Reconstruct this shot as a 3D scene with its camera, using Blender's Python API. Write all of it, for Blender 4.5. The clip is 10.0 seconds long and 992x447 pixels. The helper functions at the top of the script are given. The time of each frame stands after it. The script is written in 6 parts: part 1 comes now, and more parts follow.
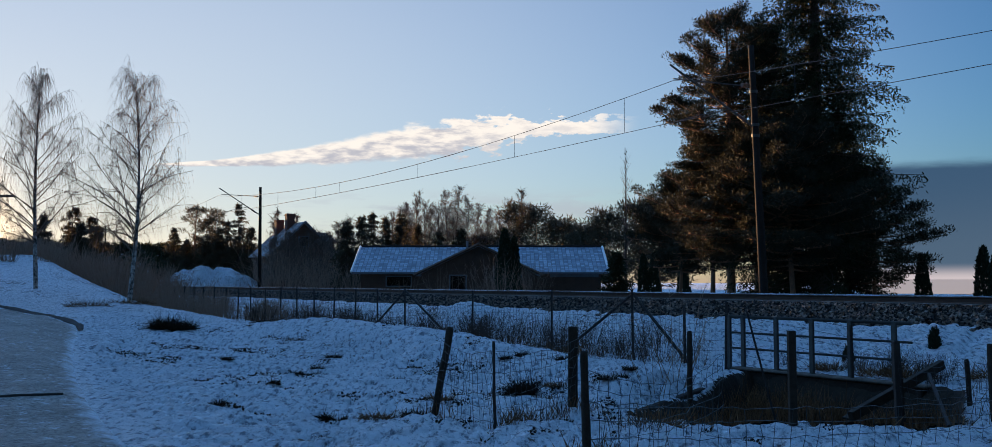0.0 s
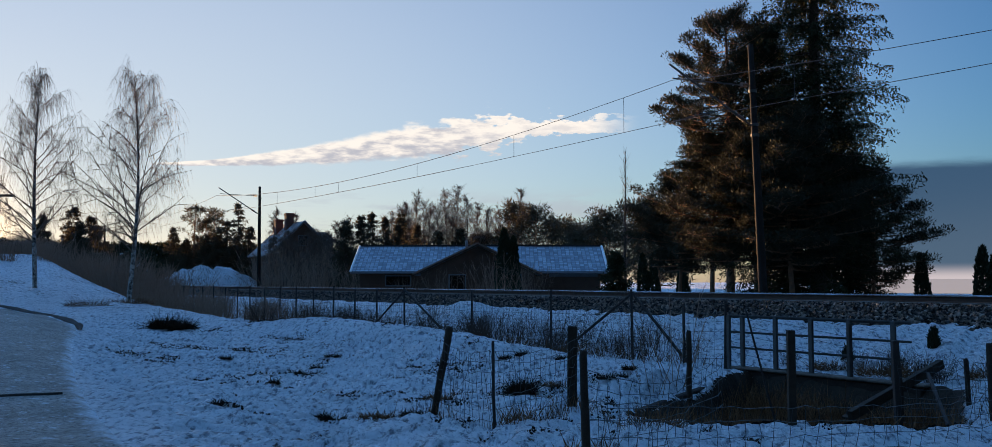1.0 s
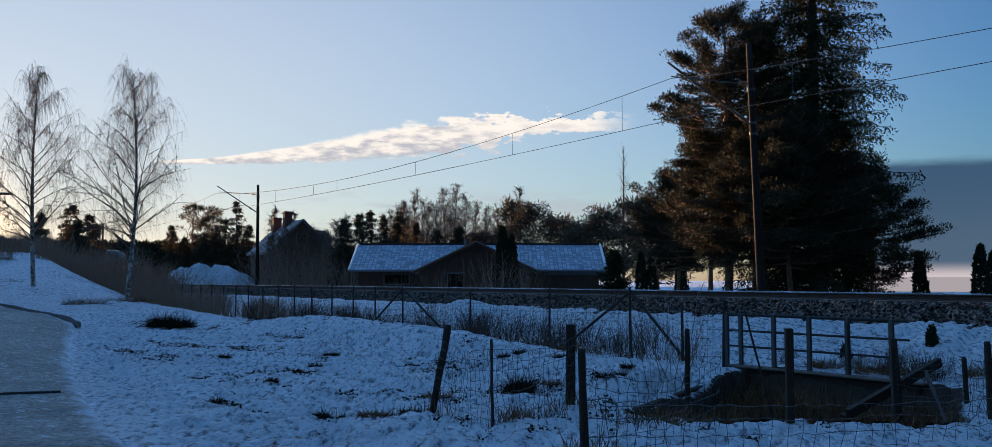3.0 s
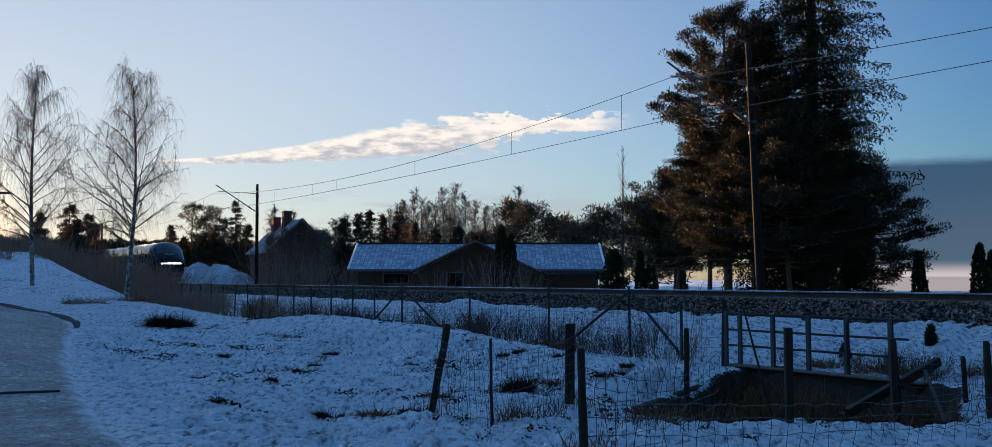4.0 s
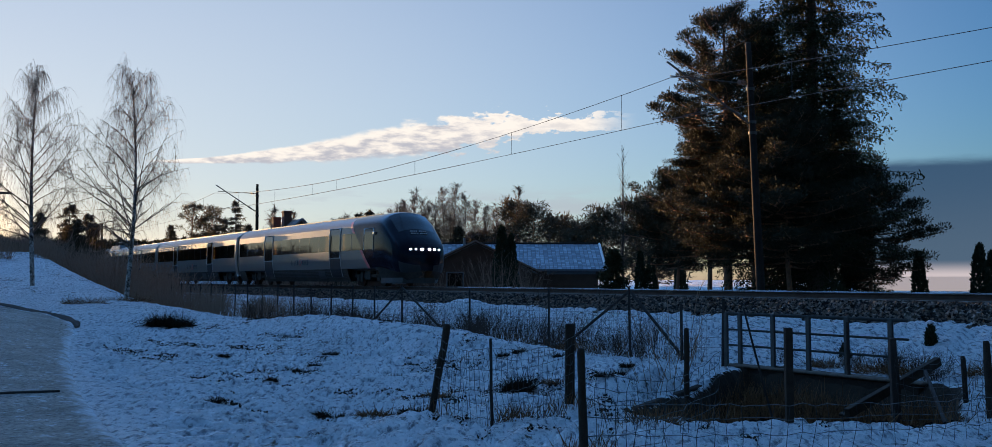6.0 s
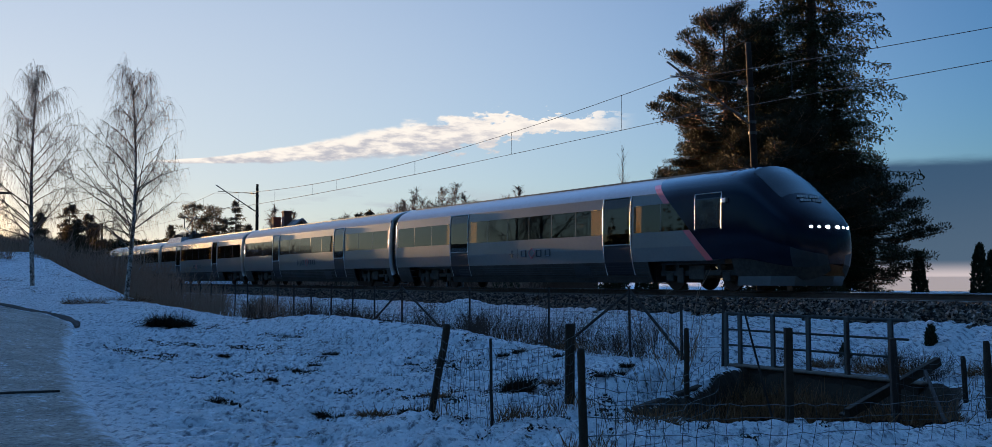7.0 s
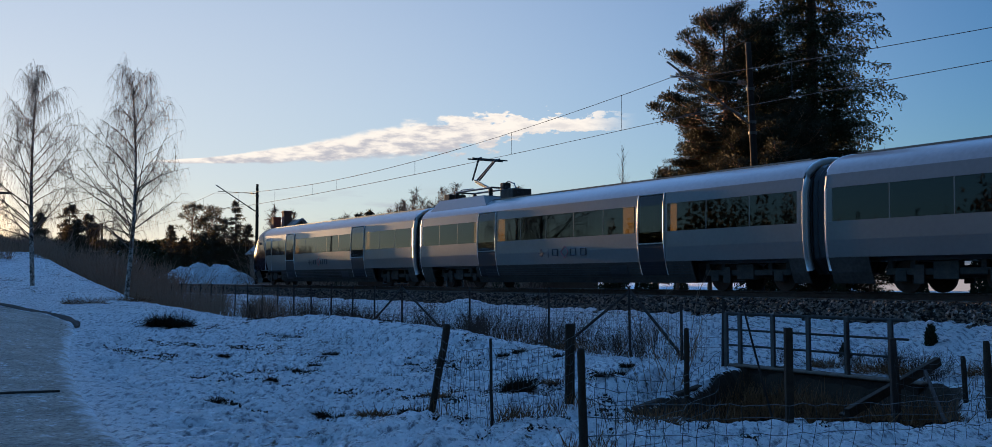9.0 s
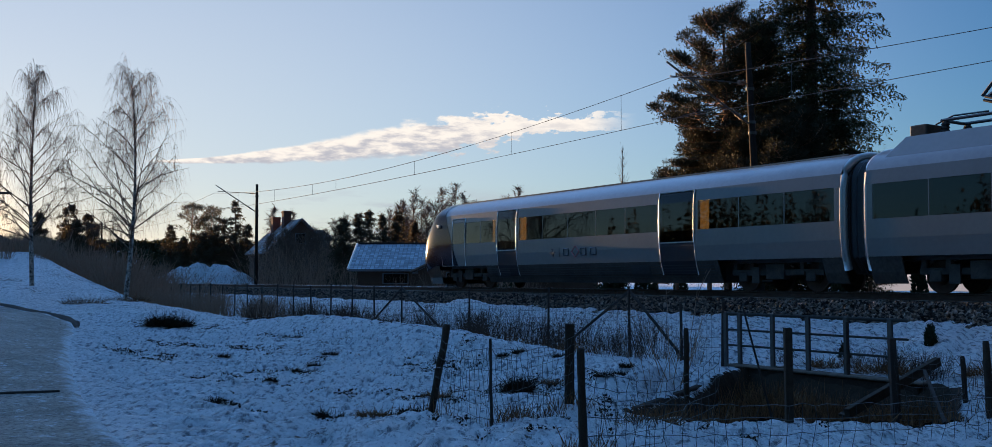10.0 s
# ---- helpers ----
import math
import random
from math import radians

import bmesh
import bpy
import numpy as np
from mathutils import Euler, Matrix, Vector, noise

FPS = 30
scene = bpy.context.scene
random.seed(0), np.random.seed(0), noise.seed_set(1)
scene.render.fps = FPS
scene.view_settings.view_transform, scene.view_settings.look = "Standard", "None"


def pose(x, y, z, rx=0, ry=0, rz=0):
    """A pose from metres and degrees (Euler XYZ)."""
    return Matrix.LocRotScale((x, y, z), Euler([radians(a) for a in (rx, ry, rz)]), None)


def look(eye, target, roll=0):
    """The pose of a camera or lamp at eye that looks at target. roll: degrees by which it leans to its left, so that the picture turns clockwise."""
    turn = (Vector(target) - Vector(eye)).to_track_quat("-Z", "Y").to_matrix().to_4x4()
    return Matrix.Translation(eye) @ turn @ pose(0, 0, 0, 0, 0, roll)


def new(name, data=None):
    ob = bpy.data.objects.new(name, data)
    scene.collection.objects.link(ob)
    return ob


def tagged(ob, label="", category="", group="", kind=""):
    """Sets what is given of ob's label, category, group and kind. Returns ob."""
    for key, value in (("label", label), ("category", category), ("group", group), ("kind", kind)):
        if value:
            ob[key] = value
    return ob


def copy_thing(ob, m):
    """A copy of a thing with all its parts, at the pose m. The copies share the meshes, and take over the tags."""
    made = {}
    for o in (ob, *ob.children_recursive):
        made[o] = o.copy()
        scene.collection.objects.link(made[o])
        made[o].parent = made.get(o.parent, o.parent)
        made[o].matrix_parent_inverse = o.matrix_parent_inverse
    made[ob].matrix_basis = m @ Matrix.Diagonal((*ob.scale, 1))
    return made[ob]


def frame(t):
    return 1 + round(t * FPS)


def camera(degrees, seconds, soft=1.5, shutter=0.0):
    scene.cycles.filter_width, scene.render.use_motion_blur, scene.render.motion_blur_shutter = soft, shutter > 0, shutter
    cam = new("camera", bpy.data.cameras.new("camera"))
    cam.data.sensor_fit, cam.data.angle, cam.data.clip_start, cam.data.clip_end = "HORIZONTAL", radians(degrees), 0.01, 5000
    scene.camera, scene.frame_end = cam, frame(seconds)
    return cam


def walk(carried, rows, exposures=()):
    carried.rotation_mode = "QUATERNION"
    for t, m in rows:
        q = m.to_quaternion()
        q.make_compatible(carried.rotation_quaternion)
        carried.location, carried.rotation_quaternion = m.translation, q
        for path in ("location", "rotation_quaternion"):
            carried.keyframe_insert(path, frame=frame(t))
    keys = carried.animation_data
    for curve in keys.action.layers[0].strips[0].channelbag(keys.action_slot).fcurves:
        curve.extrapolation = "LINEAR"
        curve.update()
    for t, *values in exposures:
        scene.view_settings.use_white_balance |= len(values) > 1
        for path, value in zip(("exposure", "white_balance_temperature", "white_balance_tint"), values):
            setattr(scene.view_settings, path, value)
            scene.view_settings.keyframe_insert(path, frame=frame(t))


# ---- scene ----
cam = camera(54, 10.0, soft=0.5)
UP = 3.312          # the horizon lies below the picture's middle
PX = 0.0372         # one step of the slow drift, degrees
EYE = (0.0, 0.0, 0.35)


def aim(right, up):
    return pose(*EYE, 90 + UP + up * PX, 0, -right * PX)


walk(cam, [(0.0, aim(-4.6, 4.5)), (0.5, aim(-4.6, 4.3)), (1.0, aim(-3.6, 3.7)), (1.5, aim(-3.2, 3.3)),
           (2.0, aim(-2.6, 2.4)), (2.5, aim(-1.9, 1.8)), (3.2, aim(-0.8, 0.7)), (4.0, aim(0, 0)), (5.5, aim(0, 0)),
           (7.5, aim(0, 0)), (9.3, aim(0, 0)), (10.0, aim(0.5, 0.1))], [(0.0, 1.72, 6000, 10), (10.0, 1.72, 6000, 10)])

# ---- light: a clear winter morning, the sun at the horizon behind the rising track ----
SUN_AZ = radians(-33.2)     # from +y towards +x
SUN_EL = radians(2.4)
sun_way = Vector((math.sin(SUN_AZ) * math.cos(SUN_EL), math.cos(SUN_AZ) * math.cos(SUN_EL), math.sin(SUN_EL)))
sun = new("sun", bpy.data.lights.new("sun", "SUN"))
sun.data.energy, sun.data.angle, sun.data.color = 5.5, radians(0.53), (1.0, 0.60, 0.27)
sun.matrix_world = look(sun_way * 100, (0, 0, 0))


def make_world():
    w = bpy.data.worlds.new("sky")
    scene.world = w
    w.use_nodes = True
    nt = w.node_tree
    nt.nodes.clear()

    def nd(kind):
        return nt.nodes.new(kind)

    def link(a, b):
        nt.links.new(a, b)

    def val(op, a, b=None, c=None, clamp=False):
        n = nd("ShaderNodeMath")
        n.operation, n.use_clamp = op, clamp
        for i, x in enumerate((a, b, c)):
            if x is None:
                continue
            if isinstance(x, (int, float)):
                n.inputs[i].default_value = x
            else:
                link(x, n.inputs[i])
        return n.outputs[0]

    def ramp(x, lo, hi):
        n = nd("ShaderNodeMapRange")
        n.interpolation_type = "SMOOTHSTEP"
        link(x, n.inputs[0])
        n.inputs[1].default_value, n.inputs[2].default_value = lo, hi
        return n.outputs[0]

    def mix(f, a, b):
        n = nd("ShaderNodeMix")
        n.data_type = "RGBA"
        link(f, n.inputs["Factor"])
        for s, x in ((n.inputs[6], a), (n.inputs[7], b)):
            if isinstance(x, tuple):
                s.default_value = (*x, 1)
            else:
                link(x, s)
        return n.outputs[2]

    sky = nd("ShaderNodeTexSky")
    sky.sky_type, sky.sun_disc, sky.sun_elevation, sky.sun_rotation = "NISHITA", False, SUN_EL, SUN_AZ
    sky.air_density, sky.dust_density, sky.ozone_density, sky.altitude = 1.0, 0.35, 4.0, 150
    co = nd("ShaderNodeTexCoord")
    sep = nd("ShaderNodeSeparateXYZ")
    link(co.outputs["Generated"], sep.inputs[0])
    x, y, z = sep.outputs
    az = val("MULTIPLY", val("ARCTAN2", x, y), 57.2958)       # degrees, towards +x
    el = val("MULTIPLY", val("ARCSINE", z), 57.2958)
    def cloud_noise(ku, kv, scale, rough, shift=0.0):
        flat = nd("ShaderNodeCombineXYZ")
        link(val("MULTIPLY", az, ku), flat.inputs[0])
        link(val("MULTIPLY", el, kv), flat.inputs[1])
        flat.inputs[2].default_value = shift
        n = nd("ShaderNodeTexNoise")
        n.inputs["Scale"].default_value, n.inputs["Detail"].default_value, n.inputs["Roughness"].default_value = scale, 9, rough
        link(flat.outputs[0], n.inputs["Vector"])
        return n.outputs[0]

    nz = cloud_noise(0.16, 1.0, 1.3, 0.62)
    puff = cloud_noise(0.42, 1.0, 1.5, 0.60, 3.7)
    # the long bright streak: a thin tip, a thick middle that climbs to the right, a ragged end
    spine = val("ADD", 6.55, val("MULTIPLY", ramp(az, -21.0, 5.5), 2.55))
    off = val("SUBTRACT", el, spine)
    half = val("SUBTRACT", val("ADD", 0.10, val("MULTIPLY", ramp(az, -20.0, -3.5), 1.02)), val("MULTIPLY", ramp(az, -1.5, 6.0), 0.72))
    body = val("SUBTRACT", 1.0, val("ABSOLUTE", val("DIVIDE", off, half)))
    ragged = val("ADD", 0.9, val("MULTIPLY", ramp(az, -7.0, 2.0), 4.6))
    dens = val("ADD", body, val("MULTIPLY", val("SUBTRACT", puff, 0.5), ragged))
    ends = val("MULTIPLY", ramp(az, -20.2, -18.6), val("SUBTRACT", 1.0, ramp(az, 5.0, 8.5)))
    streak = val("MULTIPLY", val("MULTIPLY", ramp(dens, 0.02, 0.42), ends), 0.94)
    grey = val("ADD", val("MULTIPLY", val("DIVIDE", off, half), -0.55), val("MULTIPLY", val("SUBTRACT", cloud_noise(0.30, 1.0, 2.3, 0.62, 9.1), 0.5), 4.2))
    under = val("MULTIPLY", ramp(grey, -0.55, 0.75), val("SUBTRACT", 1.0, val("MULTIPLY", ramp(az, -4.0, 3.0), 0.55)))
    lit = mix(under, (0.335, 0.29, 0.24), (0.165, 0.155, 0.158))
    base = nd("ShaderNodeVectorMath")
    base.operation = "SCALE"
    link(sky.outputs[0], base.inputs[0])
    sunward = val("ADD", val("MULTIPLY", x, math.sin(SUN_AZ)), val("MULTIPLY", y, math.cos(SUN_AZ)))
    side = ramp(sunward, -0.55, 0.75)
    lift = val("ADD", val("ADD", 0.50, val("MULTIPLY", side, 0.50)), val("MULTIPLY", val("MULTIPLY", ramp(el, 17, 46), side), 10.5))
    link(val("MULTIPLY", lift, SKY), base.inputs["Scale"])
    pale = nd("ShaderNodeMix")
    pale.data_type, pale.blend_type = "RGBA", "MULTIPLY"
    link(ramp(el, 17, 40), pale.inputs["Factor"])
    link(base.outputs[0], pale.inputs[6])
    pale.inputs[7].default_value = (1.32, 1.06, 0.92, 1)
    # pale morning haze towards the sun
    from_sun = val("ABSOLUTE", val("SUBTRACT", az, -24.0))
    haze = val("MULTIPLY", val("MULTIPLY", val("SUBTRACT", 1.0, ramp(el, 6, 42)), val("SUBTRACT", 1.0, ramp(from_sun, 4, 62))), 0.70)
    out = mix(haze, pale.outputs[2], (0.225, 0.226, 0.212))
    # thin high veil overhead
    out = mix(val("MULTIPLY", ramp(el, 18, 45), 0.28), out, (0.039, 0.056, 0.080))
    out = mix(streak, out, lit)
    # thin grey layers low over the woods, and the dark bank far off to the right
    lay = val("MULTIPLY", ramp(val("ADD", nz, val("MULTIPLY", ramp(az, -15, 12), 0.13)), 0.50, 0.66), val("MULTIPLY", ramp(el, 1.2, 2.6), val("SUBTRACT", 1.0, ramp(el, 4.2, 5.8))))
    out = mix(val("MULTIPLY", lay, val("MULTIPLY", ramp(az, -20, -4), 0.55)), out, (0.145, 0.145, 0.155))
    top = val("ADD", 6.4, val("MULTIPLY", val("SUBTRACT", nz, 0.5), 0.7))
    bank = val("MULTIPLY", val("SUBTRACT", 1.0, ramp(val("SUBTRACT", el, top), -0.35, 0.3)), ramp(az, 14, 22))
    glow = val("SUBTRACT", 1.0, ramp(el, 0.15, 1.1))
    bankc = mix(glow, mix(ramp(el, 1.0, 6.2), (0.026, 0.040, 0.056), (0.016, 0.031, 0.051)), (0.20, 0.165, 0.155))
    out = mix(bank, out, bankc)
    # golden glow round the sun, just outside the view
    dist = val("SQRT", val("ADD", val("POWER", val("SUBTRACT", az, math.degrees(SUN_AZ)), 2.0), val("POWER", val("SUBTRACT", el, math.degrees(SUN_EL)), 2.0)))
    halo = nd("ShaderNodeMix")
    halo.data_type, halo.blend_type = "RGBA", "ADD"
    link(val("MULTIPLY", val("POWER", val("SUBTRACT", 1.0, ramp(dist, 0, 10)), 3.0), val("GREATER_THAN", y, 0.0)), halo.inputs["Factor"])
    link(out, halo.inputs[6])
    halo.inputs[7].default_value = (6.0, 3.4, 1.3, 1)
    out = halo.outputs[2]
    bg = nd("ShaderNodeBackground")
    link(out, bg.inputs[0])
    bg.inputs[1].default_value = 1.0
    o = nd("ShaderNodeOutputWorld")
    link(bg.outputs[0], o.inputs[0])


SKY = 0.10
make_world()

# ---- materials ----
def material(name, color, color2=None, scale=3.0, rough=0.8, metal=0.0, bump=0.0, bump_scale=40.0, detail=6.0, spread=0.25,
             transmission=0.0, emit=0.0, translucent=0.0, island=0.0, objects=0.0, spec=0.5, bias=0.0):
    """One surface: two colours mixed by noise at two scales, fine relief."""
    m = bpy.data.materials.new(name)
    m.use_nodes = True
    nt = m.node_tree
    b = nt.nodes["Principled BSDF"]
    b.inputs["Roughness"].default_value, b.inputs["Metallic"].default_value = rough, metal
    b.inputs["Transmission Weight"].default_value = transmission
    b.inputs["Specular IOR Level"].default_value = spec if rough < 0.7 else min(spec, 0.08)
    co = nt.nodes.new("ShaderNodeTexCoord")
    c2 = color2 or tuple(c * 0.8 for c in color)
    n1, n2 = nt.nodes.new("ShaderNodeTexNoise"), nt.nodes.new("ShaderNodeTexNoise")
    for n, s in ((n1, scale), (n2, scale * 9.0)):
        nt.links.new(co.outputs["Object"], n.inputs["Vector"])
        n.inputs["Scale"].default_value, n.inputs["Detail"].default_value = s, detail
    add = nt.nodes.new("ShaderNodeMath")
    add.operation = "ADD"
    nt.links.new(n1.outputs[0], add.inputs[0])
    nt.links.new(n2.outputs[0], add.inputs[1])
    last = add.outputs[0]
    if island or objects:
        info = nt.nodes.new("ShaderNodeNewGeometry" if island else "ShaderNodeObjectInfo")
        r = nt.nodes.new("ShaderNodeMath")
        r.operation = "MULTIPLY_ADD"
        nt.links.new(info.outputs["Random Per Island" if island else "Random"], r.inputs[0])
        r.inputs[1].default_value = island or objects
        nt.links.new(last, r.inputs[2])
        last = r.outputs[0]
    mr = nt.nodes.new("ShaderNodeMapRange")
    nt.links.new(last, mr.inputs[0])
    mid = 1.0 + 0.5 * (island or objects) + bias
    mr.inputs[1].default_value, mr.inputs[2].default_value = mid - spread, mid + spread
    mx = nt.nodes.new("ShaderNodeMix")
    mx.data_type = "RGBA"
    nt.links.new(mr.outputs[0], mx.inputs["Factor"])
    mx.inputs[6].default_value, mx.inputs[7].default_value = (*color, 1), (*c2, 1)
    nt.links.new(mx.outputs[2], b.inputs["Base Color"])
    if emit:
        b.inputs["Emission Color"].default_value, b.inputs["Emission Strength"].default_value = (*color, 1), emit
    if bump:
        n3, bp = nt.nodes.new("ShaderNodeTexNoise"), nt.nodes.new("ShaderNodeBump")
        nt.links.new(co.outputs["Object"], n3.inputs["Vector"])
        n3.inputs["Scale"].default_value, n3.inputs["Detail"].default_value = bump_scale, 5
        bp.inputs["Strength"].default_value, bp.inputs["Distance"].default_value = 0.6, bump
        nt.links.new(n3.outputs[0], bp.inputs["Height"])
        nt.links.new(bp.outputs[0], b.inputs["Normal"])
    if translucent:
        tr, ms = nt.nodes.new("ShaderNodeBsdfTranslucent"), nt.nodes.new("ShaderNodeMixShader")
        nt.links.new(mx.outputs[2], tr.inputs[0])
        ms.inputs[0].default_value = translucent
        nt.links.new(b.outputs[0], ms.inputs[1])
        nt.links.new(tr.outputs[0], ms.inputs[2])
        nt.links.new(ms.outputs[0], nt.nodes["Material Output"].inputs[0])
    return m


def snow_material():
    """Old snow: lumps and footmarks, with soil and straw showing through in places."""
    m = bpy.data.materials.new("old_snow")
    m.use_nodes = True
    nt = m.node_tree
    b = nt.nodes["Principled BSDF"]
    b.inputs["Roughness"].default_value = 0.65
    b.inputs["Specular IOR Level"].default_value = 0.25
    co = nt.nodes.new("ShaderNodeTexCoord")

    def noise_of(scale, detail=6.0, rough=0.55):
        n = nt.nodes.new("ShaderNodeTexNoise")
        nt.links.new(co.outputs["Object"], n.inputs["Vector"])
        n.inputs["Scale"].default_value, n.inputs["Detail"].default_value, n.inputs["Roughness"].default_value = scale, detail, rough
        return n.outputs[0]

    def calc(op, x, y):
        n = nt.nodes.new("ShaderNodeMath")
        n.operation = op
        for i, k in enumerate((x, y)):
            if isinstance(k, float):
                n.inputs[i].default_value = k
            else:
                nt.links.new(k, n.inputs[i])
        return n.outputs[0]

    def blend(f, c1, c2):
        n = nt.nodes.new("ShaderNodeMix")
        n.data_type = "RGBA"
        nt.links.new(f, n.inputs["Factor"])
        for k, c in ((6, c1), (7, c2)):
            if isinstance(c, tuple):
                n.inputs[k].default_value = (*c, 1)
            else:
                nt.links.new(c, n.inputs[k])
        return n.outputs[2]

    def rng(x, lo, hi):
        n = nt.nodes.new("ShaderNodeMapRange")
        nt.links.new(x, n.inputs[0])
        n.inputs[1].default_value, n.inputs[2].default_value = lo, hi
        return n.outputs[0]

    # wind-cut ripples run slantwise over the slope
    mp = nt.nodes.new("ShaderNodeMapping")
    mp.inputs["Scale"].default_value = (2.8, 0.9, 1.0)
    nt.links.new(co.outputs["Object"], mp.inputs["Vector"])

    def ripple_of(scale, rough):
        n = nt.nodes.new("ShaderNodeTexNoise")
        nt.links.new(mp.outputs[0], n.inputs["Vector"])
        n.inputs["Scale"].default_value, n.inputs["Detail"].default_value, n.inputs["Roughness"].default_value = scale, 7.0, rough
        return n.outputs[0]

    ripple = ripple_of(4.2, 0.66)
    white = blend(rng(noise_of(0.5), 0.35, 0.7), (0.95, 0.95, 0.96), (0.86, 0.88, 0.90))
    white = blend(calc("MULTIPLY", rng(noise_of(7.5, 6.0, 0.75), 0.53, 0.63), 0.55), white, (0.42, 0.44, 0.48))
    # shade of the ripple hollows, painted into the snow colour where the relief is low
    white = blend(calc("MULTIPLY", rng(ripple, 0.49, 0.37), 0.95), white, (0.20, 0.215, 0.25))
    soil = blend(rng(noise_of(9.0), 0.4, 0.6), (0.055, 0.042, 0.03), (0.13, 0.095, 0.06))
    spots = rng(calc("ADD", calc("MULTIPLY", noise_of(5.0, 8.0, 0.7), 0.7), calc("MULTIPLY", noise_of(0.33, 3.0), 0.45)), 0.675, 0.71)
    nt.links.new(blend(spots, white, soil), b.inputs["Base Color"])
    vo = nt.nodes.new("ShaderNodeTexVoronoi")
    vo.feature = "SMOOTH_F1"
    vo.inputs["Scale"].default_value = 5.5
    nt.links.new(co.outputs["Object"], vo.inputs["Vector"])
    h = calc("ADD", calc("MULTIPLY", noise_of(4.6, 8.0, 0.7), 0.8), calc("MULTIPLY", vo.outputs["Distance"], 0.5))
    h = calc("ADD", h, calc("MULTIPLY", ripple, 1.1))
    h = calc("SUBTRACT", h, calc("MULTIPLY", spots, 0.25))
    bp = nt.nodes.new("ShaderNodeBump")
    bp.inputs["Strength"].default_value, bp.inputs["Distance"].default_value = 1.0, 0.5
    nt.links.new(h, bp.inputs["Height"])
    nt.links.new(bp.outputs[0], b.inputs["Normal"])
    return m


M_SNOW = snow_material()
M_MUD = material("wet_brown_soil", (0.020, 0.014, 0.010), (0.045, 0.031, 0.020), 2.0, 0.8, bump=0.03, bump_scale=9)
def path_material():
    """Trodden ice and grit, giving way raggedly to snow at both edges."""
    m = bpy.data.materials.new("gritty_path_ice")
    m.use_nodes = True
    nt = m.node_tree
    b = nt.nodes["Principled BSDF"]
    b.inputs["Roughness"].default_value, b.inputs["Specular IOR Level"].default_value = 0.8, 0.1
    co = nt.nodes.new("ShaderNodeTexCoord")

    def noise_of(scale, detail, rough):
        n = nt.nodes.new("ShaderNodeTexNoise")
        nt.links.new(co.outputs["Object"], n.inputs["Vector"])
        n.inputs["Scale"].default_value, n.inputs["Detail"].default_value, n.inputs["Roughness"].default_value = scale, detail, rough
        return n.outputs[0]

    def rng(x, lo, hi):
        n = nt.nodes.new("ShaderNodeMapRange")
        nt.links.new(x, n.inputs[0])
        n.inputs[1].default_value, n.inputs[2].default_value = lo, hi
        return n.outputs[0]

    def calc(op, x, y):
        n = nt.nodes.new("ShaderNodeMath")
        n.operation = op
        for i, k in enumerate((x, y)):
            if isinstance(k, float):
                n.inputs[i].default_value = k
            else:
                nt.links.new(k, n.inputs[i])
        return n.outputs[0]

    def blend(f, c1, c2):
        n = nt.nodes.new("ShaderNodeMix")
        n.data_type = "RGBA"
        nt.links.new(f, n.inputs["Factor"])
        for k, c in ((6, c1), (7, c2)):
            if isinstance(c, tuple):
                n.inputs[k].default_value = (*c, 1)
            else:
                nt.links.new(c, n.inputs[k])
        return n.outputs[2]

    sep = nt.nodes.new("ShaderNodeSeparateXYZ")
    nt.links.new(co.outputs["UV"], sep.inputs[0])
    edge = calc("ABSOLUTE", calc("SUBTRACT", calc("MULTIPLY", sep.outputs[0], 2.0), 1.0), 0.0)
    grit = noise_of(16.0, 7.0, 0.75)
    ice = blend(rng(noise_of(1.1, 6.0, 0.6), 0.35, 0.65), (0.37, 0.31, 0.26), (0.24, 0.20, 0.165))
    ice = blend(calc("MULTIPLY", rng(grit, 0.47, 0.60), 0.9), ice, (0.13, 0.105, 0.085))
    ice = blend(calc("MULTIPLY", rng(noise_of(7.0, 5.0, 0.7), 0.56, 0.66), 0.5), ice, (0.66, 0.66, 0.66))
    snowy = rng(calc("ADD", edge, calc("MULTIPLY", calc("SUBTRACT", noise_of(2.6, 7.0, 0.7), 0.5), 0.5)), 0.86, 1.08)
    nt.links.new(blend(snowy, ice, (0.70, 0.71, 0.74)), b.inputs["Base Color"])
    bp = nt.nodes.new("ShaderNodeBump")
    bp.inputs["Strength"].default_value, bp.inputs["Distance"].default_value = 0.8, 0.05
    nt.links.new(calc("ADD", grit, calc("MULTIPLY", noise_of(5.0, 5.0, 0.6), 1.5)), bp.inputs["Height"])
    nt.links.new(bp.outputs[0], b.inputs["Normal"])
    return m


M_PATH = path_material()
M_WET = material("dark_wet_soil", (0.035, 0.03, 0.026), (0.055, 0.046, 0.04), 3, 0.95, spec=0.1)
M_STONE = material("crushed_stone", (0.016, 0.012, 0.010), (0.34, 0.26, 0.20), 3, 0.7, island=1.6, spread=0.75, bias=0.5)
M_BALLAST = material("ballast_bed", (0.016, 0.012, 0.010), (0.04, 0.03, 0.024), 4, 0.9, bump=0.04, bump_scale=14)
M_BOARD = material("tarred_culvert_boards", (0.050, 0.034, 0.025), (0.026, 0.019, 0.015), 3, 0.9, bump=0.01, bump_scale=20)
M_COPE = material("worn_coping", (0.15, 0.115, 0.088), (0.085, 0.066, 0.052), 5, 0.9, bump=0.01, bump_scale=30)
M_RAIL = material("rusty_rail_steel", (0.070, 0.040, 0.028), (0.105, 0.064, 0.045), 6, 0.85)
M_RAILTOP = material("polished_rail_head", (0.42, 0.41, 0.40), (0.34, 0.33, 0.32), 6, 0.35, 1.0)
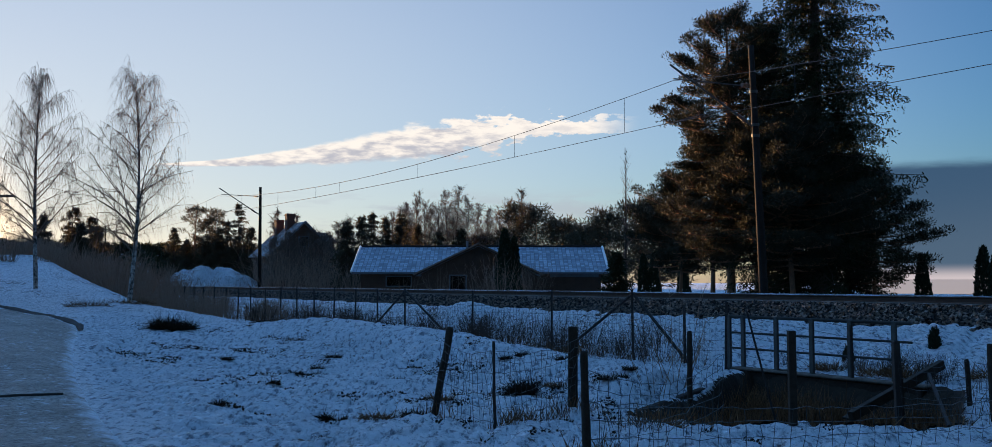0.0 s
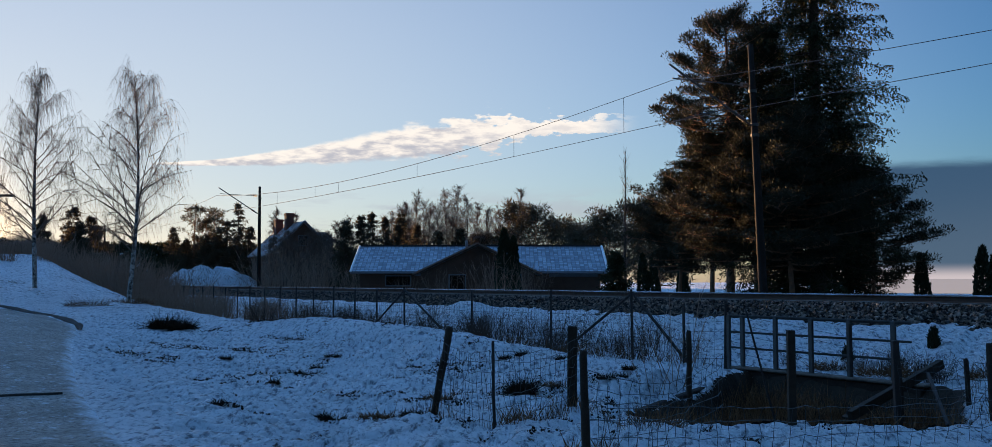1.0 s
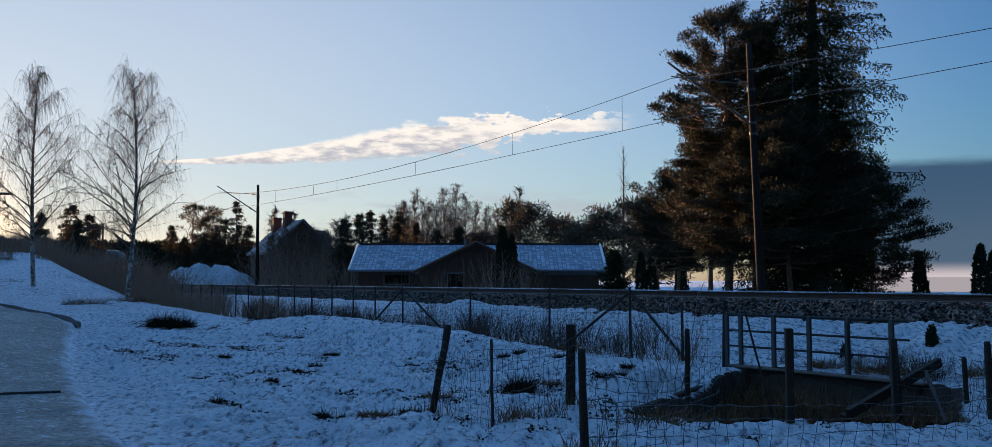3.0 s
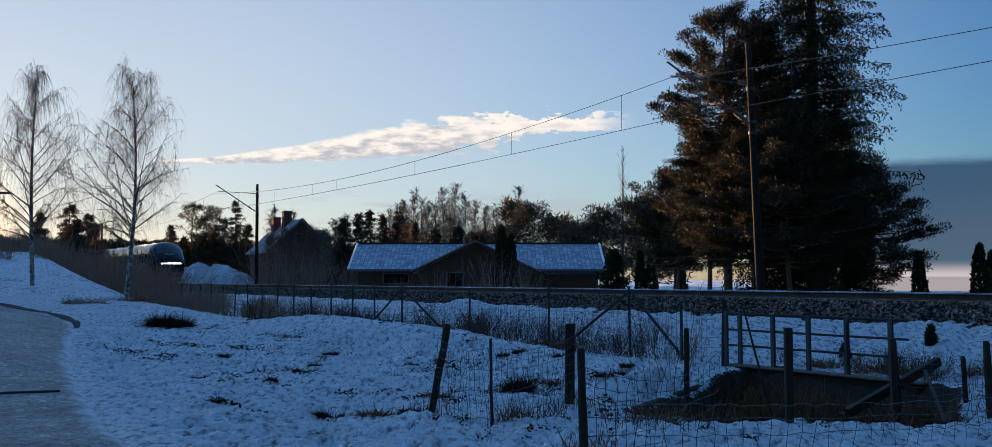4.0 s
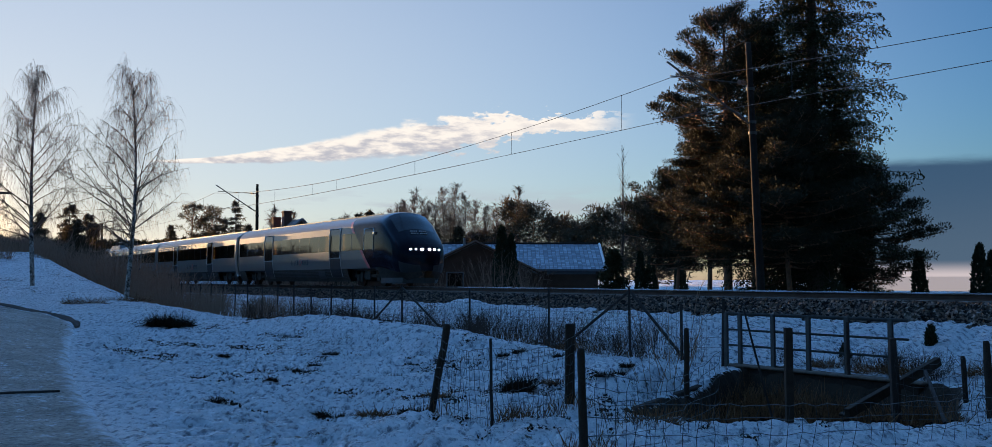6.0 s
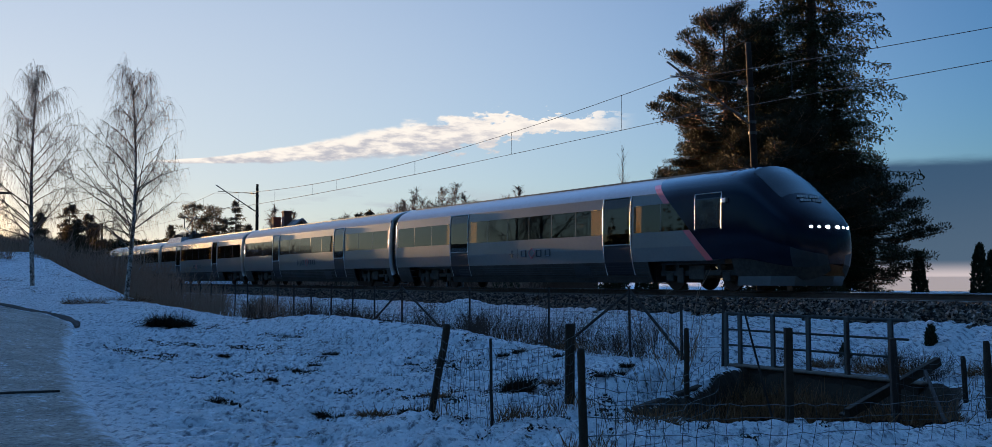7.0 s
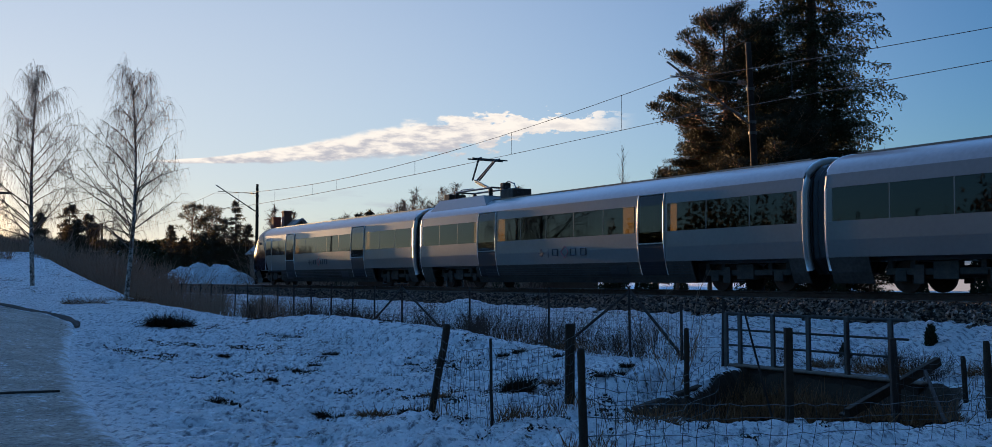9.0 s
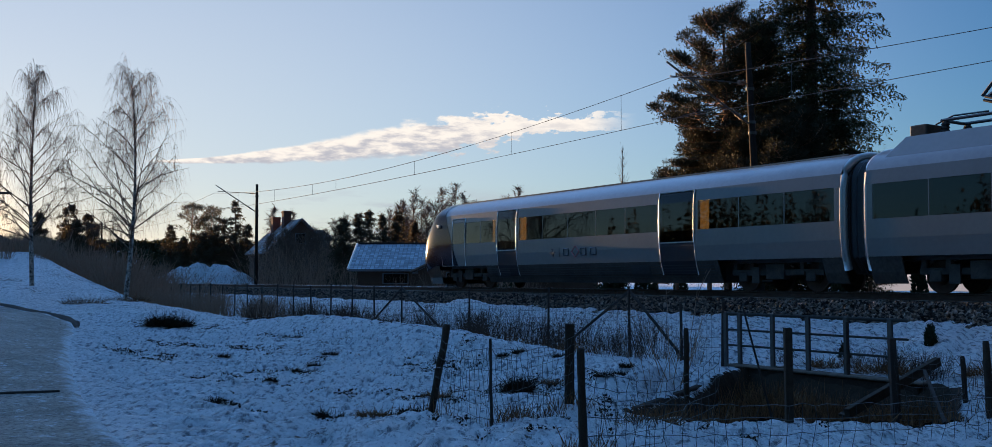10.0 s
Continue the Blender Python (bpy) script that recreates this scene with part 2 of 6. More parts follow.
M_CONC = material("weathered_concrete", (0.20, 0.175, 0.15), (0.10, 0.086, 0.072), 2.5, 0.9, bump=0.01, bump_scale=30)
M_STEEL = material("dull_galvanised_steel", (0.085, 0.076, 0.066), (0.05, 0.044, 0.038), 5, 0.65, 0.2)
M_RUST = material("dark_rusted_steel", (0.040, 0.032, 0.028), (0.065, 0.048, 0.04), 7, 0.8, 0.1)
M_POST = material("grey_weathered_wood", (0.058, 0.041, 0.029), (0.032, 0.022, 0.016), 8, 0.85, bump=0.008, bump_scale=40)
M_MAST = material("tarred_mast_wood", (0.022, 0.016, 0.013), (0.040, 0.029, 0.023), 4, 0.9, spec=0.15)
M_WIRE = material("dark_wire", (0.06, 0.055, 0.05), (0.09, 0.08, 0.075), 4, 0.6, 0.5)
M_BARK = material("conifer_bark", (0.11, 0.07, 0.05), (0.055, 0.04, 0.03), 5, 0.9, bump=0.02, bump_scale=25)
M_PINEBARK = material("orange_pine_bark", (0.30, 0.15, 0.08), (0.15, 0.085, 0.055), 4, 0.9, bump=0.02, bump_scale=20)
M_BIRCH = material("birch_bark", (0.52, 0.46, 0.40), (0.035, 0.028, 0.023), 6, 0.8, spread=0.12)
M_TWIG = material("brown_birch_twigs", (0.19, 0.13, 0.095), (0.13, 0.088, 0.065), 3, 0.8)
M_FARTWIG = material("brown_twigs_of_far_trees", (0.20, 0.14, 0.105), (0.13, 0.09, 0.07), 1.0, 0.85)
M_NEEDLE = material("spruce_needles", (0.026, 0.030, 0.014), (0.056, 0.048, 0.022), 1.2, 0.75, island=0.8, spread=0.5, translucent=0.3)
M_PINE = material("pine_needles", (0.026, 0.028, 0.015), (0.056, 0.044, 0.026), 0.6, 0.75, island=0.8, spread=0.5, translucent=0.12)
# Lighter and browner than M_NEEDLE: distance haze is put into the colour.
M_FARNEEDLE = material("haze_toned_far_needles", (0.062, 0.052, 0.030), (0.10, 0.074, 0.045), 0.5, 0.75, island=0.8, spread=0.5, translucent=0.3)
M_THUJA = material("thuja_foliage", (0.025, 0.035, 0.018), (0.045, 0.05, 0.028), 2, 0.8, island=0.6, spread=0.5)
M_STRAW = material("dry_grass", (0.27, 0.135, 0.062), (0.085, 0.043, 0.022), 2, 0.85, island=1.0, spread=0.5)
M_LITTER = material("dark_wet_leaves", (0.055, 0.036, 0.022), (0.020, 0.014, 0.010), 2, 0.9, island=1.0, spread=0.5)
M_BRIAR = material("dark_bare_stems", (0.065, 0.042, 0.032), (0.11, 0.07, 0.05), 1.5, 0.85, island=0.8, spread=0.5)
M_BUSH = material("bare_brushwood", (0.28, 0.175, 0.12), (0.38, 0.25, 0.175), 1.5, 0.85, island=0.8, spread=0.5)

# train
M_SILVER = material("silver_grey_train_paint", (0.185, 0.167, 0.148), (0.162, 0.147, 0.131), 0.8, 0.28, 0.15)
M_ROOF = material("pale_grey_train_roof", (0.145, 0.14, 0.134), (0.115, 0.111, 0.107), 0.9, 0.32, 0.2)
M_UPPER = material("grey_window_band_paint", (0.145, 0.137, 0.128), (0.13, 0.123, 0.115), 0.9, 0.25, 0.2)
M_SKIRT = material("dirty_dark_grey_skirt", (0.095, 0.080, 0.068), (0.055, 0.046, 0.04), 1.2, 0.7, 0.1)
M_NAVY = material("navy_blue_train_paint", (0.006, 0.008, 0.017), (0.005, 0.007, 0.015), 0.8, 0.1, spec=0.16)
M_NAVYDOOR = material("navy_door_paint", (0.020, 0.019, 0.024), (0.017, 0.016, 0.021), 0.8, 0.5, spec=0.25)
M_RING = material("satin_end_frame", (0.42, 0.40, 0.37), (0.36, 0.34, 0.32), 2, 0.28, 0.6)
M_RED = material("dull_red_stripe", (0.55, 0.10, 0.12), (0.48, 0.09, 0.10), 2, 0.4)
M_BLACK = material("black_rubber", (0.018, 0.018, 0.019), (0.03, 0.03, 0.03), 5, 0.45)
M_FRAME = material("bright_door_frame", (0.55, 0.54, 0.52), (0.48, 0.47, 0.45), 3, 0.3, 0.8)
M_BOGIE = material("grimy_bogie_steel", (0.05, 0.045, 0.04), (0.10, 0.085, 0.07), 5, 0.7, 0.3)
M_INSIDE = material("grey_train_interior", (0.20, 0.20, 0.20), (0.14, 0.14, 0.14), 2, 0.7)
M_SEAT = material("dark_seat_cloth", (0.05, 0.055, 0.07), (0.035, 0.04, 0.05), 6, 0.9)
M_LETTER = material("dark_lettering", (0.03, 0.035, 0.05), (0.025, 0.03, 0.045), 3, 0.4)
M_PALE = material("pale_marking", (0.6, 0.6, 0.6), (0.5, 0.5, 0.5), 3, 0.4)
# Light caught on the panels is added as their own glow; no lamp there.
M_WARM = material("gold_panel_painted_glow", (0.95, 0.50, 0.13), (0.80, 0.38, 0.08), 2.5, 0.5, emit=2.2)
M_LAMP = material("headlamp", (1.0, 0.97, 0.90), (1.0, 0.97, 0.9), 3, 0.3, emit=14.0)


def glass(name, color, rough=0.02):
    """Tinted window glass: a clear sheet with a mirror gloss by Fresnel."""
    m = bpy.data.materials.new(name)
    m.use_nodes = True
    nt = m.node_tree
    nt.nodes.clear()
    lw, pw, ml, tr, gl, ms, o = (nt.nodes.new("ShaderNode" + k) for k in ("LayerWeight", "Math", "Math", "BsdfTransparent", "BsdfGlossy", "MixShader", "OutputMaterial"))
    pw.operation, ml.operation = "POWER", "MULTIPLY_ADD"
    nt.links.new(lw.outputs["Facing"], pw.inputs[0])
    pw.inputs[1].default_value = 4.0
    nt.links.new(pw.outputs[0], ml.inputs[0])
    ml.inputs[1].default_value, ml.inputs[2].default_value = 0.85, 0.05
    tr.inputs[0].default_value = (*color, 1)
    gl.inputs["Roughness"].default_value = rough
    gl.inputs[0].default_value = (0.9, 0.9, 0.9, 1)
    nt.links.new(ml.outputs[0], ms.inputs[0])
    nt.links.new(tr.outputs[0], ms.inputs[1])
    nt.links.new(gl.outputs[0], ms.inputs[2])
    nt.links.new(ms.outputs[0], o.inputs[0])
    return m


M_GLASS = glass("tinted_train_glass", (0.13, 0.118, 0.105))
M_PANE = glass("house_window_glass", (0.25, 0.26, 0.28))

# ---- helpers of the scene ----
TH = radians(32.67)
NX, NY = math.cos(TH), math.sin(TH)      # across the track, away from the eye
DX, DY = -math.sin(TH), math.cos(TH)     # along the track, away from the eye


def xy(n, s):
    return n * NX + s * DX, n * NY + s * DY


def ss(a, b, x):
    t = min(1.0, max(0.0, (x - a) / (b - a)))
    return t * t * (3 - 2 * t)


def basin(n, s):
    """How far inside the culvert's basin a place lies, in metres."""
    return min(15.7 - n, (12.26 + (n - 10.7) * 0.48 - s) * 0.9, (s - 12.4 + (n - 9.4) * 1.09) * 0.68, (s - 9.7 + (15.7 - n) * 0.6) * 0.85)


def ground_z(n, s):
    """Height of the snow, by the distance across (n) and along (s) the track."""
    z = -1.28 - 0.46 * ss(2.0, 6.5, n)
    z += 0.27 * ss(12.5, 14.5, n)
    rise = 0.033 * max(0.0, min(s, 75) - 12) + 0.085 * max(0.0, min(s, 75) - 52)
    z += rise * (1 - ss(9.0, 15.5, n))
    amp = (0.44 + 0.28 * ss(12, 22, s)) * (1 - 0.8 * ss(27, 36, s)) * ss(-0.2, 1.0, s - 12.26 - (n - 10.7) * 0.48)
    z += amp * math.exp(-((n - 12.0) / 1.5) ** 2)
    z += 0.85 * ss(15.6, 20.6, n) - 0.1 * ss(20.6, 21.2, n)
    z -= 0.35 * ss(26.5, 29.0, n)
    z += 0.55 * math.exp(-((n - 18.6) / 0.9) ** 2 - ((s - 31.5) / 1.8) ** 2)
    mx, my = n * NX + s * DX, n * NY + s * DY
    z += 3.2 * math.exp(-abs((mx + 33.3) / 6.2) ** 2.5 - ((my - 112) / 3.2) ** 2) * (0.97 + 0.16 * noise.noise((mx * 0.6, my * 0.6, 5)) + 0.15 * noise.noise((mx * 1.5, my * 0.8, 6)) + 0.09 * noise.noise((mx * 3.1, my * 1.6, 7)))
    # the near bank, whose far edge hides the foot of the slope
    edge = 12.9 + 0.45 * math.sin(mx * 0.9 + 1.3) - 0.09 * max(0.0, mx - 2) - 1.6 * ss(-0.9, -2.2, mx) - 0.9 * math.exp(-((mx + 0.2) / 0.3) ** 2)
    z += (0.28 + 0.06 * math.exp(-((mx + 1.1) / 0.5) ** 2)) * (1 - ss(edge - 0.28, edge + 0.30, my)) * ss(3.6, 5.0, n) * ss(-4, 4, my)
    z += 9.5 * math.exp(-((s - 275) / 28) ** 2) * ss(-160, -60, n) * (1 - ss(110, 165, n)) if s > 150 else 0
    # the sunken basin before the culvert
    z -= 0.75 * ss(0.0, 0.5, basin(n, s))
    v = Vector((n, s, 0))
    edge = 2.0 + 0.004 * max(0.0, min(s, 36) - 6) ** 2
    rough = ss(edge + 0.1, edge + 1.3, n)
    z += 0.06 * noise.noise(v * 0.7) + 0.035 * noise.noise(v * 1.9) + 0.035 * noise.noise(Vector((n * 4.2, s * 2.6, 4))) * rough
    if 2 < n < 21 and 5 < s < 40:
        p, q = n * 0.80 + s * 0.60, s * 0.80 - n * 0.60
        z -= 0.12 * rough * max(0.0, noise.noise(Vector((p * 1.1, q * 3.4, 21))) - 0.02)
        z -= 0.12 * rough * max(0.0, noise.noise(Vector((p * 2.1, q * 6.2, 31))) - 0.05)
        z += rough * 0.040 * noise.noise(Vector((n * 3.4, s * 2.4, 11))) + rough * 0.022 * noise.noise(Vector((n * 7.5, s * 5.5, 13))) - rough * 0.05 * max(0.0, noise.noise(Vector((n * 2.2, s * 1.8, 17))) - 0.25)
    if n > 29:
        z += 0.35 * noise.noise(v * 0.05) * ss(29, 45, n)
    return z


def at(n, s, dz=0.0):
    return Vector((*xy(n, s), ground_z(n, s) + dz))


def mesh_of(name, verts, faces, smooth=False):
    me = bpy.data.meshes.new(name)
    me.from_pydata([tuple(v) for v in verts], [], faces)
    if smooth:
        me.polygons.foreach_set("use_smooth", [True] * len(me.polygons))
    me.update()
    return me


def part(name, data, mat, parent=None, label="", smooth=False):
    """Links a bmesh, a mesh or (verts, faces) as ONE mesh object."""
    if isinstance(data, bmesh.types.BMesh):
        me = bpy.data.meshes.new(name)
        data.to_mesh(me)
        data.free()
    elif isinstance(data, tuple):
        me = mesh_of(name, *data)
    else:
        me = data
    if smooth:
        me.polygons.foreach_set("use_smooth", [True] * len(me.polygons))
    if mat and not me.materials:
        me.materials.append(mat)
    ob = new(name, me)
    if parent:
        ob.parent = parent
    if label:
        ob["label"] = label
    return ob


def thing(name, label, category, group="", kind="", m=None):
    ob = new(name)
    ob.empty_display_size = 0.2
    if m:
        ob.matrix_basis = m
    return tagged(ob, label, category, group, kind)


def box(bm, x0, x1, y0, y1, z0, z1, bevel=0.0):
    """Adds a box, with its edges bevelled if asked for."""
    r = bmesh.ops.create_cube(bm, size=1.0, matrix=Matrix.Translation(((x0 + x1) / 2, (y0 + y1) / 2, (z0 + z1) / 2)) @ Matrix.Diagonal((x1 - x0, y1 - y0, z1 - z0, 1)))
    if bevel:
        es = list({e for v in r["verts"] for e in v.link_edges})
        bmesh.ops.bevel(bm, geom=es, offset=bevel, segments=2, affect="EDGES", profile=0.5)
    return bm


def boxes(*spans, bevel=0.0):
    bm = bmesh.new()
    for sp in spans:
        box(bm, *sp, bevel=bevel)
    return bm


def tubes(lines, sides=4, cap=True):
    """Verts and faces of tubes along lines of (point, radius)."""
    vs, fs = [], []
    for ln in lines:
        base = len(vs)
        for i, (p, r) in enumerate(ln):
            q = Vector(ln[min(i + 1, len(ln) - 1)][0]) - Vector(ln[max(i - 1, 0)][0])
            q = q.normalized() if q.length > 1e-6 else Vector((0, 0, 1))
            a = q.cross(Vector((0, 0, 1)) if abs(q.z) < 0.9 else Vector((1, 0, 0))).normalized()
            b = q.cross(a)
            for k in range(sides):
                w = 2 * math.pi * k / sides
                vs.append(Vector(p) + (a * math.cos(w) + b * math.sin(w)) * r)
        for i in range(len(ln) - 1):
            for k in range(sides):
                k2 = (k + 1) % sides
                fs.append((base + i * sides + k, base + i * sides + k2, base + (i + 1) * sides + k2, base + (i + 1) * sides + k))
        if cap:
            fs.append(tuple(range(base, base + sides)))
            fs.append(tuple(range(base + (len(ln) - 1) * sides, base + len(ln) * sides)))
    return vs, fs


def rod(*pts, r=0.02, sides=8):
    return tubes([[(p, r) for p in pts]], sides)


# ---- ground ----
def spaced(stops):
    out = []
    for a, b, d in stops:
        k = max(1, round((b - a) / d))
        out += [a + (b - a) * i / k for i in range(k)]
    return out + [stops[-1][1]]


def build_ground():
    ns_ = spaced([(-900, -200, 100), (-200, -30, 15), (-30, -2, 2), (-2, 1.4, 0.4), (1.4, 16, 0.062), (16, 21, 0.12), (21, 27, 1.0), (27, 38, 0.28), (38, 60, 3), (60, 250, 15), (250, 2400, 200)])
    ss_ = spaced([(-900, -150, 100), (-150, -10, 10), (-10, 5, 1), (5, 30, 0.075), (30, 40, 0.16), (40, 75, 0.5), (75, 104, 1.2), (104, 119, 0.35), (119, 130, 1.2), (130, 300, 15), (300, 2400, 200)])
    vs = [(*xy(n, s), ground_z(n, s)) for n in ns_ for s in ss_]
    w = len(ss_)
    fs = [(i * w + j, (i + 1) * w + j, (i + 1) * w + j + 1, i * w + j + 1) for i in range(len(ns_) - 1) for j in range(w - 1)]
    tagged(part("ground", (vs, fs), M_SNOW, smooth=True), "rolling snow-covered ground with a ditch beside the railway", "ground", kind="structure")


build_ground()


PATH_MID = [(0.1, -30, 3.6), (0.1, 4, 3.6), (0.3, 10, 3.6), (0.8, 16, 3.6), (1.8, 22.5, 3.5), (3.0, 29.5, 3.5), (3.45, 33.8, 3.4), (2.4, 36.7, 3.2), (-1.0, 38.0, 3.0), (-6.0, 39.0, 3.0), (-14.0, 42.0, 3.0)]


def along(rows, step):
    """A smooth polyline through rows of numbers."""
    out = []
    for i in range(len(rows) - 1):
        p = [rows[max(0, min(len(rows) - 1, i + k))] for k in (-1, 0, 1, 2)]
        k = max(2, int(math.hypot(rows[i + 1][1] - rows[i][1], rows[i + 1][0] - rows[i][0]) / step) + 1)
        for j in range(k):
            t = j / k
            out.append(tuple(0.5 * (2 * b + (c - a) * t + (2 * a - 5 * b + 4 * c - d) * t * t + (3 * b - a - 3 * c + d) * t ** 3) for a, b, c, d in zip(*p)))
    return out + [rows[-1]]


def strip(rows, lift, cols=14, edge=0.0):
    vs, fs = [], []
    for i, (n, s, w) in enumerate(rows):
        n2, s2 = rows[min(i + 1, len(rows) - 1)][:2]
        n1, s1 = rows[max(i - 1, 0)][:2]
        L = math.hypot(n2 - n1, s2 - s1) or 1
        a, b = (s2 - s1) / L, -(n2 - n1) / L
        for c in range(cols + 1):
            q = (c / cols - 0.5) * (w + (edge * noise.noise((s * 0.9, c // (cols // 2), 3)) if c in (0, cols) else 0))
            vs.append(at(n + a * q, s + b * q, lift - (0.05 if c in (0, cols) else 0)))
    for i in range(len(rows) - 1):
        for c in range(cols):
            o = i * (cols + 1) + c
            fs.append((o, o + 1, o + cols + 2, o + cols + 1))
    return vs, fs


path = tagged(part("path", strip(along([(n, s, w * 1.06) for n, s, w in PATH_MID], 0.18), 0.035, 20, edge=0.08), M_PATH, smooth=True), "footpath of trodden grey ice and slush", "path", kind="structure")
path_uv = path.data.uv_layers.new(name="UVMap")
for lp in path.data.loops:
    path_uv.data[lp.index].uv = (lp.vertex_index % 21 / 20, lp.vertex_index // 21 * 0.18)
EDGE = [(5.1, 30.5, 0.10), (5.45, 34.0, 0.45), (4.9, 37.6, 0.75), (3.5, 39.4, 0.8), (0.0, 40.2, 0.7), (-6.0, 41.2, 0.5)]
tagged(part("path_edge", strip(along(EDGE, 0.3), 0.06, 4), M_WET, smooth=True), "dark wet edge where the path bends", "path", kind="structure")
CRACK = [(-0.6, 14.6, 0.05), (0.8, 14.45, 0.08), (2.2, 14.35, 0.03)]
tagged(part("path_gutter", strip(along(CRACK, 0.2), 0.06, 4), M_WET, smooth=True), "dark wet gutter across the path", "path", kind="structure")


def basin_floor():
    """Bare wet soil on the floor of the culvert basin."""
    vs, fs, ids = [], [], {}
    for i in range(100):
        for j in range(120):
            n, s = 9.9 + i * 0.06, 7.9 + j * 0.065
            if basin(n, s) > 0.02 + 0.07 * noise.noise((n * 2.5, s * 2.5, 0)):
                ids[i, j] = len(vs)
                vs.append(at(n, s, 0.03))
    for i, j in ids:
        q = [(i, j), (i + 1, j), (i + 1, j + 1), (i, j + 1)]
        if all(k in ids for k in q):
            fs.append(tuple(ids[k] for k in q))
    tagged(part("basin_floor", (vs, fs), M_MUD, smooth=True), "bare wet brown soil in the basin", "soil", kind="structure")


basin_floor()

# ---- railway ----
C = 23.9                                   # middle of the track
def lane(name, prof, s0, s1, mat, parent, label="", step=None, smooth=False):
    """A profile of (n, z) drawn along the track."""
    cuts = [s0 + (s1 - s0) * i / max(1, round((s1 - s0) / (step or (s1 - s0)))) for i in range(max(1, round((s1 - s0) / (step or (s1 - s0)))) + 1)]
    vs = [(*xy(n, s), z) for s in cuts for n, z in prof]
    k = len(prof)
    fs = [(i * k + j, (i + 1) * k + j, (i + 1) * k + (j + 1) % k, i * k + (j + 1) % k) for i in range(len(cuts) - 1) for j in range(k)]
    fs += [tuple(range(k)), tuple(range(len(vs) - k, len(vs)))]
    return part(name, (vs, fs), mat, parent, label, smooth)


def build_track():
    t = thing("railway_track", "single railway track with steel rails on concrete sleepers", "railway", kind="structure")
    lane("ballast_bed", [(20.25, -0.75), (21.55, -0.27), (26.2, -0.27), (27.6, -0.95), (27.6, -1.6), (20.25, -1.6)], -200, 420, M_BALLAST, t)
    for n in (C - 0.75, C + 0.75):
        r = lane("rail", [(n - 0.07, -0.172), (n - 0.07, -0.16), (n - 0.012, -0.14), (n - 0.012, -0.045), (n - 0.036, -0.035), (n - 0.036, -0.004), (n + 0.036, -0.004), (n + 0.036, -0.035),
                      (n + 0.012, -0.045), (n + 0.012, -0.14), (n + 0.07, -0.16), (n + 0.07, -0.172)], -200, 420, M_RAIL, t)
        lane("rail_head", [(n - 0.03, -0.004), (n - 0.026, 0.0), (n + 0.026, 0.0), (n + 0.03, -0.004)], -200, 420, M_RAILTOP, r, "polished running surface")
    sl = boxes((-1.3, 1.3, -0.13, 0.13, -0.38, -0.178), bevel=0.025)
    me = bpy.data.meshes.new("sleeper")
    sl.to_mesh(me)
    sl.free()
    for i in range(250):
        ob = part("sleeper", me, M_CONC, t)
        ob.matrix_basis = pose(*xy(C, 2 + i * 0.6), 0, 0, 0, 32.67)
    return t


TRACK = build_track()


def stones(count, n0, n1, s0, s1, size, hz, seed):
    """Broken stones lying on the bed, each with its own shape."""
    rng = np.random.default_rng(seed)
    octa = np.array([(1, 0, 0), (-1, 0, 0), (0, 1, 0), (0, -1, 0), (0, 0, 1), (0, 0, -1)], float)
    fc = np.array([(0, 2, 4), (2, 1, 4), (1, 3, 4), (3, 0, 4), (2, 0, 5), (1, 2, 5), (3, 1, 5), (0, 3, 5)])
    n = n0 + (n1 - n0) * rng.random(count)
    s = s0 + (s1 - s0) * rng.random(count) ** 1.6
    vs, fs = [], []
    for i in range(count):
        q, _ = np.linalg.qr(rng.normal(size=(3, 3)))
        v = (octa * (size * (0.55 + 0.9 * rng.random(3)))) * (0.75 + 0.5 * rng.random((6, 1)))
        v = v @ q + np.array([*xy(n[i], s[i]), hz(n[i]) + 0.3 * size])
        vs.append(v)
        fs.append(fc + 6 * i)
    return [tuple(v) for v in np.concatenate(vs)], [tuple(int(k) for k in f) for f in np.concatenate(fs)]


bed_z = lambda n: -0.75 + (n - 20.25) * 0.37 if n < 21.55 else -0.27
tagged(part("ballast", stones(26000, 20.1, 22.6, 8, 75, 0.060, bed_z, 4), M_STONE, TRACK, "loose crushed stone ballast"), kind="stuff")

# ---- the train ----
SIDE = [(1.22, 0.25), (1.36, 0.55), (1.49, 0.97), (1.545, 1.45), (1.55, 1.97), (1.53, 2.90), (1.475, 3.28), (1.40, 3.44), (1.27, 3.58), (1.10, 3.70), (0.75, 3.85), (0.35, 3.93), (0.0, 3.95)]


def section(z0, z1):
    """The part of the side's outline between two heights."""
    out = []
    for (ya, za), (yb, zb) in zip(SIDE, SIDE[1:]):
        for z in (za, zb):
            if z0 - 1e-6 <= z <= z1 + 1e-6 and (not out or abs(out[-1][1] - z) > 1e-6):
                out.append((ya if z == za else yb, z))
        for z in (z0, z1):
            if za < z < zb:
                out.append((ya + (yb - ya) * (z - za) / (zb - za), z))
    out.sort(key=lambda p: p[1])
    return out


def width_at(z):
    for (ya, za), (yb, zb) in zip(SIDE, SIDE[1:]):
        if za <= z <= zb:
            return ya + (yb - ya) * (z - za) / (zb - za)
    return 0.0


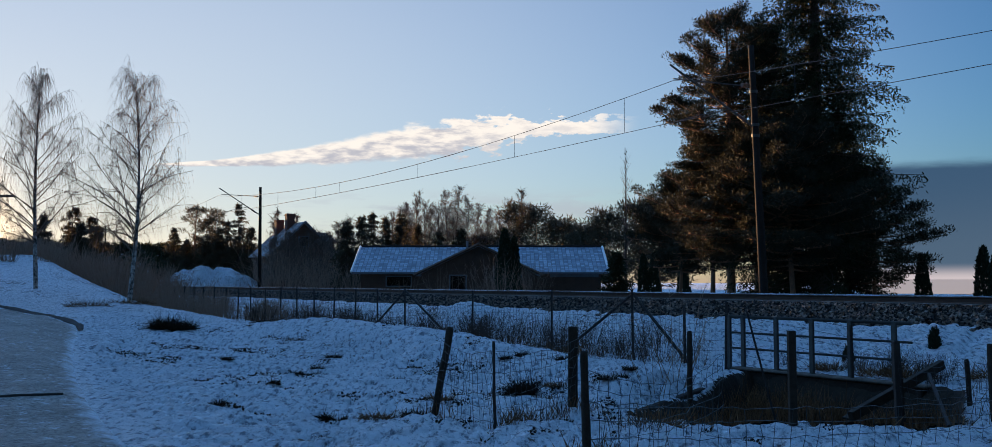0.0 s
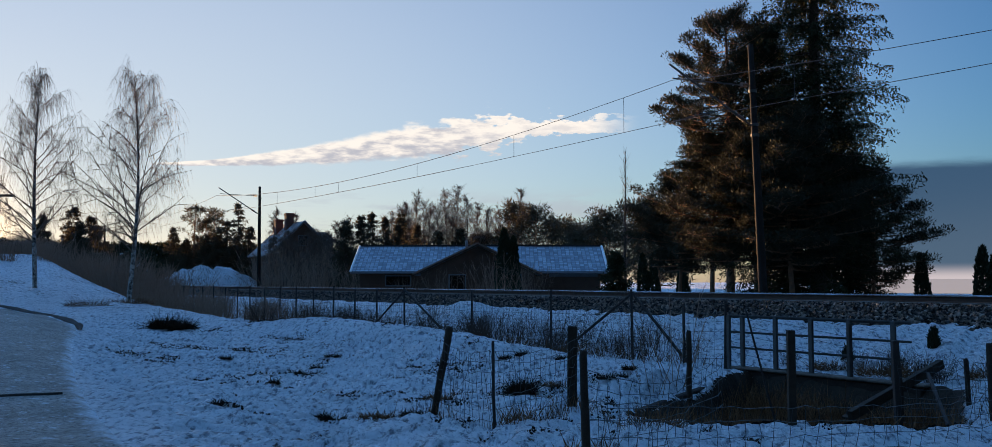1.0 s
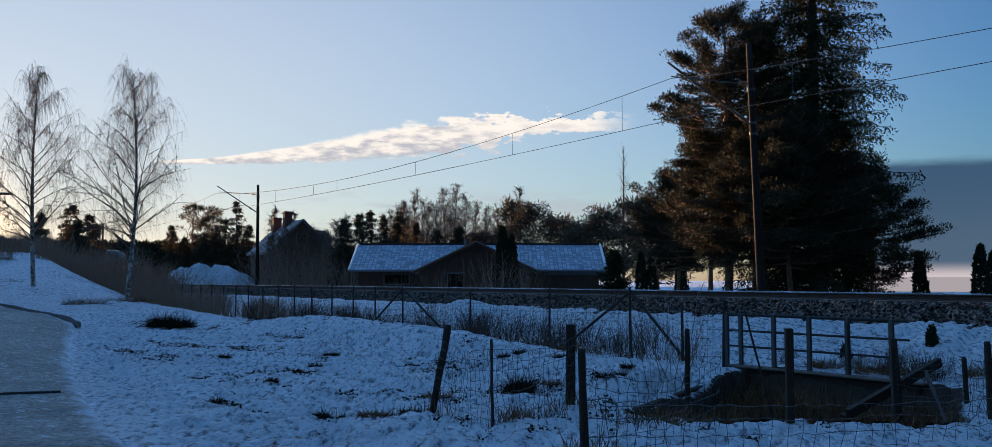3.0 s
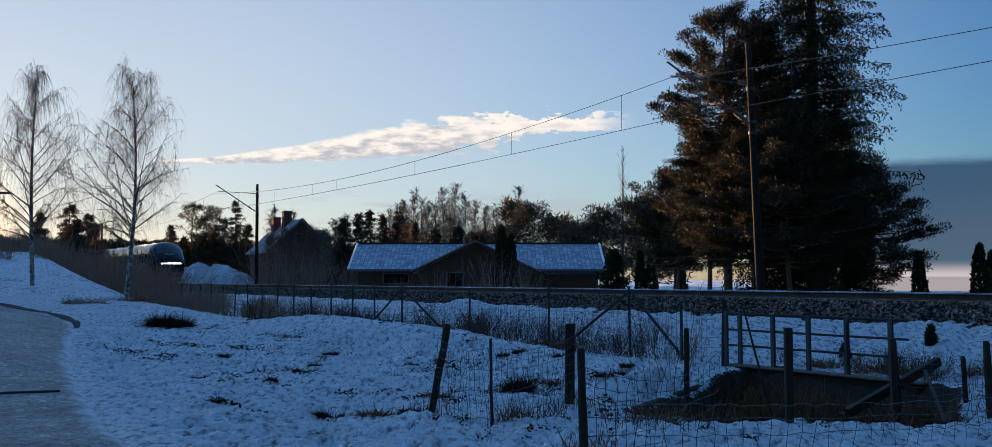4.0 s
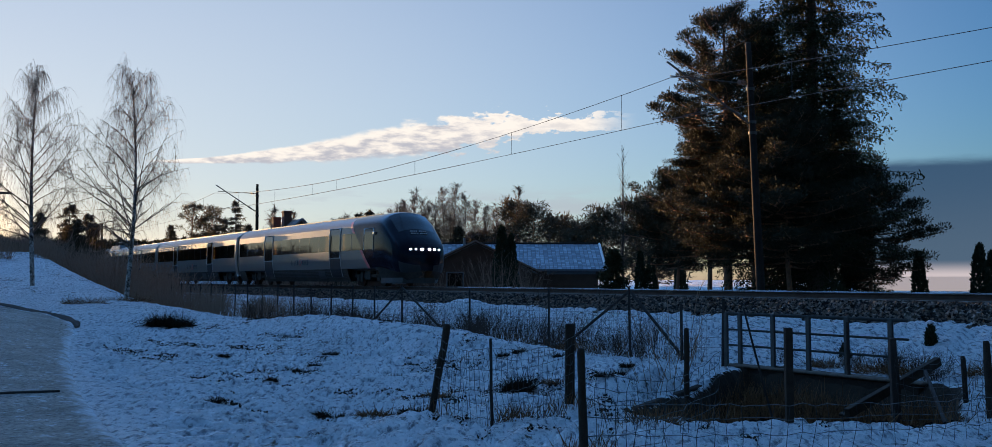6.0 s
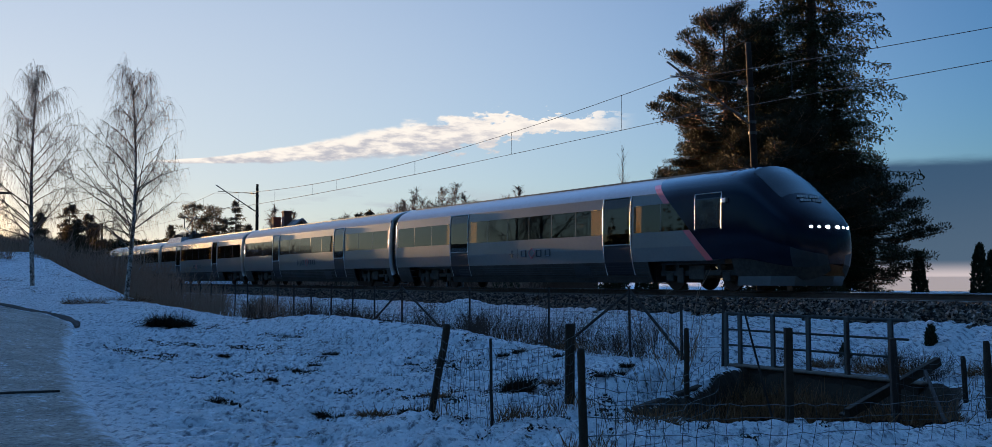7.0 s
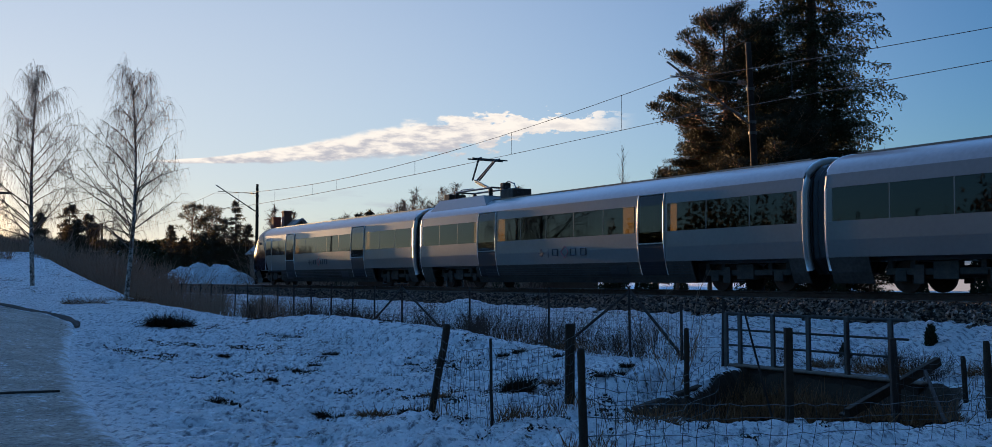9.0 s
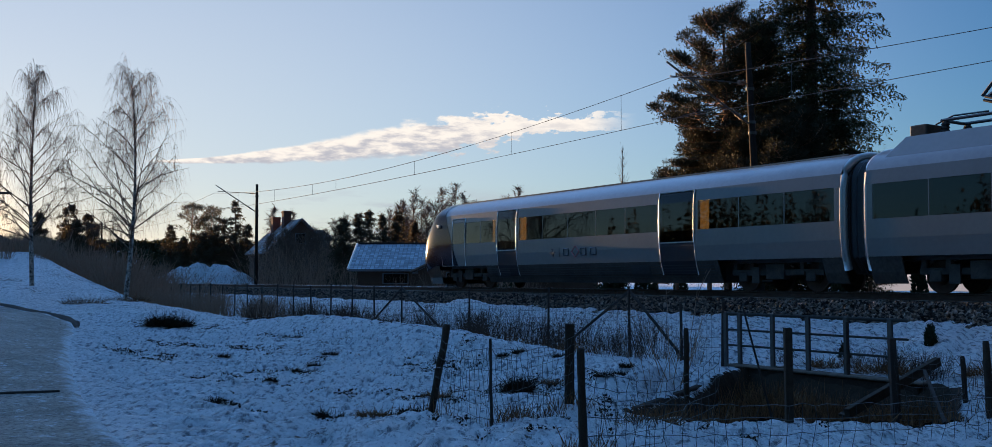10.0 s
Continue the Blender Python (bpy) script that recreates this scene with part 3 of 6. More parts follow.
def skin(bm, x0, x1, z0, z1, side, proud=0.0, thick=0.05):
    """A bent panel on one side (-1 near, 1 far) of the car."""
    pts = section(z0, z1)
    rows = []
    for x in (x0, x1):
        rows.append([bm.verts.new((x, side * (y + proud), z)) for y, z in pts] + [bm.verts.new((x, side * (y + proud - thick), z)) for y, z in reversed(pts)])
    k = len(rows[0])
    for i in range(k):
        j = (i + 1) % k
        bm.faces.new((rows[0][i], rows[0][j], rows[1][j], rows[1][i]))
    bm.faces.new(rows[0])
    bm.faces.new(rows[1])
    return bm


def roof_loop(bm, x0, x1):
    top = [p for p in SIDE if p[1] >= 3.28]
    ring = [(-y, z) for y, z in top] + [(y, z) for y, z in reversed(top[:-1])]
    a = [[bm.verts.new((x, y, z)) for y, z in ring] for x in (x0, x1)]
    for i in range(len(ring) - 1):
        f = bm.faces.new((a[0][i], a[1][i], a[1][i + 1], a[0][i + 1]))
        f.smooth = True
    return bm


def mirror_spans(spans):
    return sorted((-b, -a) for a, b in spans)


TRAIN = thing("passenger_train", "silver-grey electric passenger train with navy nose, running", "train")


def bogie(car, x):
    bm = bmesh.new()
    for y in (-1.0, 1.0):
        box(bm, x - 1.75, x + 1.75, y - 0.09, y + 0.09, 0.48, 0.66, 0.02)
        box(bm, x - 0.35, x + 0.35, y - 0.14, y + 0.14, 0.36, 0.84, 0.03)
        for dx in (-1.3, 1.3):
            box(bm, x + dx - 0.17, x + dx + 0.17, y - 0.12, y + 0.12, 0.3, 0.6, 0.03)
            box(bm, x + dx - 0.42, x + dx - 0.26, y - 0.08, y + 0.08, 0.6, 0.86, 0.02)
            box(bm, x + dx + 0.26, x + dx + 0.42, y - 0.08, y + 0.08, 0.6, 0.86, 0.02)
        box(bm, x - 0.9, x - 0.6, y * 1.12 - 0.03, y * 1.12 + 0.03, 0.25, 0.75, 0.01)
        box(bm, x + 0.6, x + 1.1, y * 1.12 - 0.03, y * 1.12 + 0.03, 0.5, 0.6, 0.01)
    box(bm, x - 0.25, x + 0.25, -1.0, 1.0, 0.4, 0.7)
    part("bogie_frame", bm, M_BOGIE, car, "grimy bogie frame with springs")
    for dx in (-1.3, 1.3):
        bm = bmesh.new()
        bmesh.ops.create_cone(bm, cap_ends=True, segments=10, radius1=0.08, radius2=0.08, depth=1.6, matrix=pose(x + dx, 0, 0.43, 90))
        for y in (-0.76, 0.76):
            bmesh.ops.create_cone(bm, cap_ends=True, segments=28, radius1=0.43, radius2=0.43, depth=0.12, matrix=pose(x + dx, y, 0.43, 90))
            bmesh.ops.create_cone(bm, cap_ends=True, segments=20, radius1=0.2, radius2=0.2, depth=0.2, matrix=pose(x + dx, y, 0.43, 90))
        part("wheelset", bm, M_RAIL, car, "steel wheelset")


def door(car, x0, x1):
    for side in (-1, 1):
        bm = bmesh.new()
        skin(bm, x0, x1, 0.52, 1.60, side, 0.012)
        d = part("door", bm, M_NAVYDOOR, car, "dark plug door with a tall window")
        bm = bmesh.new()
        skin(bm, x0 + 0.04, x1 - 0.04, 1.62, 3.22, side, 0.014, 0.02)
        g = part("door_window", bm, M_GLASS, car, "tinted door window")
        g.visible_shadow = False
        rim = []
        for z0, z1, xa, xb in ((1.58, 3.26, x0, x0), (1.58, 3.26, x1, x1)):
            rim.append([((xa, side * (width_at(z) + 0.02), z), 0.028) for z in (1.58, 1.8, 2.2, 2.6, 2.9, 3.1, 3.26)])
        for z in (1.58, 3.26):
            rim.append([((x0, side * (width_at(z) + 0.02), z), 0.025), ((x1, side * (width_at(z) + 0.02), z), 0.025)])
        for xa in (x0, x1):
            rim.append([((xa, side * (width_at(z) + 0.012), z), 0.016) for z in (0.52, 0.8, 1.2, 1.58)])
        part("door_frame", tubes(rim, 6), M_FRAME, car, "bright metal door surround", smooth=True)


def windows(car, spans, pitch=1.62):
    for a, b in spans:
        k = max(1, round((b - a) / pitch))
        for side in (-1, 1):
            for i in range(k):
                xa, xb = a + (b - a) * i / k + 0.012, a + (b - a) * (i + 1) / k - 0.012
                bm = bmesh.new()
                skin(bm, xa, xb, 1.975, 2.895, side, -0.004, 0.02)
                g = part("window_pane", bm, M_GLASS, car)
                g.visible_shadow = False
            for i in range(k + 1):
                xm = a + (b - a) * i / k
                part("window_mullion", skin(bmesh.new(), xm - 0.018, xm + 0.018, 1.972, 2.898, side, -0.001, 0.05), M_UPPER, car)


def lit_panel(car, x, w, side=-1):
    """A gold partition panel close behind the glass, its light put in as glow, with its narrow edge strips."""
    vs, fs = [], []
    k = 6
    for i in range(k + 1):
        xx = x - w / 2 + w * i / k
        for z in (1.98, 2.2, 2.55, 2.885):
            vs.append((xx, side * (width_at(z) - 0.07) - side * 0.012 * (i % 2), z))
    for i in range(k):
        for j in range(3):
            fs.append((4 * i + j, 4 * i + 4 + j, 4 * i + 5 + j, 4 * i + 1 + j))
    p = part("lit_panel", (vs, fs), M_WARM, car, "gold panel beside the door, the light on it given as glow")
    for xx in (x - w / 2 - 0.03, x + w / 2 + 0.03):
        part("panel_edge", tubes([[((xx, side * (width_at(z) - 0.07), z), 0.022) for z in (1.98, 2.4, 2.885)]], 4), M_BLACK, p)


def marking(car, x0, x1):
    """The operator's mark as plain shapes: a winged badge, two blocks, a diamond."""
    w = x1 - x0
    for side in (-1, 1):
        f = (lambda t: x0 + w * t) if side < 0 else (lambda t: x1 - w * t)
        bm = bmesh.new()

        def slab(ta, tb, z0, z1):
            xa, xb = sorted((f(ta), f(tb)))
            ya = side * (width_at(1.4) + 0.016)
            box(bm, xa, xb, min(ya, ya - side * 0.02), max(ya, ya - side * 0.02), z0, z1)
        slab(0.04, 0.08, 1.30, 1.35), slab(0.045, 0.075, 1.26, 1.5), slab(0.0, 0.12, 1.38, 1.42), slab(0.04, 0.08, 1.50, 1.56)
        part("badge", bm, M_LETTER, car)
        bm = bmesh.new()
        slab(0.205, 0.208, 1.22, 1.60)
        part("divider", bm, M_LETTER, car)
        for a in (0.30, 0.66, 0.86):
            xa, xb, ya = f(a), f(a + 0.10), side * (width_at(1.4) + 0.016)
            cs = [(xa, ya, 1.29), (xb, ya, 1.29), (xb, ya, 1.54), (xa, ya, 1.54)]
            part("lettering_block", tubes([[(cs[i], 0.022), (cs[(i + 1) % 4], 0.022)] for i in range(4)], 4), M_LETTER, car)
        c, y = f(0.545), side * (width_at(1.4) + 0.016)
        ring = [((c + 0.075 * w * math.cos(q), y, 1.415 + 0.22 * math.sin(q)), 0.016) for q in [k * math.pi / 2 for k in range(5)]]
        part("diamond_mark", tubes([[ring[i], ring[i + 1]] for i in range(4)], 4), M_RED, car, "dull red diamond outline")


def seat_mesh():
    bm = boxes((-0.07, 0.07, -0.42, 0.42, 0.3, 1.15), (0.05, 0.5, -0.42, 0.42, 0.3, 0.45), (0.1, 0.2, -0.3, 0.3, 0.0, 0.3), bevel=0.03)
    me = bpy.data.meshes.new("seat")
    bm.to_mesh(me)
    bm.free()
    return me


SEAT_MESH = seat_mesh()


def build_car(x0, x1, doors, wins, bogies, text, glow_panels):
    """A straight car between two gangways; x along the train."""
    gaps = sorted((b - 2.0, b + 2.0) for b in bogies)
    bm = bmesh.new()
    for side in (-1, 1):
        cuts = [x0] + [v for d in doors for v in d] + [x1]
        for a, b in zip(cuts[::2], cuts[1::2]):
            skin(bm, a, b, 0.97, 1.97, side)
        solid, last = [], x0
        for a, b in sorted(wins + doors):
            if a - last > 0.01:
                solid.append((last, a))
            last = b
        if x1 - last > 0.01:
            solid.append((last, x1))
        for a, b in solid:
            skin(bm, a, b, 1.972, 2.90, side)
        for a, b in doors:
            skin(bm, a, b, 3.24, 3.28, side)
    car = part("car_body", bm, M_SILVER, TRAIN, "silver-grey passenger car body")
    for side in (-1, 1):
        cuts = [x0] + [v for d in doors for v in d] + [x1]
        for a, b in zip(cuts[::2], cuts[1::2]):
            part("window_header", skin(bmesh.new(), a, b, 2.902, 3.28, side, 0.002), M_UPPER, car, "darker grey band over the windows")
    part("car_roof", roof_loop(bmesh.new(), x0, x1), M_ROOF, car, "pale grey rounded roof")
    bm = bmesh.new()
    for y in (-0.62, 0.62):
        box(bm, x0 + 0.4, x1 - 0.4, y - 0.02, y + 0.02, 3.86, 3.93)
    for i in range(5):
        xx = x0 + (x1 - x0) * (0.12 + 0.19 * i)
        box(bm, xx - 0.12, xx + 0.12, -0.2, 0.2, 3.93, 4.0, 0.01)
    part("roof_rail", bm, M_UPPER, car)
    bm = bmesh.new()
    for side in (-1, 1):
        last = x0
        for a, b in gaps:
            if a > last:
                skin(bm, last, a, 0.25, 0.966, side, -0.004)
            last = max(last, b)
        if last < x1:
            skin(bm, last, x1, 0.25, 0.966, side, -0.004)
    part("skirt", bm, M_SKIRT, car, "dirty dark grey skirt panels")
    bm = bmesh.new()
    for side in (-1, 1):
        for k in range(5):
            skin(bm, gaps[0][1] + 0.15, gaps[1][0] - 0.15, 0.46 + 0.09 * k, 0.485 + 0.09 * k, side, 0.012)
    part("skirt_ribs", bm, M_BLACK, car, "dark ribs along the skirt")
    for side in (-1, 1):
        for g in ((gaps[0][1] + 0.8, gaps[0][1] + 1.8), (gaps[1][0] - 4.2, gaps[1][0] - 3.2)):
            bm = skin(bmesh.new(), g[0], g[1], 0.42, 0.86, side, 0.006)
            for k in range(6):
                skin(bm, g[0], g[1], 0.44 + 0.07 * k, 0.47 + 0.07 * k, side, 0.02)
            part("vent_grille", bm, M_BLACK, car)
    part("underframe", boxes((x0 + 0.1, x1 - 0.1, -1.05, 1.05, 0.86, 1.05), (gaps[0][1], gaps[1][0], -1.1, 1.1, 0.3, 0.9)), M_BLACK, car)
    part("cabin_lining", boxes((x0 + 0.1, x1 - 0.1, -1.4, 1.4, 1.08, 1.2), (x0 + 0.1, x1 - 0.1, -1.3, 1.3, 3.15, 3.22),
                               *[(a - 0.03, a, -0.45, 1.4, 1.2, 3.15) for d in doors for a in d]), M_INSIDE, car)
    for a, b in wins:
        x = a + 0.8
        while x < b - 0.4:
            for y in (-0.95, 0.95):
                ob = part("seat", SEAT_MESH, M_SEAT, car, "dark cloth seat behind the glass")
                ob.location = (x, y, 1.2)
            x += 0.95
    for d in doors:
        door(car, *d)
    windows(car, wins)
    for b in bogies:
        bogie(car, b)
    for x, w in glow_panels:
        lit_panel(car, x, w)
    if text:
        marking(car, *text)
    return car


def gangway(x):
    ring = [(0.9, 0.5)] + [(y * 0.86, min(z, 3.8) * 0.975) for y, z in SIDE[2:]]
    loop = [(-y, z) for y, z in ring] + [(y, z) for y, z in reversed(ring[:-1])]
    vs, fs = [], []
    k = len(loop)
    for i in range(9):
        xx = x - 0.4 + 0.1 * i
        q = 1.0 if i % 2 == 0 else 0.965
        vs += [(xx, y * q, 2 + (z - 2) * q) for y, z in loop]
    for i in range(8):
        fs += [(i * k + j, i * k + (j + 1) % k, (i + 1) * k + (j + 1) % k, (i + 1) * k + j) for j in range(k)]
    g = part("gangway_bellows", (vs, fs), M_BLACK, TRAIN, "black rubber gangway bellows", smooth=False)
    full = [(-y, z) for y, z in SIDE[1:]] + [(y, z) for y, z in reversed(SIDE[1:-1])]
    for xx in (x - 0.40, x + 0.40):
        part("end_ring", tubes([[((xx, y * 0.925, 2 + (z - 2) * 0.945), 0.125) for y, z in full]], 12), M_RING, g, "rounded silver end frame", smooth=True)


def lerp(rows, x):
    for (a, *va), (b, *vb) in zip(rows, rows[1:]):
        if a <= x <= b:
            t = (x - a) / (b - a)
            return [p + (q - p) * t for p, q in zip(va, vb)]
    return list(rows[-1][1:])


# along the nose: half-width factor, top, bottom, squareness
NOSE = [(19.0, 1.0, 3.95, 0.25), (22.5, 1.0, 3.96, 0.28), (23.4, 0.995, 3.96, 0.30), (23.9, 0.99, 3.90, 0.30), (24.3, 0.98, 3.62, 0.30), (24.8, 0.96, 3.18, 0.30), (25.25, 0.93, 2.80, 0.30),
        (25.6, 0.87, 2.52, 0.32), (25.85, 0.78, 2.28, 0.34), (26.05, 0.64, 2.08, 0.40), (26.2, 0.48, 1.86, 0.48), (26.3, 0.26, 1.62, 0.62)]


def nose_point(x, i, slant, start, proud=0.0):
    """A point of the nose's skin: station x, i-th point of the outline."""
    y, z = SIDE[i]
    wf, top, bot = lerp(NOSE, x)
    zz = bot + (z - 0.25) / 3.7 * (top - bot)
    q = max(0.0, 1 - (x - start) / (23.4 - start)) if x < 23.4 else 0.0
    low = 0.0 if x < 23.4 else 0.10 * min(1.0, (x - 23.4) / 2) * max(0, 1.2 - zz)
    return Vector((x + slant * q * (2.1 - zz), (y + proud) * (wf - low), zz + proud * (1 if i > 8 else 0)))


def nose_x(y, z):
    """How far ahead the nose's skin stands at (y, z)."""
    x = 26.3
    while x > 23.5:
        pts = [nose_point(x, i, 0, 20.0) for i in range(2, len(SIDE))]
        w = 0.0
        for a, b in zip(pts, pts[1:]):
            if min(a.z, b.z) <= z <= max(a.z, b.z):
                w = a.y + (b.y - a.y) * (z - a.z) / ((b.z - a.z) or 1)
        if w >= abs(y):
            return x
        x -= 0.02
    return x


def nose(car, sign, base, start, slant, lit):
    """The rounded cab end; sign 1 looks ahead, -1 behind."""
    k_ = 0.9 if lit else 0.72
    put = lambda p: (base + sign * (p[0] if p[0] < 22.5 else 22.5 + (p[0] - 22.5) * k_), p[1], p[2])
    xs = [start, start + 0.5, start + 1.0] + [x for x in (22.5, 23.0, 23.4, 23.7, 24.0, 24.3, 24.6, 24.85, 25.1, 25.3, 25.5, 25.65, 25.8, 25.93, 26.05, 26.13, 26.2, 26.26, 26.3) if x > start + 1.1]
    k = len(SIDE)
    def shell(xs, rng, proud):
        vs, fs = [], []
        for x in xs:
            half = [nose_point(x, i, slant, start, proud) for i in rng]
            row = [Vector((p.x, -p.y, p.z)) for p in half] + [p for p in reversed(half[:-1] if rng[-1] == k - 1 else half)]
            vs += [put(p) for p in row]
        m = len(row)
        for a in range(len(xs) - 1):
            for j in range(m - 1):
                if rng[-1] != k - 1 and j == len(rng) - 1:
                    continue
                fs.append((a * m + j, a * m + j + 1, (a + 1) * m + j + 1, (a + 1) * m + j))
        return vs, fs, m
    vs, fs, m = shell(xs, list(range(2, k)), 0.008)
    fs.append(tuple(range(len(vs) - m, len(vs))))
    n = part("cab_nose", (vs, fs), M_NAVY, car, "rounded navy blue cab nose", smooth=True)
    vs, fs, m = shell([x for x in xs if x > 22.9], [0, 1, 2], -0.02)
    part("nose_skirt", (vs, fs), M_SKIRT, car, "dark lower apron", smooth=True)
    # windscreen, black front panel, lamps, plough
    vs, fs, m = shell([23.9, 24.1, 24.3, 24.6, 24.85, 25.05], list(range(9, k)), 0.016)
    part("windscreen", (vs, fs), M_BLACK_GLASS, car, "dark raked windscreen", smooth=True)
    vs, fs, m = shell([25.65, 25.8, 25.93, 26.05, 26.13, 26.2, 26.26, 26.3], list(range(2, 5)), 0.016)
    part("coupler_cover", (vs, fs), M_BLACK, car, "black front panel over the coupler")
    for y in (-0.82, -0.54, -0.22, 0.22, 0.54, 0.82) if lit else (-0.9, 0.9):
        x = nose_x(y, 1.90) + 0.03
        big = 0.062 if abs(abs(y) - 0.22) < 0.01 else 0.045
        bm = bmesh.new()
        bmesh.ops.create_uvsphere(bm, u_segments=12, v_segments=8, radius=big, matrix=Matrix.Translation(put((x - 0.02, y, 1.90))) @ Matrix.Diagonal((0.7, 1.3, 0.9, 1)))
        part("headlamp", bm, M_LAMP if lit else M_BLACK, car, "bright white headlamp" if lit else "unlit lamp")
    bm = bmesh.new()
    r = [(23.4, 1.32), (24.8, 1.28), (25.6, 1.05), (26.05, 0.65), (26.2, 0.0)]
    r = r + [(a, -b) for a, b in reversed(r[:-1])]
    lo, hi = [bm.verts.new(put((a - 0.1, b * 0.97, 0.17))) for a, b in r], [bm.verts.new(put((a, b, 0.46))) for a, b in r]
    for i in range(len(r) - 1):
        bm.faces.new((lo[i], lo[i + 1], hi[i + 1], hi[i]))
    bm.faces.new(lo), bm.faces.new(hi)
    part("snow_plough", bm, M_UPPER, car, "grey snow plough below the nose")
    bm = bmesh.new()
    for side in (-1, 1):
        for z in (2.72, 2.84):
            c = Vector(put((nose_x(0.3, z) + 0.02, side * 0.05, z)))
            for i in range(4):
                box(bm, c.x - 0.03, c.x + 0.03, side * (0.06 + 0.11 * i), side * (0.06 + 0.11 * i) + side * 0.07, z, z + 0.07)
    part("number_bars", bm, M_PALE, car)
    # cab side window with its bright frame, mirror camera
    for side in (-1, 1):
        a, b = sorted((base + sign * (start + 0.42 if lit else 20.7), base + sign * (start + 1.5 if lit else 21.75)))
        bm = bmesh.new()
        skin(bm, a, b, 1.98, 2.95, side, 0.018, 0.02)
        part("cab_window", bm, M_BLACK_GLASS, car, "dark cab side window")
        z1 = 3.1
        rim = [[((xx, side * (width_at(z) + 0.02), z), 0.02) for z in (0.98 if not lit else 1.95, 1.5 if not lit else 2.0, 2.1, 2.6, z1)] for xx in (a - 0.04, b + 0.04)]
        rim.append([((a - 0.04, side * (width_at(z1) + 0.02), z1), 0.02), ((b + 0.04, side * (width_at(z1) + 0.02), z1), 0.02)])
        part("cab_frame", tubes(rim, 6), M_FRAME, car, "bright cab door frame", smooth=True)
        bm = bmesh.new()
        e = base + sign * 23.0
        box(bm, e - 0.1, e + 0.1, side * 1.58 - 0.06, side * 1.58 + 0.06, 2.75, 2.9, 0.02)
        part("mirror", bm, M_FRAME, car)
    if lit:
        bm = bmesh.new()
        for side in (-1, 1):
            rows = []
            for dx in (-0.30, 0.0):
                rows.append([bm.verts.new(put((nose_point(start, i, slant, start).x + dx, side * (SIDE[i][0] + 0.010), SIDE[i][1]))) for i in (2, 3, 4)])
            for i in range(2):
                bm.faces.new((rows[0][i], rows[1][i], rows[1][i + 1], rows[0][i + 1]))
            rows = []
            for dx in (-0.30, 0.0):
                rows.append([bm.verts.new(put((nose_point(start, i, slant, start).x + dx, side * (SIDE[i][0] + 0.014), SIDE[i][1]))) for i in (5, 6, 7, 8)])
            for i in range(3):
                bm.faces.new((rows[0][i], rows[1][i], rows[1][i + 1], rows[0][i + 1]))
        part("red_stripe", bm, M_RED, car, "slanting dull red stripe")


M_BLACK_GLASS = material("dark_cab_glass", (0.012, 0.014, 0.018), (0.016, 0.018, 0.022), 2, 0.05)

front = build_car(0.4, 22.6, [(5.9, 7.46), (17.0, 18.52)], [(0.6, 5.85), (7.55, 16.9), (18.65, 21.4)], [3.7, 21.3], (10.8, 13.8), [(5.62, 0.4), (7.82, 0.5), (16.5, 0.62), (18.85, 0.28)])
nose(front, 1, 0.0, 21.3, 1.0, True)
gangway(0.0)
build_car(-23.4, -0.4, [(-17.6, -16.4), (-7.47, -6.07)], [(-23.2, -17.75), (-16.3, -7.6), (-5.95, -0.6)], [-20.1, -2.9], (-13.3, -10.2), [(-7.8, 0.42), (-5.75, 0.34)])
gangway(-23.8)
panto_car = build_car(-47.2, -24.2, [(-41.9, -40.47), (-31.3, -30.0)], [(-47.0, -42.05), (-40.35, -31.45), (-29.85, -24.4)], [-44.2, -26.8], (-37.3, -34.1), [(-42.2, 0.3), (-40.1, 0.5), (-31.9, 0.58), (-29.6, 0.3)])
gangway(-47.6)
rear = build_car(-70.2, -48.0, [(-65.4, -63.95), (-55.3, -53.65)], [(-68.0, -65.55), (-63.8, -55.4), (-53.5, -48.2)], [-68.4, -50.7], (-61.6, -58.6), [(-65.75, 0.25), (-63.55, 0.45), (-53.25, 0.4)])
nose(rear, -1, -47.4, 21.9, -0.5, False)


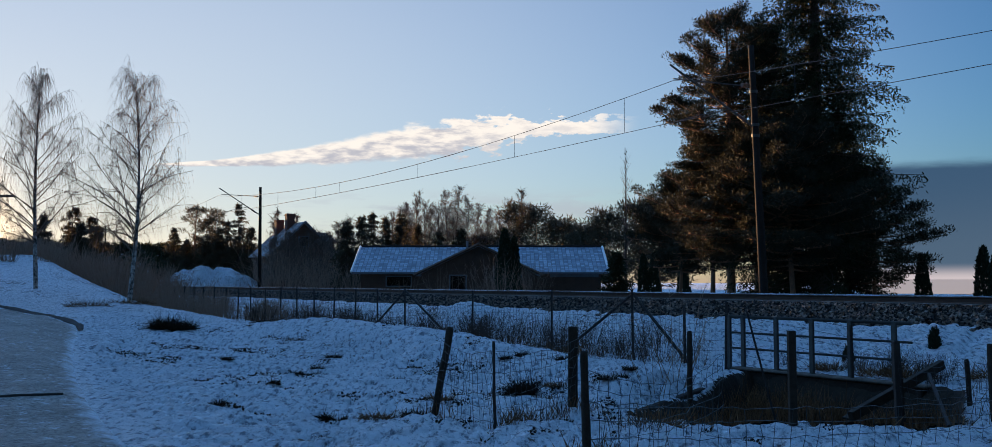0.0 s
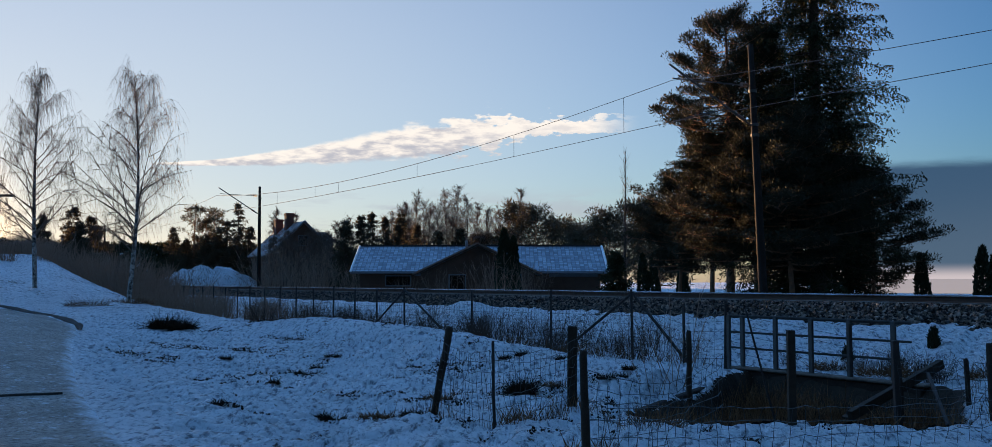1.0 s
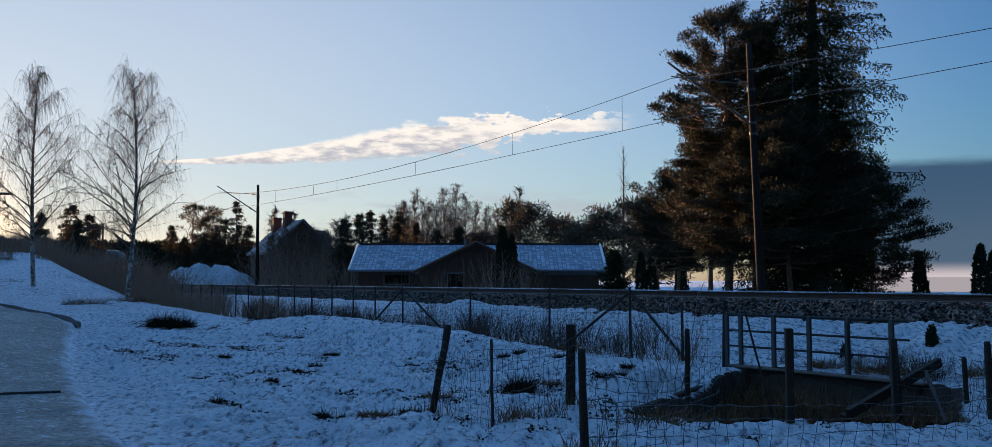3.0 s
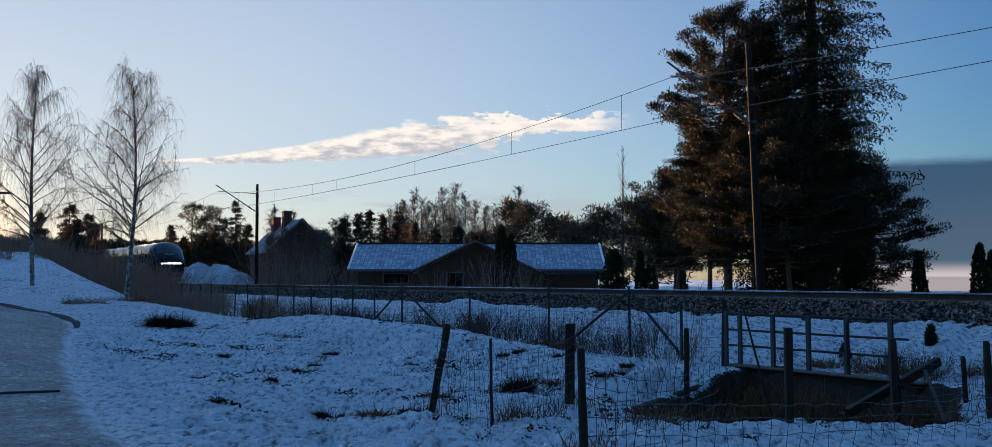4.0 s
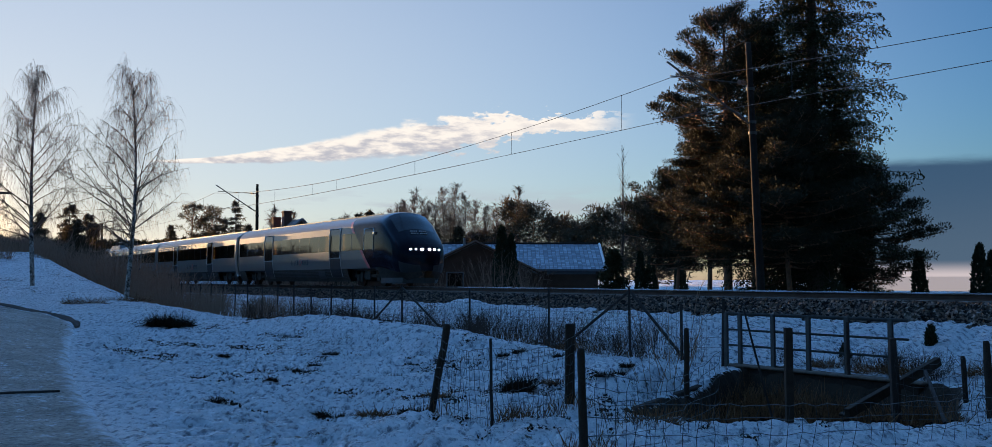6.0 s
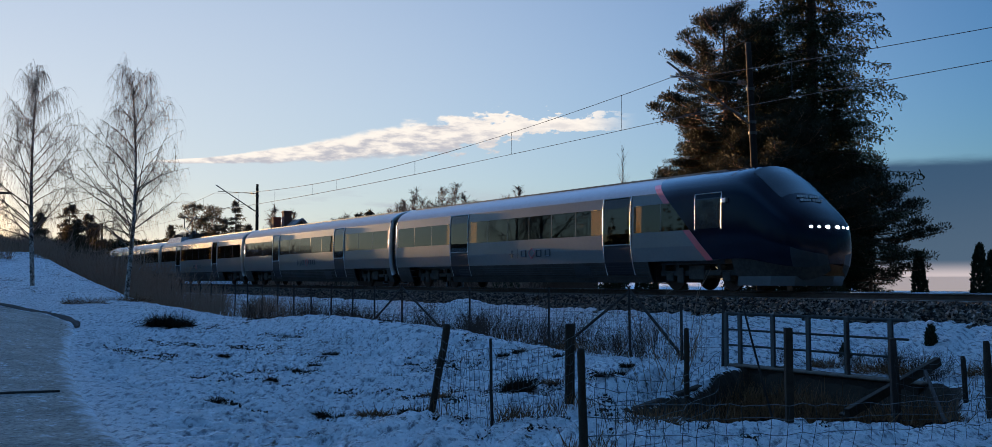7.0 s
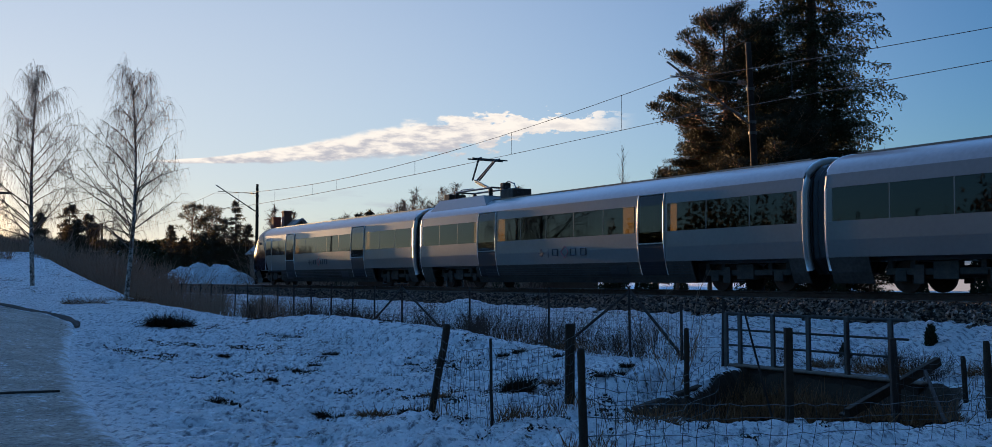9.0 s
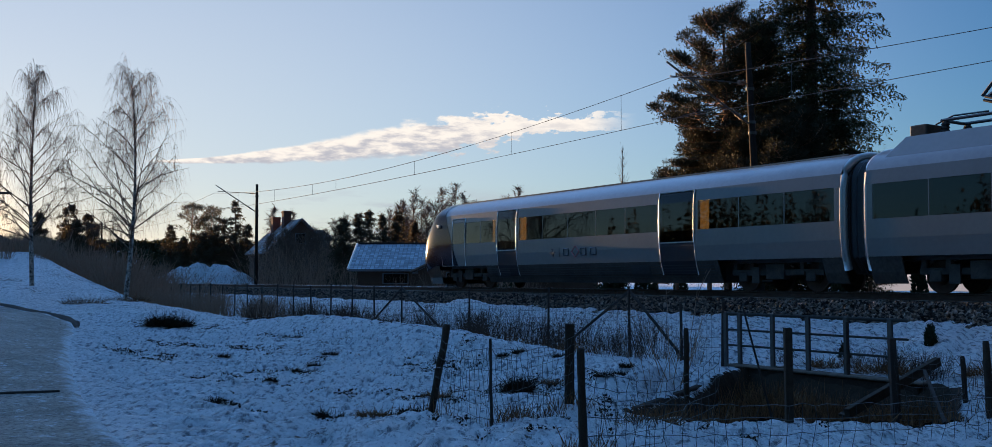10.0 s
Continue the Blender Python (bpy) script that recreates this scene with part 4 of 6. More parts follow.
def pantograph(car):
    bm = bmesh.new()
    lo = [(-46.9, 1.28, 3.5), (-41.6, 1.28, 3.5), (-41.6, -1.28, 3.5), (-46.9, -1.28, 3.5)]
    hi = [(-46.3, 1.0, 4.12), (-42.3, 1.0, 4.12), (-42.3, -1.0, 4.12), (-46.3, -1.0, 4.12)]
    a, b = [bm.verts.new(p) for p in lo], [bm.verts.new(p) for p in hi]
    bm.faces.new(b)
    for i in range(4):
        bm.faces.new((a[i], a[(i + 1) % 4], b[(i + 1) % 4], b[i]))
    part("roof_housing", bm, M_UPPER, car, "grey raised roof housing")
    T = [[(-45.6, -0.5, 4.5), (-42.4, -0.5, 4.5)], [(-45.6, 0.5, 4.5), (-42.4, 0.5, 4.5)], [(-45.6, -0.5, 4.5), (-45.6, 0.5, 4.5)], [(-42.4, -0.5, 4.5), (-42.4, 0.5, 4.5)],
         [(-43.3, 0, 4.55), (-44.7, 0, 5.05)], [(-43.5, 0.15, 4.5), (-44.8, 0.1, 4.98)],
         [(-44.7, -0.12, 5.05), (-43.6, -0.45, 5.95)], [(-44.7, 0.12, 5.05), (-43.6, 0.45, 5.95)], [(-44.3, 0, 5.0), (-43.3, 0.3, 5.9)]]
    for i, t in enumerate(T):
        part("base_bar" if i < 4 else "pantograph_arm", tubes([[(p, 0.045) for p in t]], 6), M_BLACK, car, "" if i < 4 else "dark raised pantograph arm")
    head = [[((x, y, 6.02 - (0.12 if abs(y) > 0.7 else 0)), 0.035) for y in (-0.95, -0.72, 0.72, 0.95)] for x in (-43.75, -43.35)]
    head += [[((-43.8, y, 5.95), 0.03), ((-43.3, y, 5.95), 0.03)] for y in (-0.5, 0.5)]
    part("pantograph_head", tubes(head, 6), M_BLACK, car)
    for x, y in ((-45.5, -0.5), (-45.5, 0.5), (-42.5, -0.5), (-42.5, 0.5), (-46.2, 0.3), (-41.9, 0.0), (-41.3, -0.4)):
        bm = bmesh.new()
        for k in range(4):
            bmesh.ops.create_cone(bm, cap_ends=True, segments=10, radius1=0.12, radius2=0.07, depth=0.09, matrix=pose(x, y, 4.16 + 0.085 * k))
        part("insulator", bm, M_RUST, car, "ribbed brown insulator")
    for b in ((-46.4, -45.9, -0.7, 0.1, 4.12, 4.45), (-41.7, -40.7, -0.5, 0.5, 3.9, 4.35), (-42.2, -41.9, -0.2, 0.2, 4.1, 4.7)):
        part("roof_equipment", boxes(b, bevel=0.04), M_BOGIE, car)
    wires = [[((-45.9, -0.3, 4.45), 0.025), ((-45.4, -0.3, 4.62), 0.025), ((-44.5, -0.2, 4.62), 0.025)], [((-42.4, 0, 4.6), 0.03), ((-41.8, 0, 4.75), 0.03), ((-41.2, -0.1, 4.6), 0.03), ((-40.6, -0.3, 4.1), 0.03)]]
    for w in wires:
        part("roof_cable", tubes([w], 5), M_BLACK, car)


pantograph(panto_car)

# ---- overhead line ----
M_INSUL = material("brown_insulator", (0.12, 0.06, 0.04), (0.09, 0.05, 0.035), 6, 0.3)


def mast(s, lean, h, arm):
    n = 27.2
    t = thing("catenary_mast", "dark slender overhead-line mast with tubular bracket", "mast", "overhead line masts", m=pose(*xy(n, s), -0.6, 0, 0, 32.67))
    # local x runs across the track (away), y along it (away)
    q = lambda z: (0.0, lean * z / h, z)
    part("mast_pole", tubes([[(q(-0.6), 0.17), (q(2.0), 0.155), (q(5.0), 0.135), (q(h * 0.86), 0.115), (q(h), 0.105)]], 12), M_MAST, t, smooth=True)
    part("footing", boxes((-0.4, 0.4, -0.4, 0.4, -0.9, 0.35), bevel=0.05), M_CONC, t, "concrete footing")
    for z in (6.35, 6.75, 8.0):
        bm = bmesh.new()
        bmesh.ops.create_cone(bm, cap_ends=True, segments=12, radius1=0.16, radius2=0.16, depth=0.1, matrix=Matrix.Translation(q(z)))
        part("clamp", bm, M_STEEL, t)
    x, dy = C - n, arm
    tip = Vector((x - 0.15, dy, 8.75))
    foot = Vector((-0.15, lean * 0.7, 6.7))
    part("bracket_tube", tubes([[(foot, 0.045), (tip, 0.04)]], 8), M_STEEL, t)
    part("stay_tube", tubes([[(Vector((-0.1, lean * 0.9, 8.2)), 0.025), (Vector((x, dy, 8.25)), 0.025)]], 6), M_STEEL, t)
    a = foot.lerp(tip, 0.28)
    part("steady_arm", tubes([[(a, 0.025), (Vector((x + 0.9, dy * 0.8, 6.95)), 0.025), (Vector((x, dy, 6.68)), 0.02)]], 6), M_STEEL, t)
    for p, d in ((foot.lerp(tip, 0.10), tip - foot), (Vector((-0.55, lean * 0.85, 8.2)), Vector((1, 0, 0)))):
        bm = bmesh.new()
        for k in range(5):
            bmesh.ops.create_cone(bm, cap_ends=True, segments=10, radius1=0.085, radius2=0.05, depth=0.05,
                                  matrix=Matrix.Translation(p + d.normalized() * (0.07 * k)) @ d.to_track_quat("Z", "Y").to_matrix().to_4x4())
        part("insulator", bm, M_INSUL, t, "ribbed brown insulator")
    return t


MASTS = [(-30.0, 0.45), (24.6, 0.45), (79.6, 0.1), (145.0, 0.1), (205.0, 0.1)]
for s_, l_ in MASTS:
    mast(s_, l_, 9.75 if s_ < 70 else 9.0, 1.1 if s_ < 70 else 0.2)


def overhead_wires():
    w = thing("overhead_wire", "overhead contact wire hung from a sagging carrier wire", "wire", kind="structure")
    mes, con, drops = [], [], []
    for (s0, _), (s1, _) in zip(MASTS, MASTS[1:]):
        a, b = s0 + 1.1, s1 + (1.1 if s1 < 70 else 0.2)
        for i in range(24):
            t = i / 24
            s = a + (b - a) * t
            z = 7.58 - 0.1 * t - 4 * 1.05 * t * (1 - t)
            zc = 6.08 - 4 * 0.22 * t * (1 - t)
            mes.append(((*xy(C, s), z), 0.011 if s < 40 else 0.016))
            con.append(((*xy(C, s), zc), 0.011 if s < 40 else 0.016))
        for t in (0.05, 0.19, 0.36, 0.55, 0.62, 0.75, 0.9):
            s = a + (b - a) * t
            drops.append([((*xy(C, s), 7.58 - 0.1 * t - 4.2 * t * (1 - t)), 0.008), ((*xy(C, s), 6.08 - 0.88 * t * (1 - t)), 0.008)])
    part("carrier_wire", tubes([mes], 5), M_WIRE, w)
    part("contact_wire", tubes([con], 5), M_WIRE, w)
    for d in drops:
        part("dropper", tubes([d], 4), M_WIRE, w)


overhead_wires()

# ---- fence along the railway ----
def line_fence():
    f = thing("railway_fence", "tall wire fence on dark steel posts beside the railway", "fence")
    stops = [12.0, 15.25, 16.5, 18.3, 21.7, 25.9, 30.4, 32.6] + [34.6 + 2.05 * i for i in range(24)]
    n = 15.62
    tops = []
    for i, s in enumerate(stops):
        g = at(n, s, -0.25)
        top = (0.14 if s > 17.5 else -0.1) + 0.05 * math.sin(i * 2.3)
        if s < 14:
            top = -0.45
        dx, dy = 0.03 * math.sin(i * 1.7), 0.03 * math.cos(i * 2.9)
        part("post", tubes([[(g, 0.034), ((g.x + dx, g.y + dy, top), 0.034)]], 6), M_RUST, f)
        tops.append((s, top))
    for s, e, lo in ((30.4, 27.6, -1.25), (30.4, 33.0, -1.3), (18.3, 20.9, -1.35), (18.3, 16.3, -1.55)):
        part("brace", tubes([[((*xy(n, s), 0.08), 0.035), ((*xy(n, e), lo), 0.035)]], 6), M_RUST, f, "slanting brace")
    for k in range(7):
        ln = []
        for s, top in tops:
            ln.append(((*xy(n - 0.04, s), top - 0.04 - k * 0.2 - 0.01 * math.sin(s * k)), 0.004))
        part("wire", tubes([ln], 3, False), M_WIRE, f)
    rows = []
    s = 15.5
    while s < 62:
        top = 0.1 if s > 17.5 else -0.15
        rows.append([((*xy(n - 0.045, s), top), 0.0025), ((*xy(n - 0.045, s + 0.02), top - 1.25), 0.0025)])
        s += 0.16 if s < 40 else 0.3
    tagged(part("mesh_wire", tubes(rows, 3, False), M_WIRE, f), kind="stuff")


line_fence()


# ---- old pasture fence ----
def pole_of(fence, base, top, r, mat=M_POST, sides=8, square=False, label=""):
    b, t = Vector(base), Vector(top)
    if square:
        bm = boxes((-r, r, -r, r, -0.3, (t - b).length), bevel=r * 0.18)
        ob = part("post", bm, mat, fence, label)
        ob.matrix_basis = Matrix.Translation(b) @ (t - b).to_track_quat("Z", "Y").to_matrix().to_4x4()
        return ob
    rnd = random.Random(int(b.x * 100))
    d = (t - b)
    ln = [(b - d * 0.2, r * 1.05)] + [(b + d * f + Vector((rnd.uniform(-1, 1), rnd.uniform(-1, 1), 0)) * r * 0.25, r * (1 + rnd.uniform(-0.1, 0.1))) for f in (0.0, 0.25, 0.5, 0.75, 0.97)] + [(t, r * 0.8)]
    return part("post", tubes([ln], sides), mat, fence, label, smooth=True)


def net(fence, p, q, h, rows, cols, seed, slump=0.1, r=0.0034, top0=0.0):
    """Slack sheep netting between two posts."""
    rnd = random.Random(seed)
    p, q = Vector(p), Vector(q)
    side = Vector((-(q - p).y, (q - p).x, 0)).normalized()
    grid = []
    for j in range(rows + 1):
        line = []
        for i in range(cols + 1):
            t = i / cols
            f = (j / rows) ** 0.8
            z = h * f - slump * 4 * t * (1 - t) * f + rnd.uniform(-0.02, 0.02)
            line.append(p.lerp(q, t) + Vector((0, 0, z + top0)) + side * (0.08 * math.sin(3.1 * t + seed) * f + rnd.uniform(-0.02, 0.02)) + (q - p).normalized() * (rnd.uniform(-0.03, 0.03) + 0.07 * math.sin(seed + t * 5) * f))
        grid.append(line)
    lines = [[(v, r * 1.2) for v in ln] for ln in grid]
    lines += [[(grid[j][i], r) for j in range(rows + 1)] for i in range(cols + 1)]
    part("netting", tubes(lines, 3, False), M_WIRE, fence, "slack rusty sheep netting")


def pasture_fence():
    f = thing("pasture_fence", "dilapidated pasture fence of leaning wooden posts and slack netting", "fence")
    pole_of(f, (-0.99, 15.0, -1.76), (-0.75, 15.0, -0.33), 0.055)
    pole_of(f, (-0.05, 12.7, -1.74), (-0.07, 12.7, -0.41), 0.022, M_RUST, 6)
    pole_of(f, (1.2, 16.0, -1.78), (1.21, 16.0, -0.37), 0.075, square=True)
    pole_of(f, (0.83, 9.3, -1.75), (0.81, 9.3, -0.30), 0.04)
    pole_of(f, (3.11, 16.0, -1.6), (3.12, 16.0, -0.44), 0.045)
    pole_of(f, (4.33, 14.5, -1.9), (4.33, 14.5, -0.36), 0.055, square=True)
    pole_of(f, (4.62, 16.5, -1.9), (4.25, 16.8, -0.12), 0.018, M_RUST, 6)
    pole_of(f, (6.1, 15.0, -1.85), (6.07, 15.0, -0.54), 0.05, M_RUST, square=True)
    pole_of(f, (7.2, 15.0, -1.85), (7.14, 15.0, -0.82), 0.04)
    pole_of(f, (7.05, 14.0, -1.85), (7.01, 14.0, -0.52), 0.05)
    pole_of(f, (6.4, 15.6, -1.7), (6.36, 15.6, -0.96), 0.045)
    net(f, (-0.97, 15.0, -1.72), (-0.05, 12.75, -1.72), 1.18, 7, 13, 1)
    net(f, (-0.05, 12.7, -1.72), (1.2, 15.9, -1.74), 1.18, 7, 17, 2)
    net(f, (0.84, 9.35, -1.62), (2.9, 12.8, -1.72), 1.15, 6, 16, 3, 0.25)
    net(f, (0.84, 9.35, -1.62), (7.6, 12.3, -1.82), 0.82, 4, 40, 4, 0.12, top0=0.02)
    net(f, (6.1, 14.95, -1.78), (7.2, 14.95, -1.78), 0.95, 6, 9, 6)
    net(f, (7.2, 14.95, -1.78), (9.4, 14.2, -1.78), 0.9, 6, 14, 7)
    pole_of(f, (6.35, 12.9, -1.8), (6.3, 12.9, -1.66), 0.05)
    pole_of(f, (2.05, 11.1, -1.75), (2.05, 11.1, -1.62), 0.05)


pasture_fence()


# ---- culvert with its railing ----
def culvert():
    c = thing("culvert", "weathered concrete culvert basin with wing walls", "culvert", kind="structure")
    def wall(name, p, q, z0, z1, zb, w, mat=M_CONC, label=""):
        a, b = Vector((*xy(*p), 0)), Vector((*xy(*q), 0))
        side = Vector((-(b - a).y, (b - a).x, 0)).normalized() * w
        bm = bmesh.new()
        lo = [bm.verts.new((v.x, v.y, zb)) for v in (a, b, b + side, a + side)]
        hi = [bm.verts.new((v.x, v.y, z)) for v, z in ((a, z0), (b, z1), (b + side, z1), (a + side, z0))]
        bm.faces.new(lo), bm.faces.new(hi)
        for i in range(4):
            bm.faces.new((lo[i], lo[(i + 1) % 4], hi[(i + 1) % 4], hi[i]))
        bmesh.ops.recalc_face_normals(bm, faces=bm.faces)
        bmesh.ops.bevel(bm, geom=list(bm.edges), offset=0.02, segments=1, affect="EDGES")
        return part(name, bm, mat, c, label)
    wall("head_wall", (15.55, 10.5), (15.55, 14.9), -1.5, -1.5, -2.7, -0.25, M_BOARD, "dark tarred head wall")
    wall("coping", (15.50, 10.4), (15.50, 15.0), -1.44, -1.44, -1.50, -0.30, M_COPE, "worn brown coping")
    wall("wing_wall", (15.5, 14.56), (10.0, 11.92), -1.56, -1.74, -2.7, -0.14, M_BOARD, "dark tarred wing wall")
    r = thing("railing", "grey steel railing on top of the culvert wall", "railing")
    n = 15.66
    def p(s, z):
        return (*xy(n, s), z)
    for s in (15.15, 14.75, 13.85, 12.95, 12.05, 11.1):
        ob = part("post", boxes((-0.01, 0.01, -0.045, 0.045, -0.1, 1.1), (-0.05, -0.03, -0.045, 0.045, -0.1, 1.1), bevel=0.004), M_STEEL, r)
        ob.matrix_basis = pose(*p(s, -1.46), 0, 0, 32.67)
    for z, rr, s1 in ((-0.38, 0.032, 10.75), (-0.72, 0.022, 10.75), (-1.05, 0.022, 10.95)):
        part("rail", tubes([[(p(15.2, z), rr), (p(s1, z), rr)]], 8), M_STEEL, r, smooth=True)
    def plank(label, a, b, w, h, mat):
        st = thing("plank", label, "plank", "planks by the culvert")
        a, b = Vector(a), Vector(b)
        part("board", boxes((0, (b - a).length, -w / 2, w / 2, -h / 2, h / 2), bevel=0.008), mat, st)
        d = (b - a).normalized()
        e = d.cross(Vector((0, 0, 1))).normalized()
        m = Matrix((d, e, d.cross(e))).transposed().to_4x4()
        m.translation = a
        st.matrix_basis = m
    plank("thick grey weathered beam sloping into the basin", (7.45, 16.5, -1.02), (5.45, 15.25, -1.72), 0.10, 0.15, M_POST)
    plank("thin grey weathered board beside the beam", (7.32, 16.62, -1.10), (5.55, 15.75, -1.82), 0.16, 0.04, M_POST)
    plank("dark rusted bar leaning against the beam", (6.99, 15.97, -1.14), (6.50, 14.2, -1.75), 0.05, 0.06, M_RUST)


culvert()


# ---- houses ----
def tile_material():
    m = bpy.data.materials.new("frosted_roof_tiles")
    m.use_nodes = True
    nt = m.node_tree
    b = nt.nodes["Principled BSDF"]
    b.inputs["Roughness"].default_value = 0.7
    co = nt.nodes.new("ShaderNodeTexCoord")
    br = nt.nodes.new("ShaderNodeTexBrick")
    br.offset = 0.0
    for k, v in (("Scale", 1.0), ("Mortar Size", 0.028), ("Mortar Smooth", 0.5), ("Brick Width", 0.30), ("Row Height", 0.34), ("Bias", 0.0)):
        br.inputs[k].default_value = v
    br.inputs["Color1"].default_value, br.inputs["Color2"].default_value, br.inputs["Mortar"].default_value = (0.36, 0.385, 0.43, 1), (0.15, 0.165, 0.20, 1), (0.12, 0.125, 0.135, 1)
    nt.links.new(co.outputs["UV"], br.inputs["Vector"])
    n1 = nt.nodes.new("ShaderNodeTexNoise")
    n1.inputs["Scale"].default_value, n1.inputs["Detail"].default_value = 0.5, 6
    nt.links.new(co.outputs["Object"], n1.inputs["Vector"])
    mr = nt.nodes.new("ShaderNodeMapRange")
    mr.inputs[1].default_value, mr.inputs[2].default_value, mr.inputs[4].default_value = 0.5, 0.75, 0.7
    nt.links.new(n1.outputs[0], mr.inputs[0])
    mx = nt.nodes.new("ShaderNodeMix")
    mx.data_type = "RGBA"
    nt.links.new(mr.outputs[0], mx.inputs["Factor"])
    nt.links.new(br.outputs["Color"], mx.inputs[6])
    mx.inputs[7].default_value = (0.10, 0.10, 0.11, 1)
    nt.links.new(mx.outputs[2], b.inputs["Base Color"])
    bp = nt.nodes.new("ShaderNodeBump")
    bp.inputs["Distance"].default_value = 0.03
    nt.links.new(br.outputs["Fac"], bp.inputs["Height"])
    bp.invert = True
    nt.links.new(bp.outputs[0], b.inputs["Normal"])
    return m


M_TILE = tile_material()
M_BROWN = material("brown_stained_cladding", (0.15, 0.088, 0.06), (0.11, 0.066, 0.046), 2, 0.8, bump=0.01, bump_scale=12)
M_TRIM = material("grey_painted_trim", (0.17, 0.17, 0.18), (0.13, 0.13, 0.135), 3, 0.6)
M_BRICK = material("chimney_brick", (0.20, 0.10, 0.075), (0.14, 0.075, 0.06), 6, 0.9)
M_OLDROOF = material("clay_roof_patchy_frost", (0.20, 0.10, 0.065), (0.32, 0.29, 0.28), 0.5, 0.8, spread=0.15)


def roof_slab(name, corners, mat, parent, label="", thick=0.14):
    """A roof plane with thickness; corners: eave a, eave b, ridge b, ridge a. Tiles run with the eave."""
    c = [Vector(p) for p in corners]
    nrm = (c[1] - c[0]).cross(c[3] - c[0]).normalized()
    if nrm.z < 0:
        nrm = -nrm
    bm = bmesh.new()
    hi, lo = [bm.verts.new(p) for p in c], [bm.verts.new(p - nrm * thick) for p in c]
    top = bm.faces.new(hi)
    bm.faces.new(lo)
    for i in range(4):
        bm.faces.new((hi[i], hi[(i + 1) % 4], lo[(i + 1) % 4], lo[i]))
    uv = bm.loops.layers.uv.new("UVMap")
    e = (c[1] - c[0]).normalized()
    u = nrm.cross(e)
    for fc in bm.faces:
        for lp in fc.loops:
            d = lp.vert.co - c[0]
            lp[uv].uv = (d.dot(e), d.dot(u))
    return part(name, bm, mat, parent, label)


def window_of(house, x0, x1, y, z0, z1, face=-1):
    w = part("window_frame", boxes((x0, x1, y - 0.06, y + 0.02, z0, z0 + 0.08), (x0, x1, y - 0.06, y + 0.02, z1 - 0.08, z1), (x0, x0 + 0.08, y - 0.06, y + 0.02, z0 + 0.08, z1 - 0.08), (x1 - 0.08, x1, y - 0.06, y + 0.02, z0 + 0.08, z1 - 0.08)), M_TRIM, house)
    part("pane", boxes((x0 + 0.08, x1 - 0.08, y - 0.02, y + 0.01, z0 + 0.08, z1 - 0.08)), M_PANE, w)
    return w


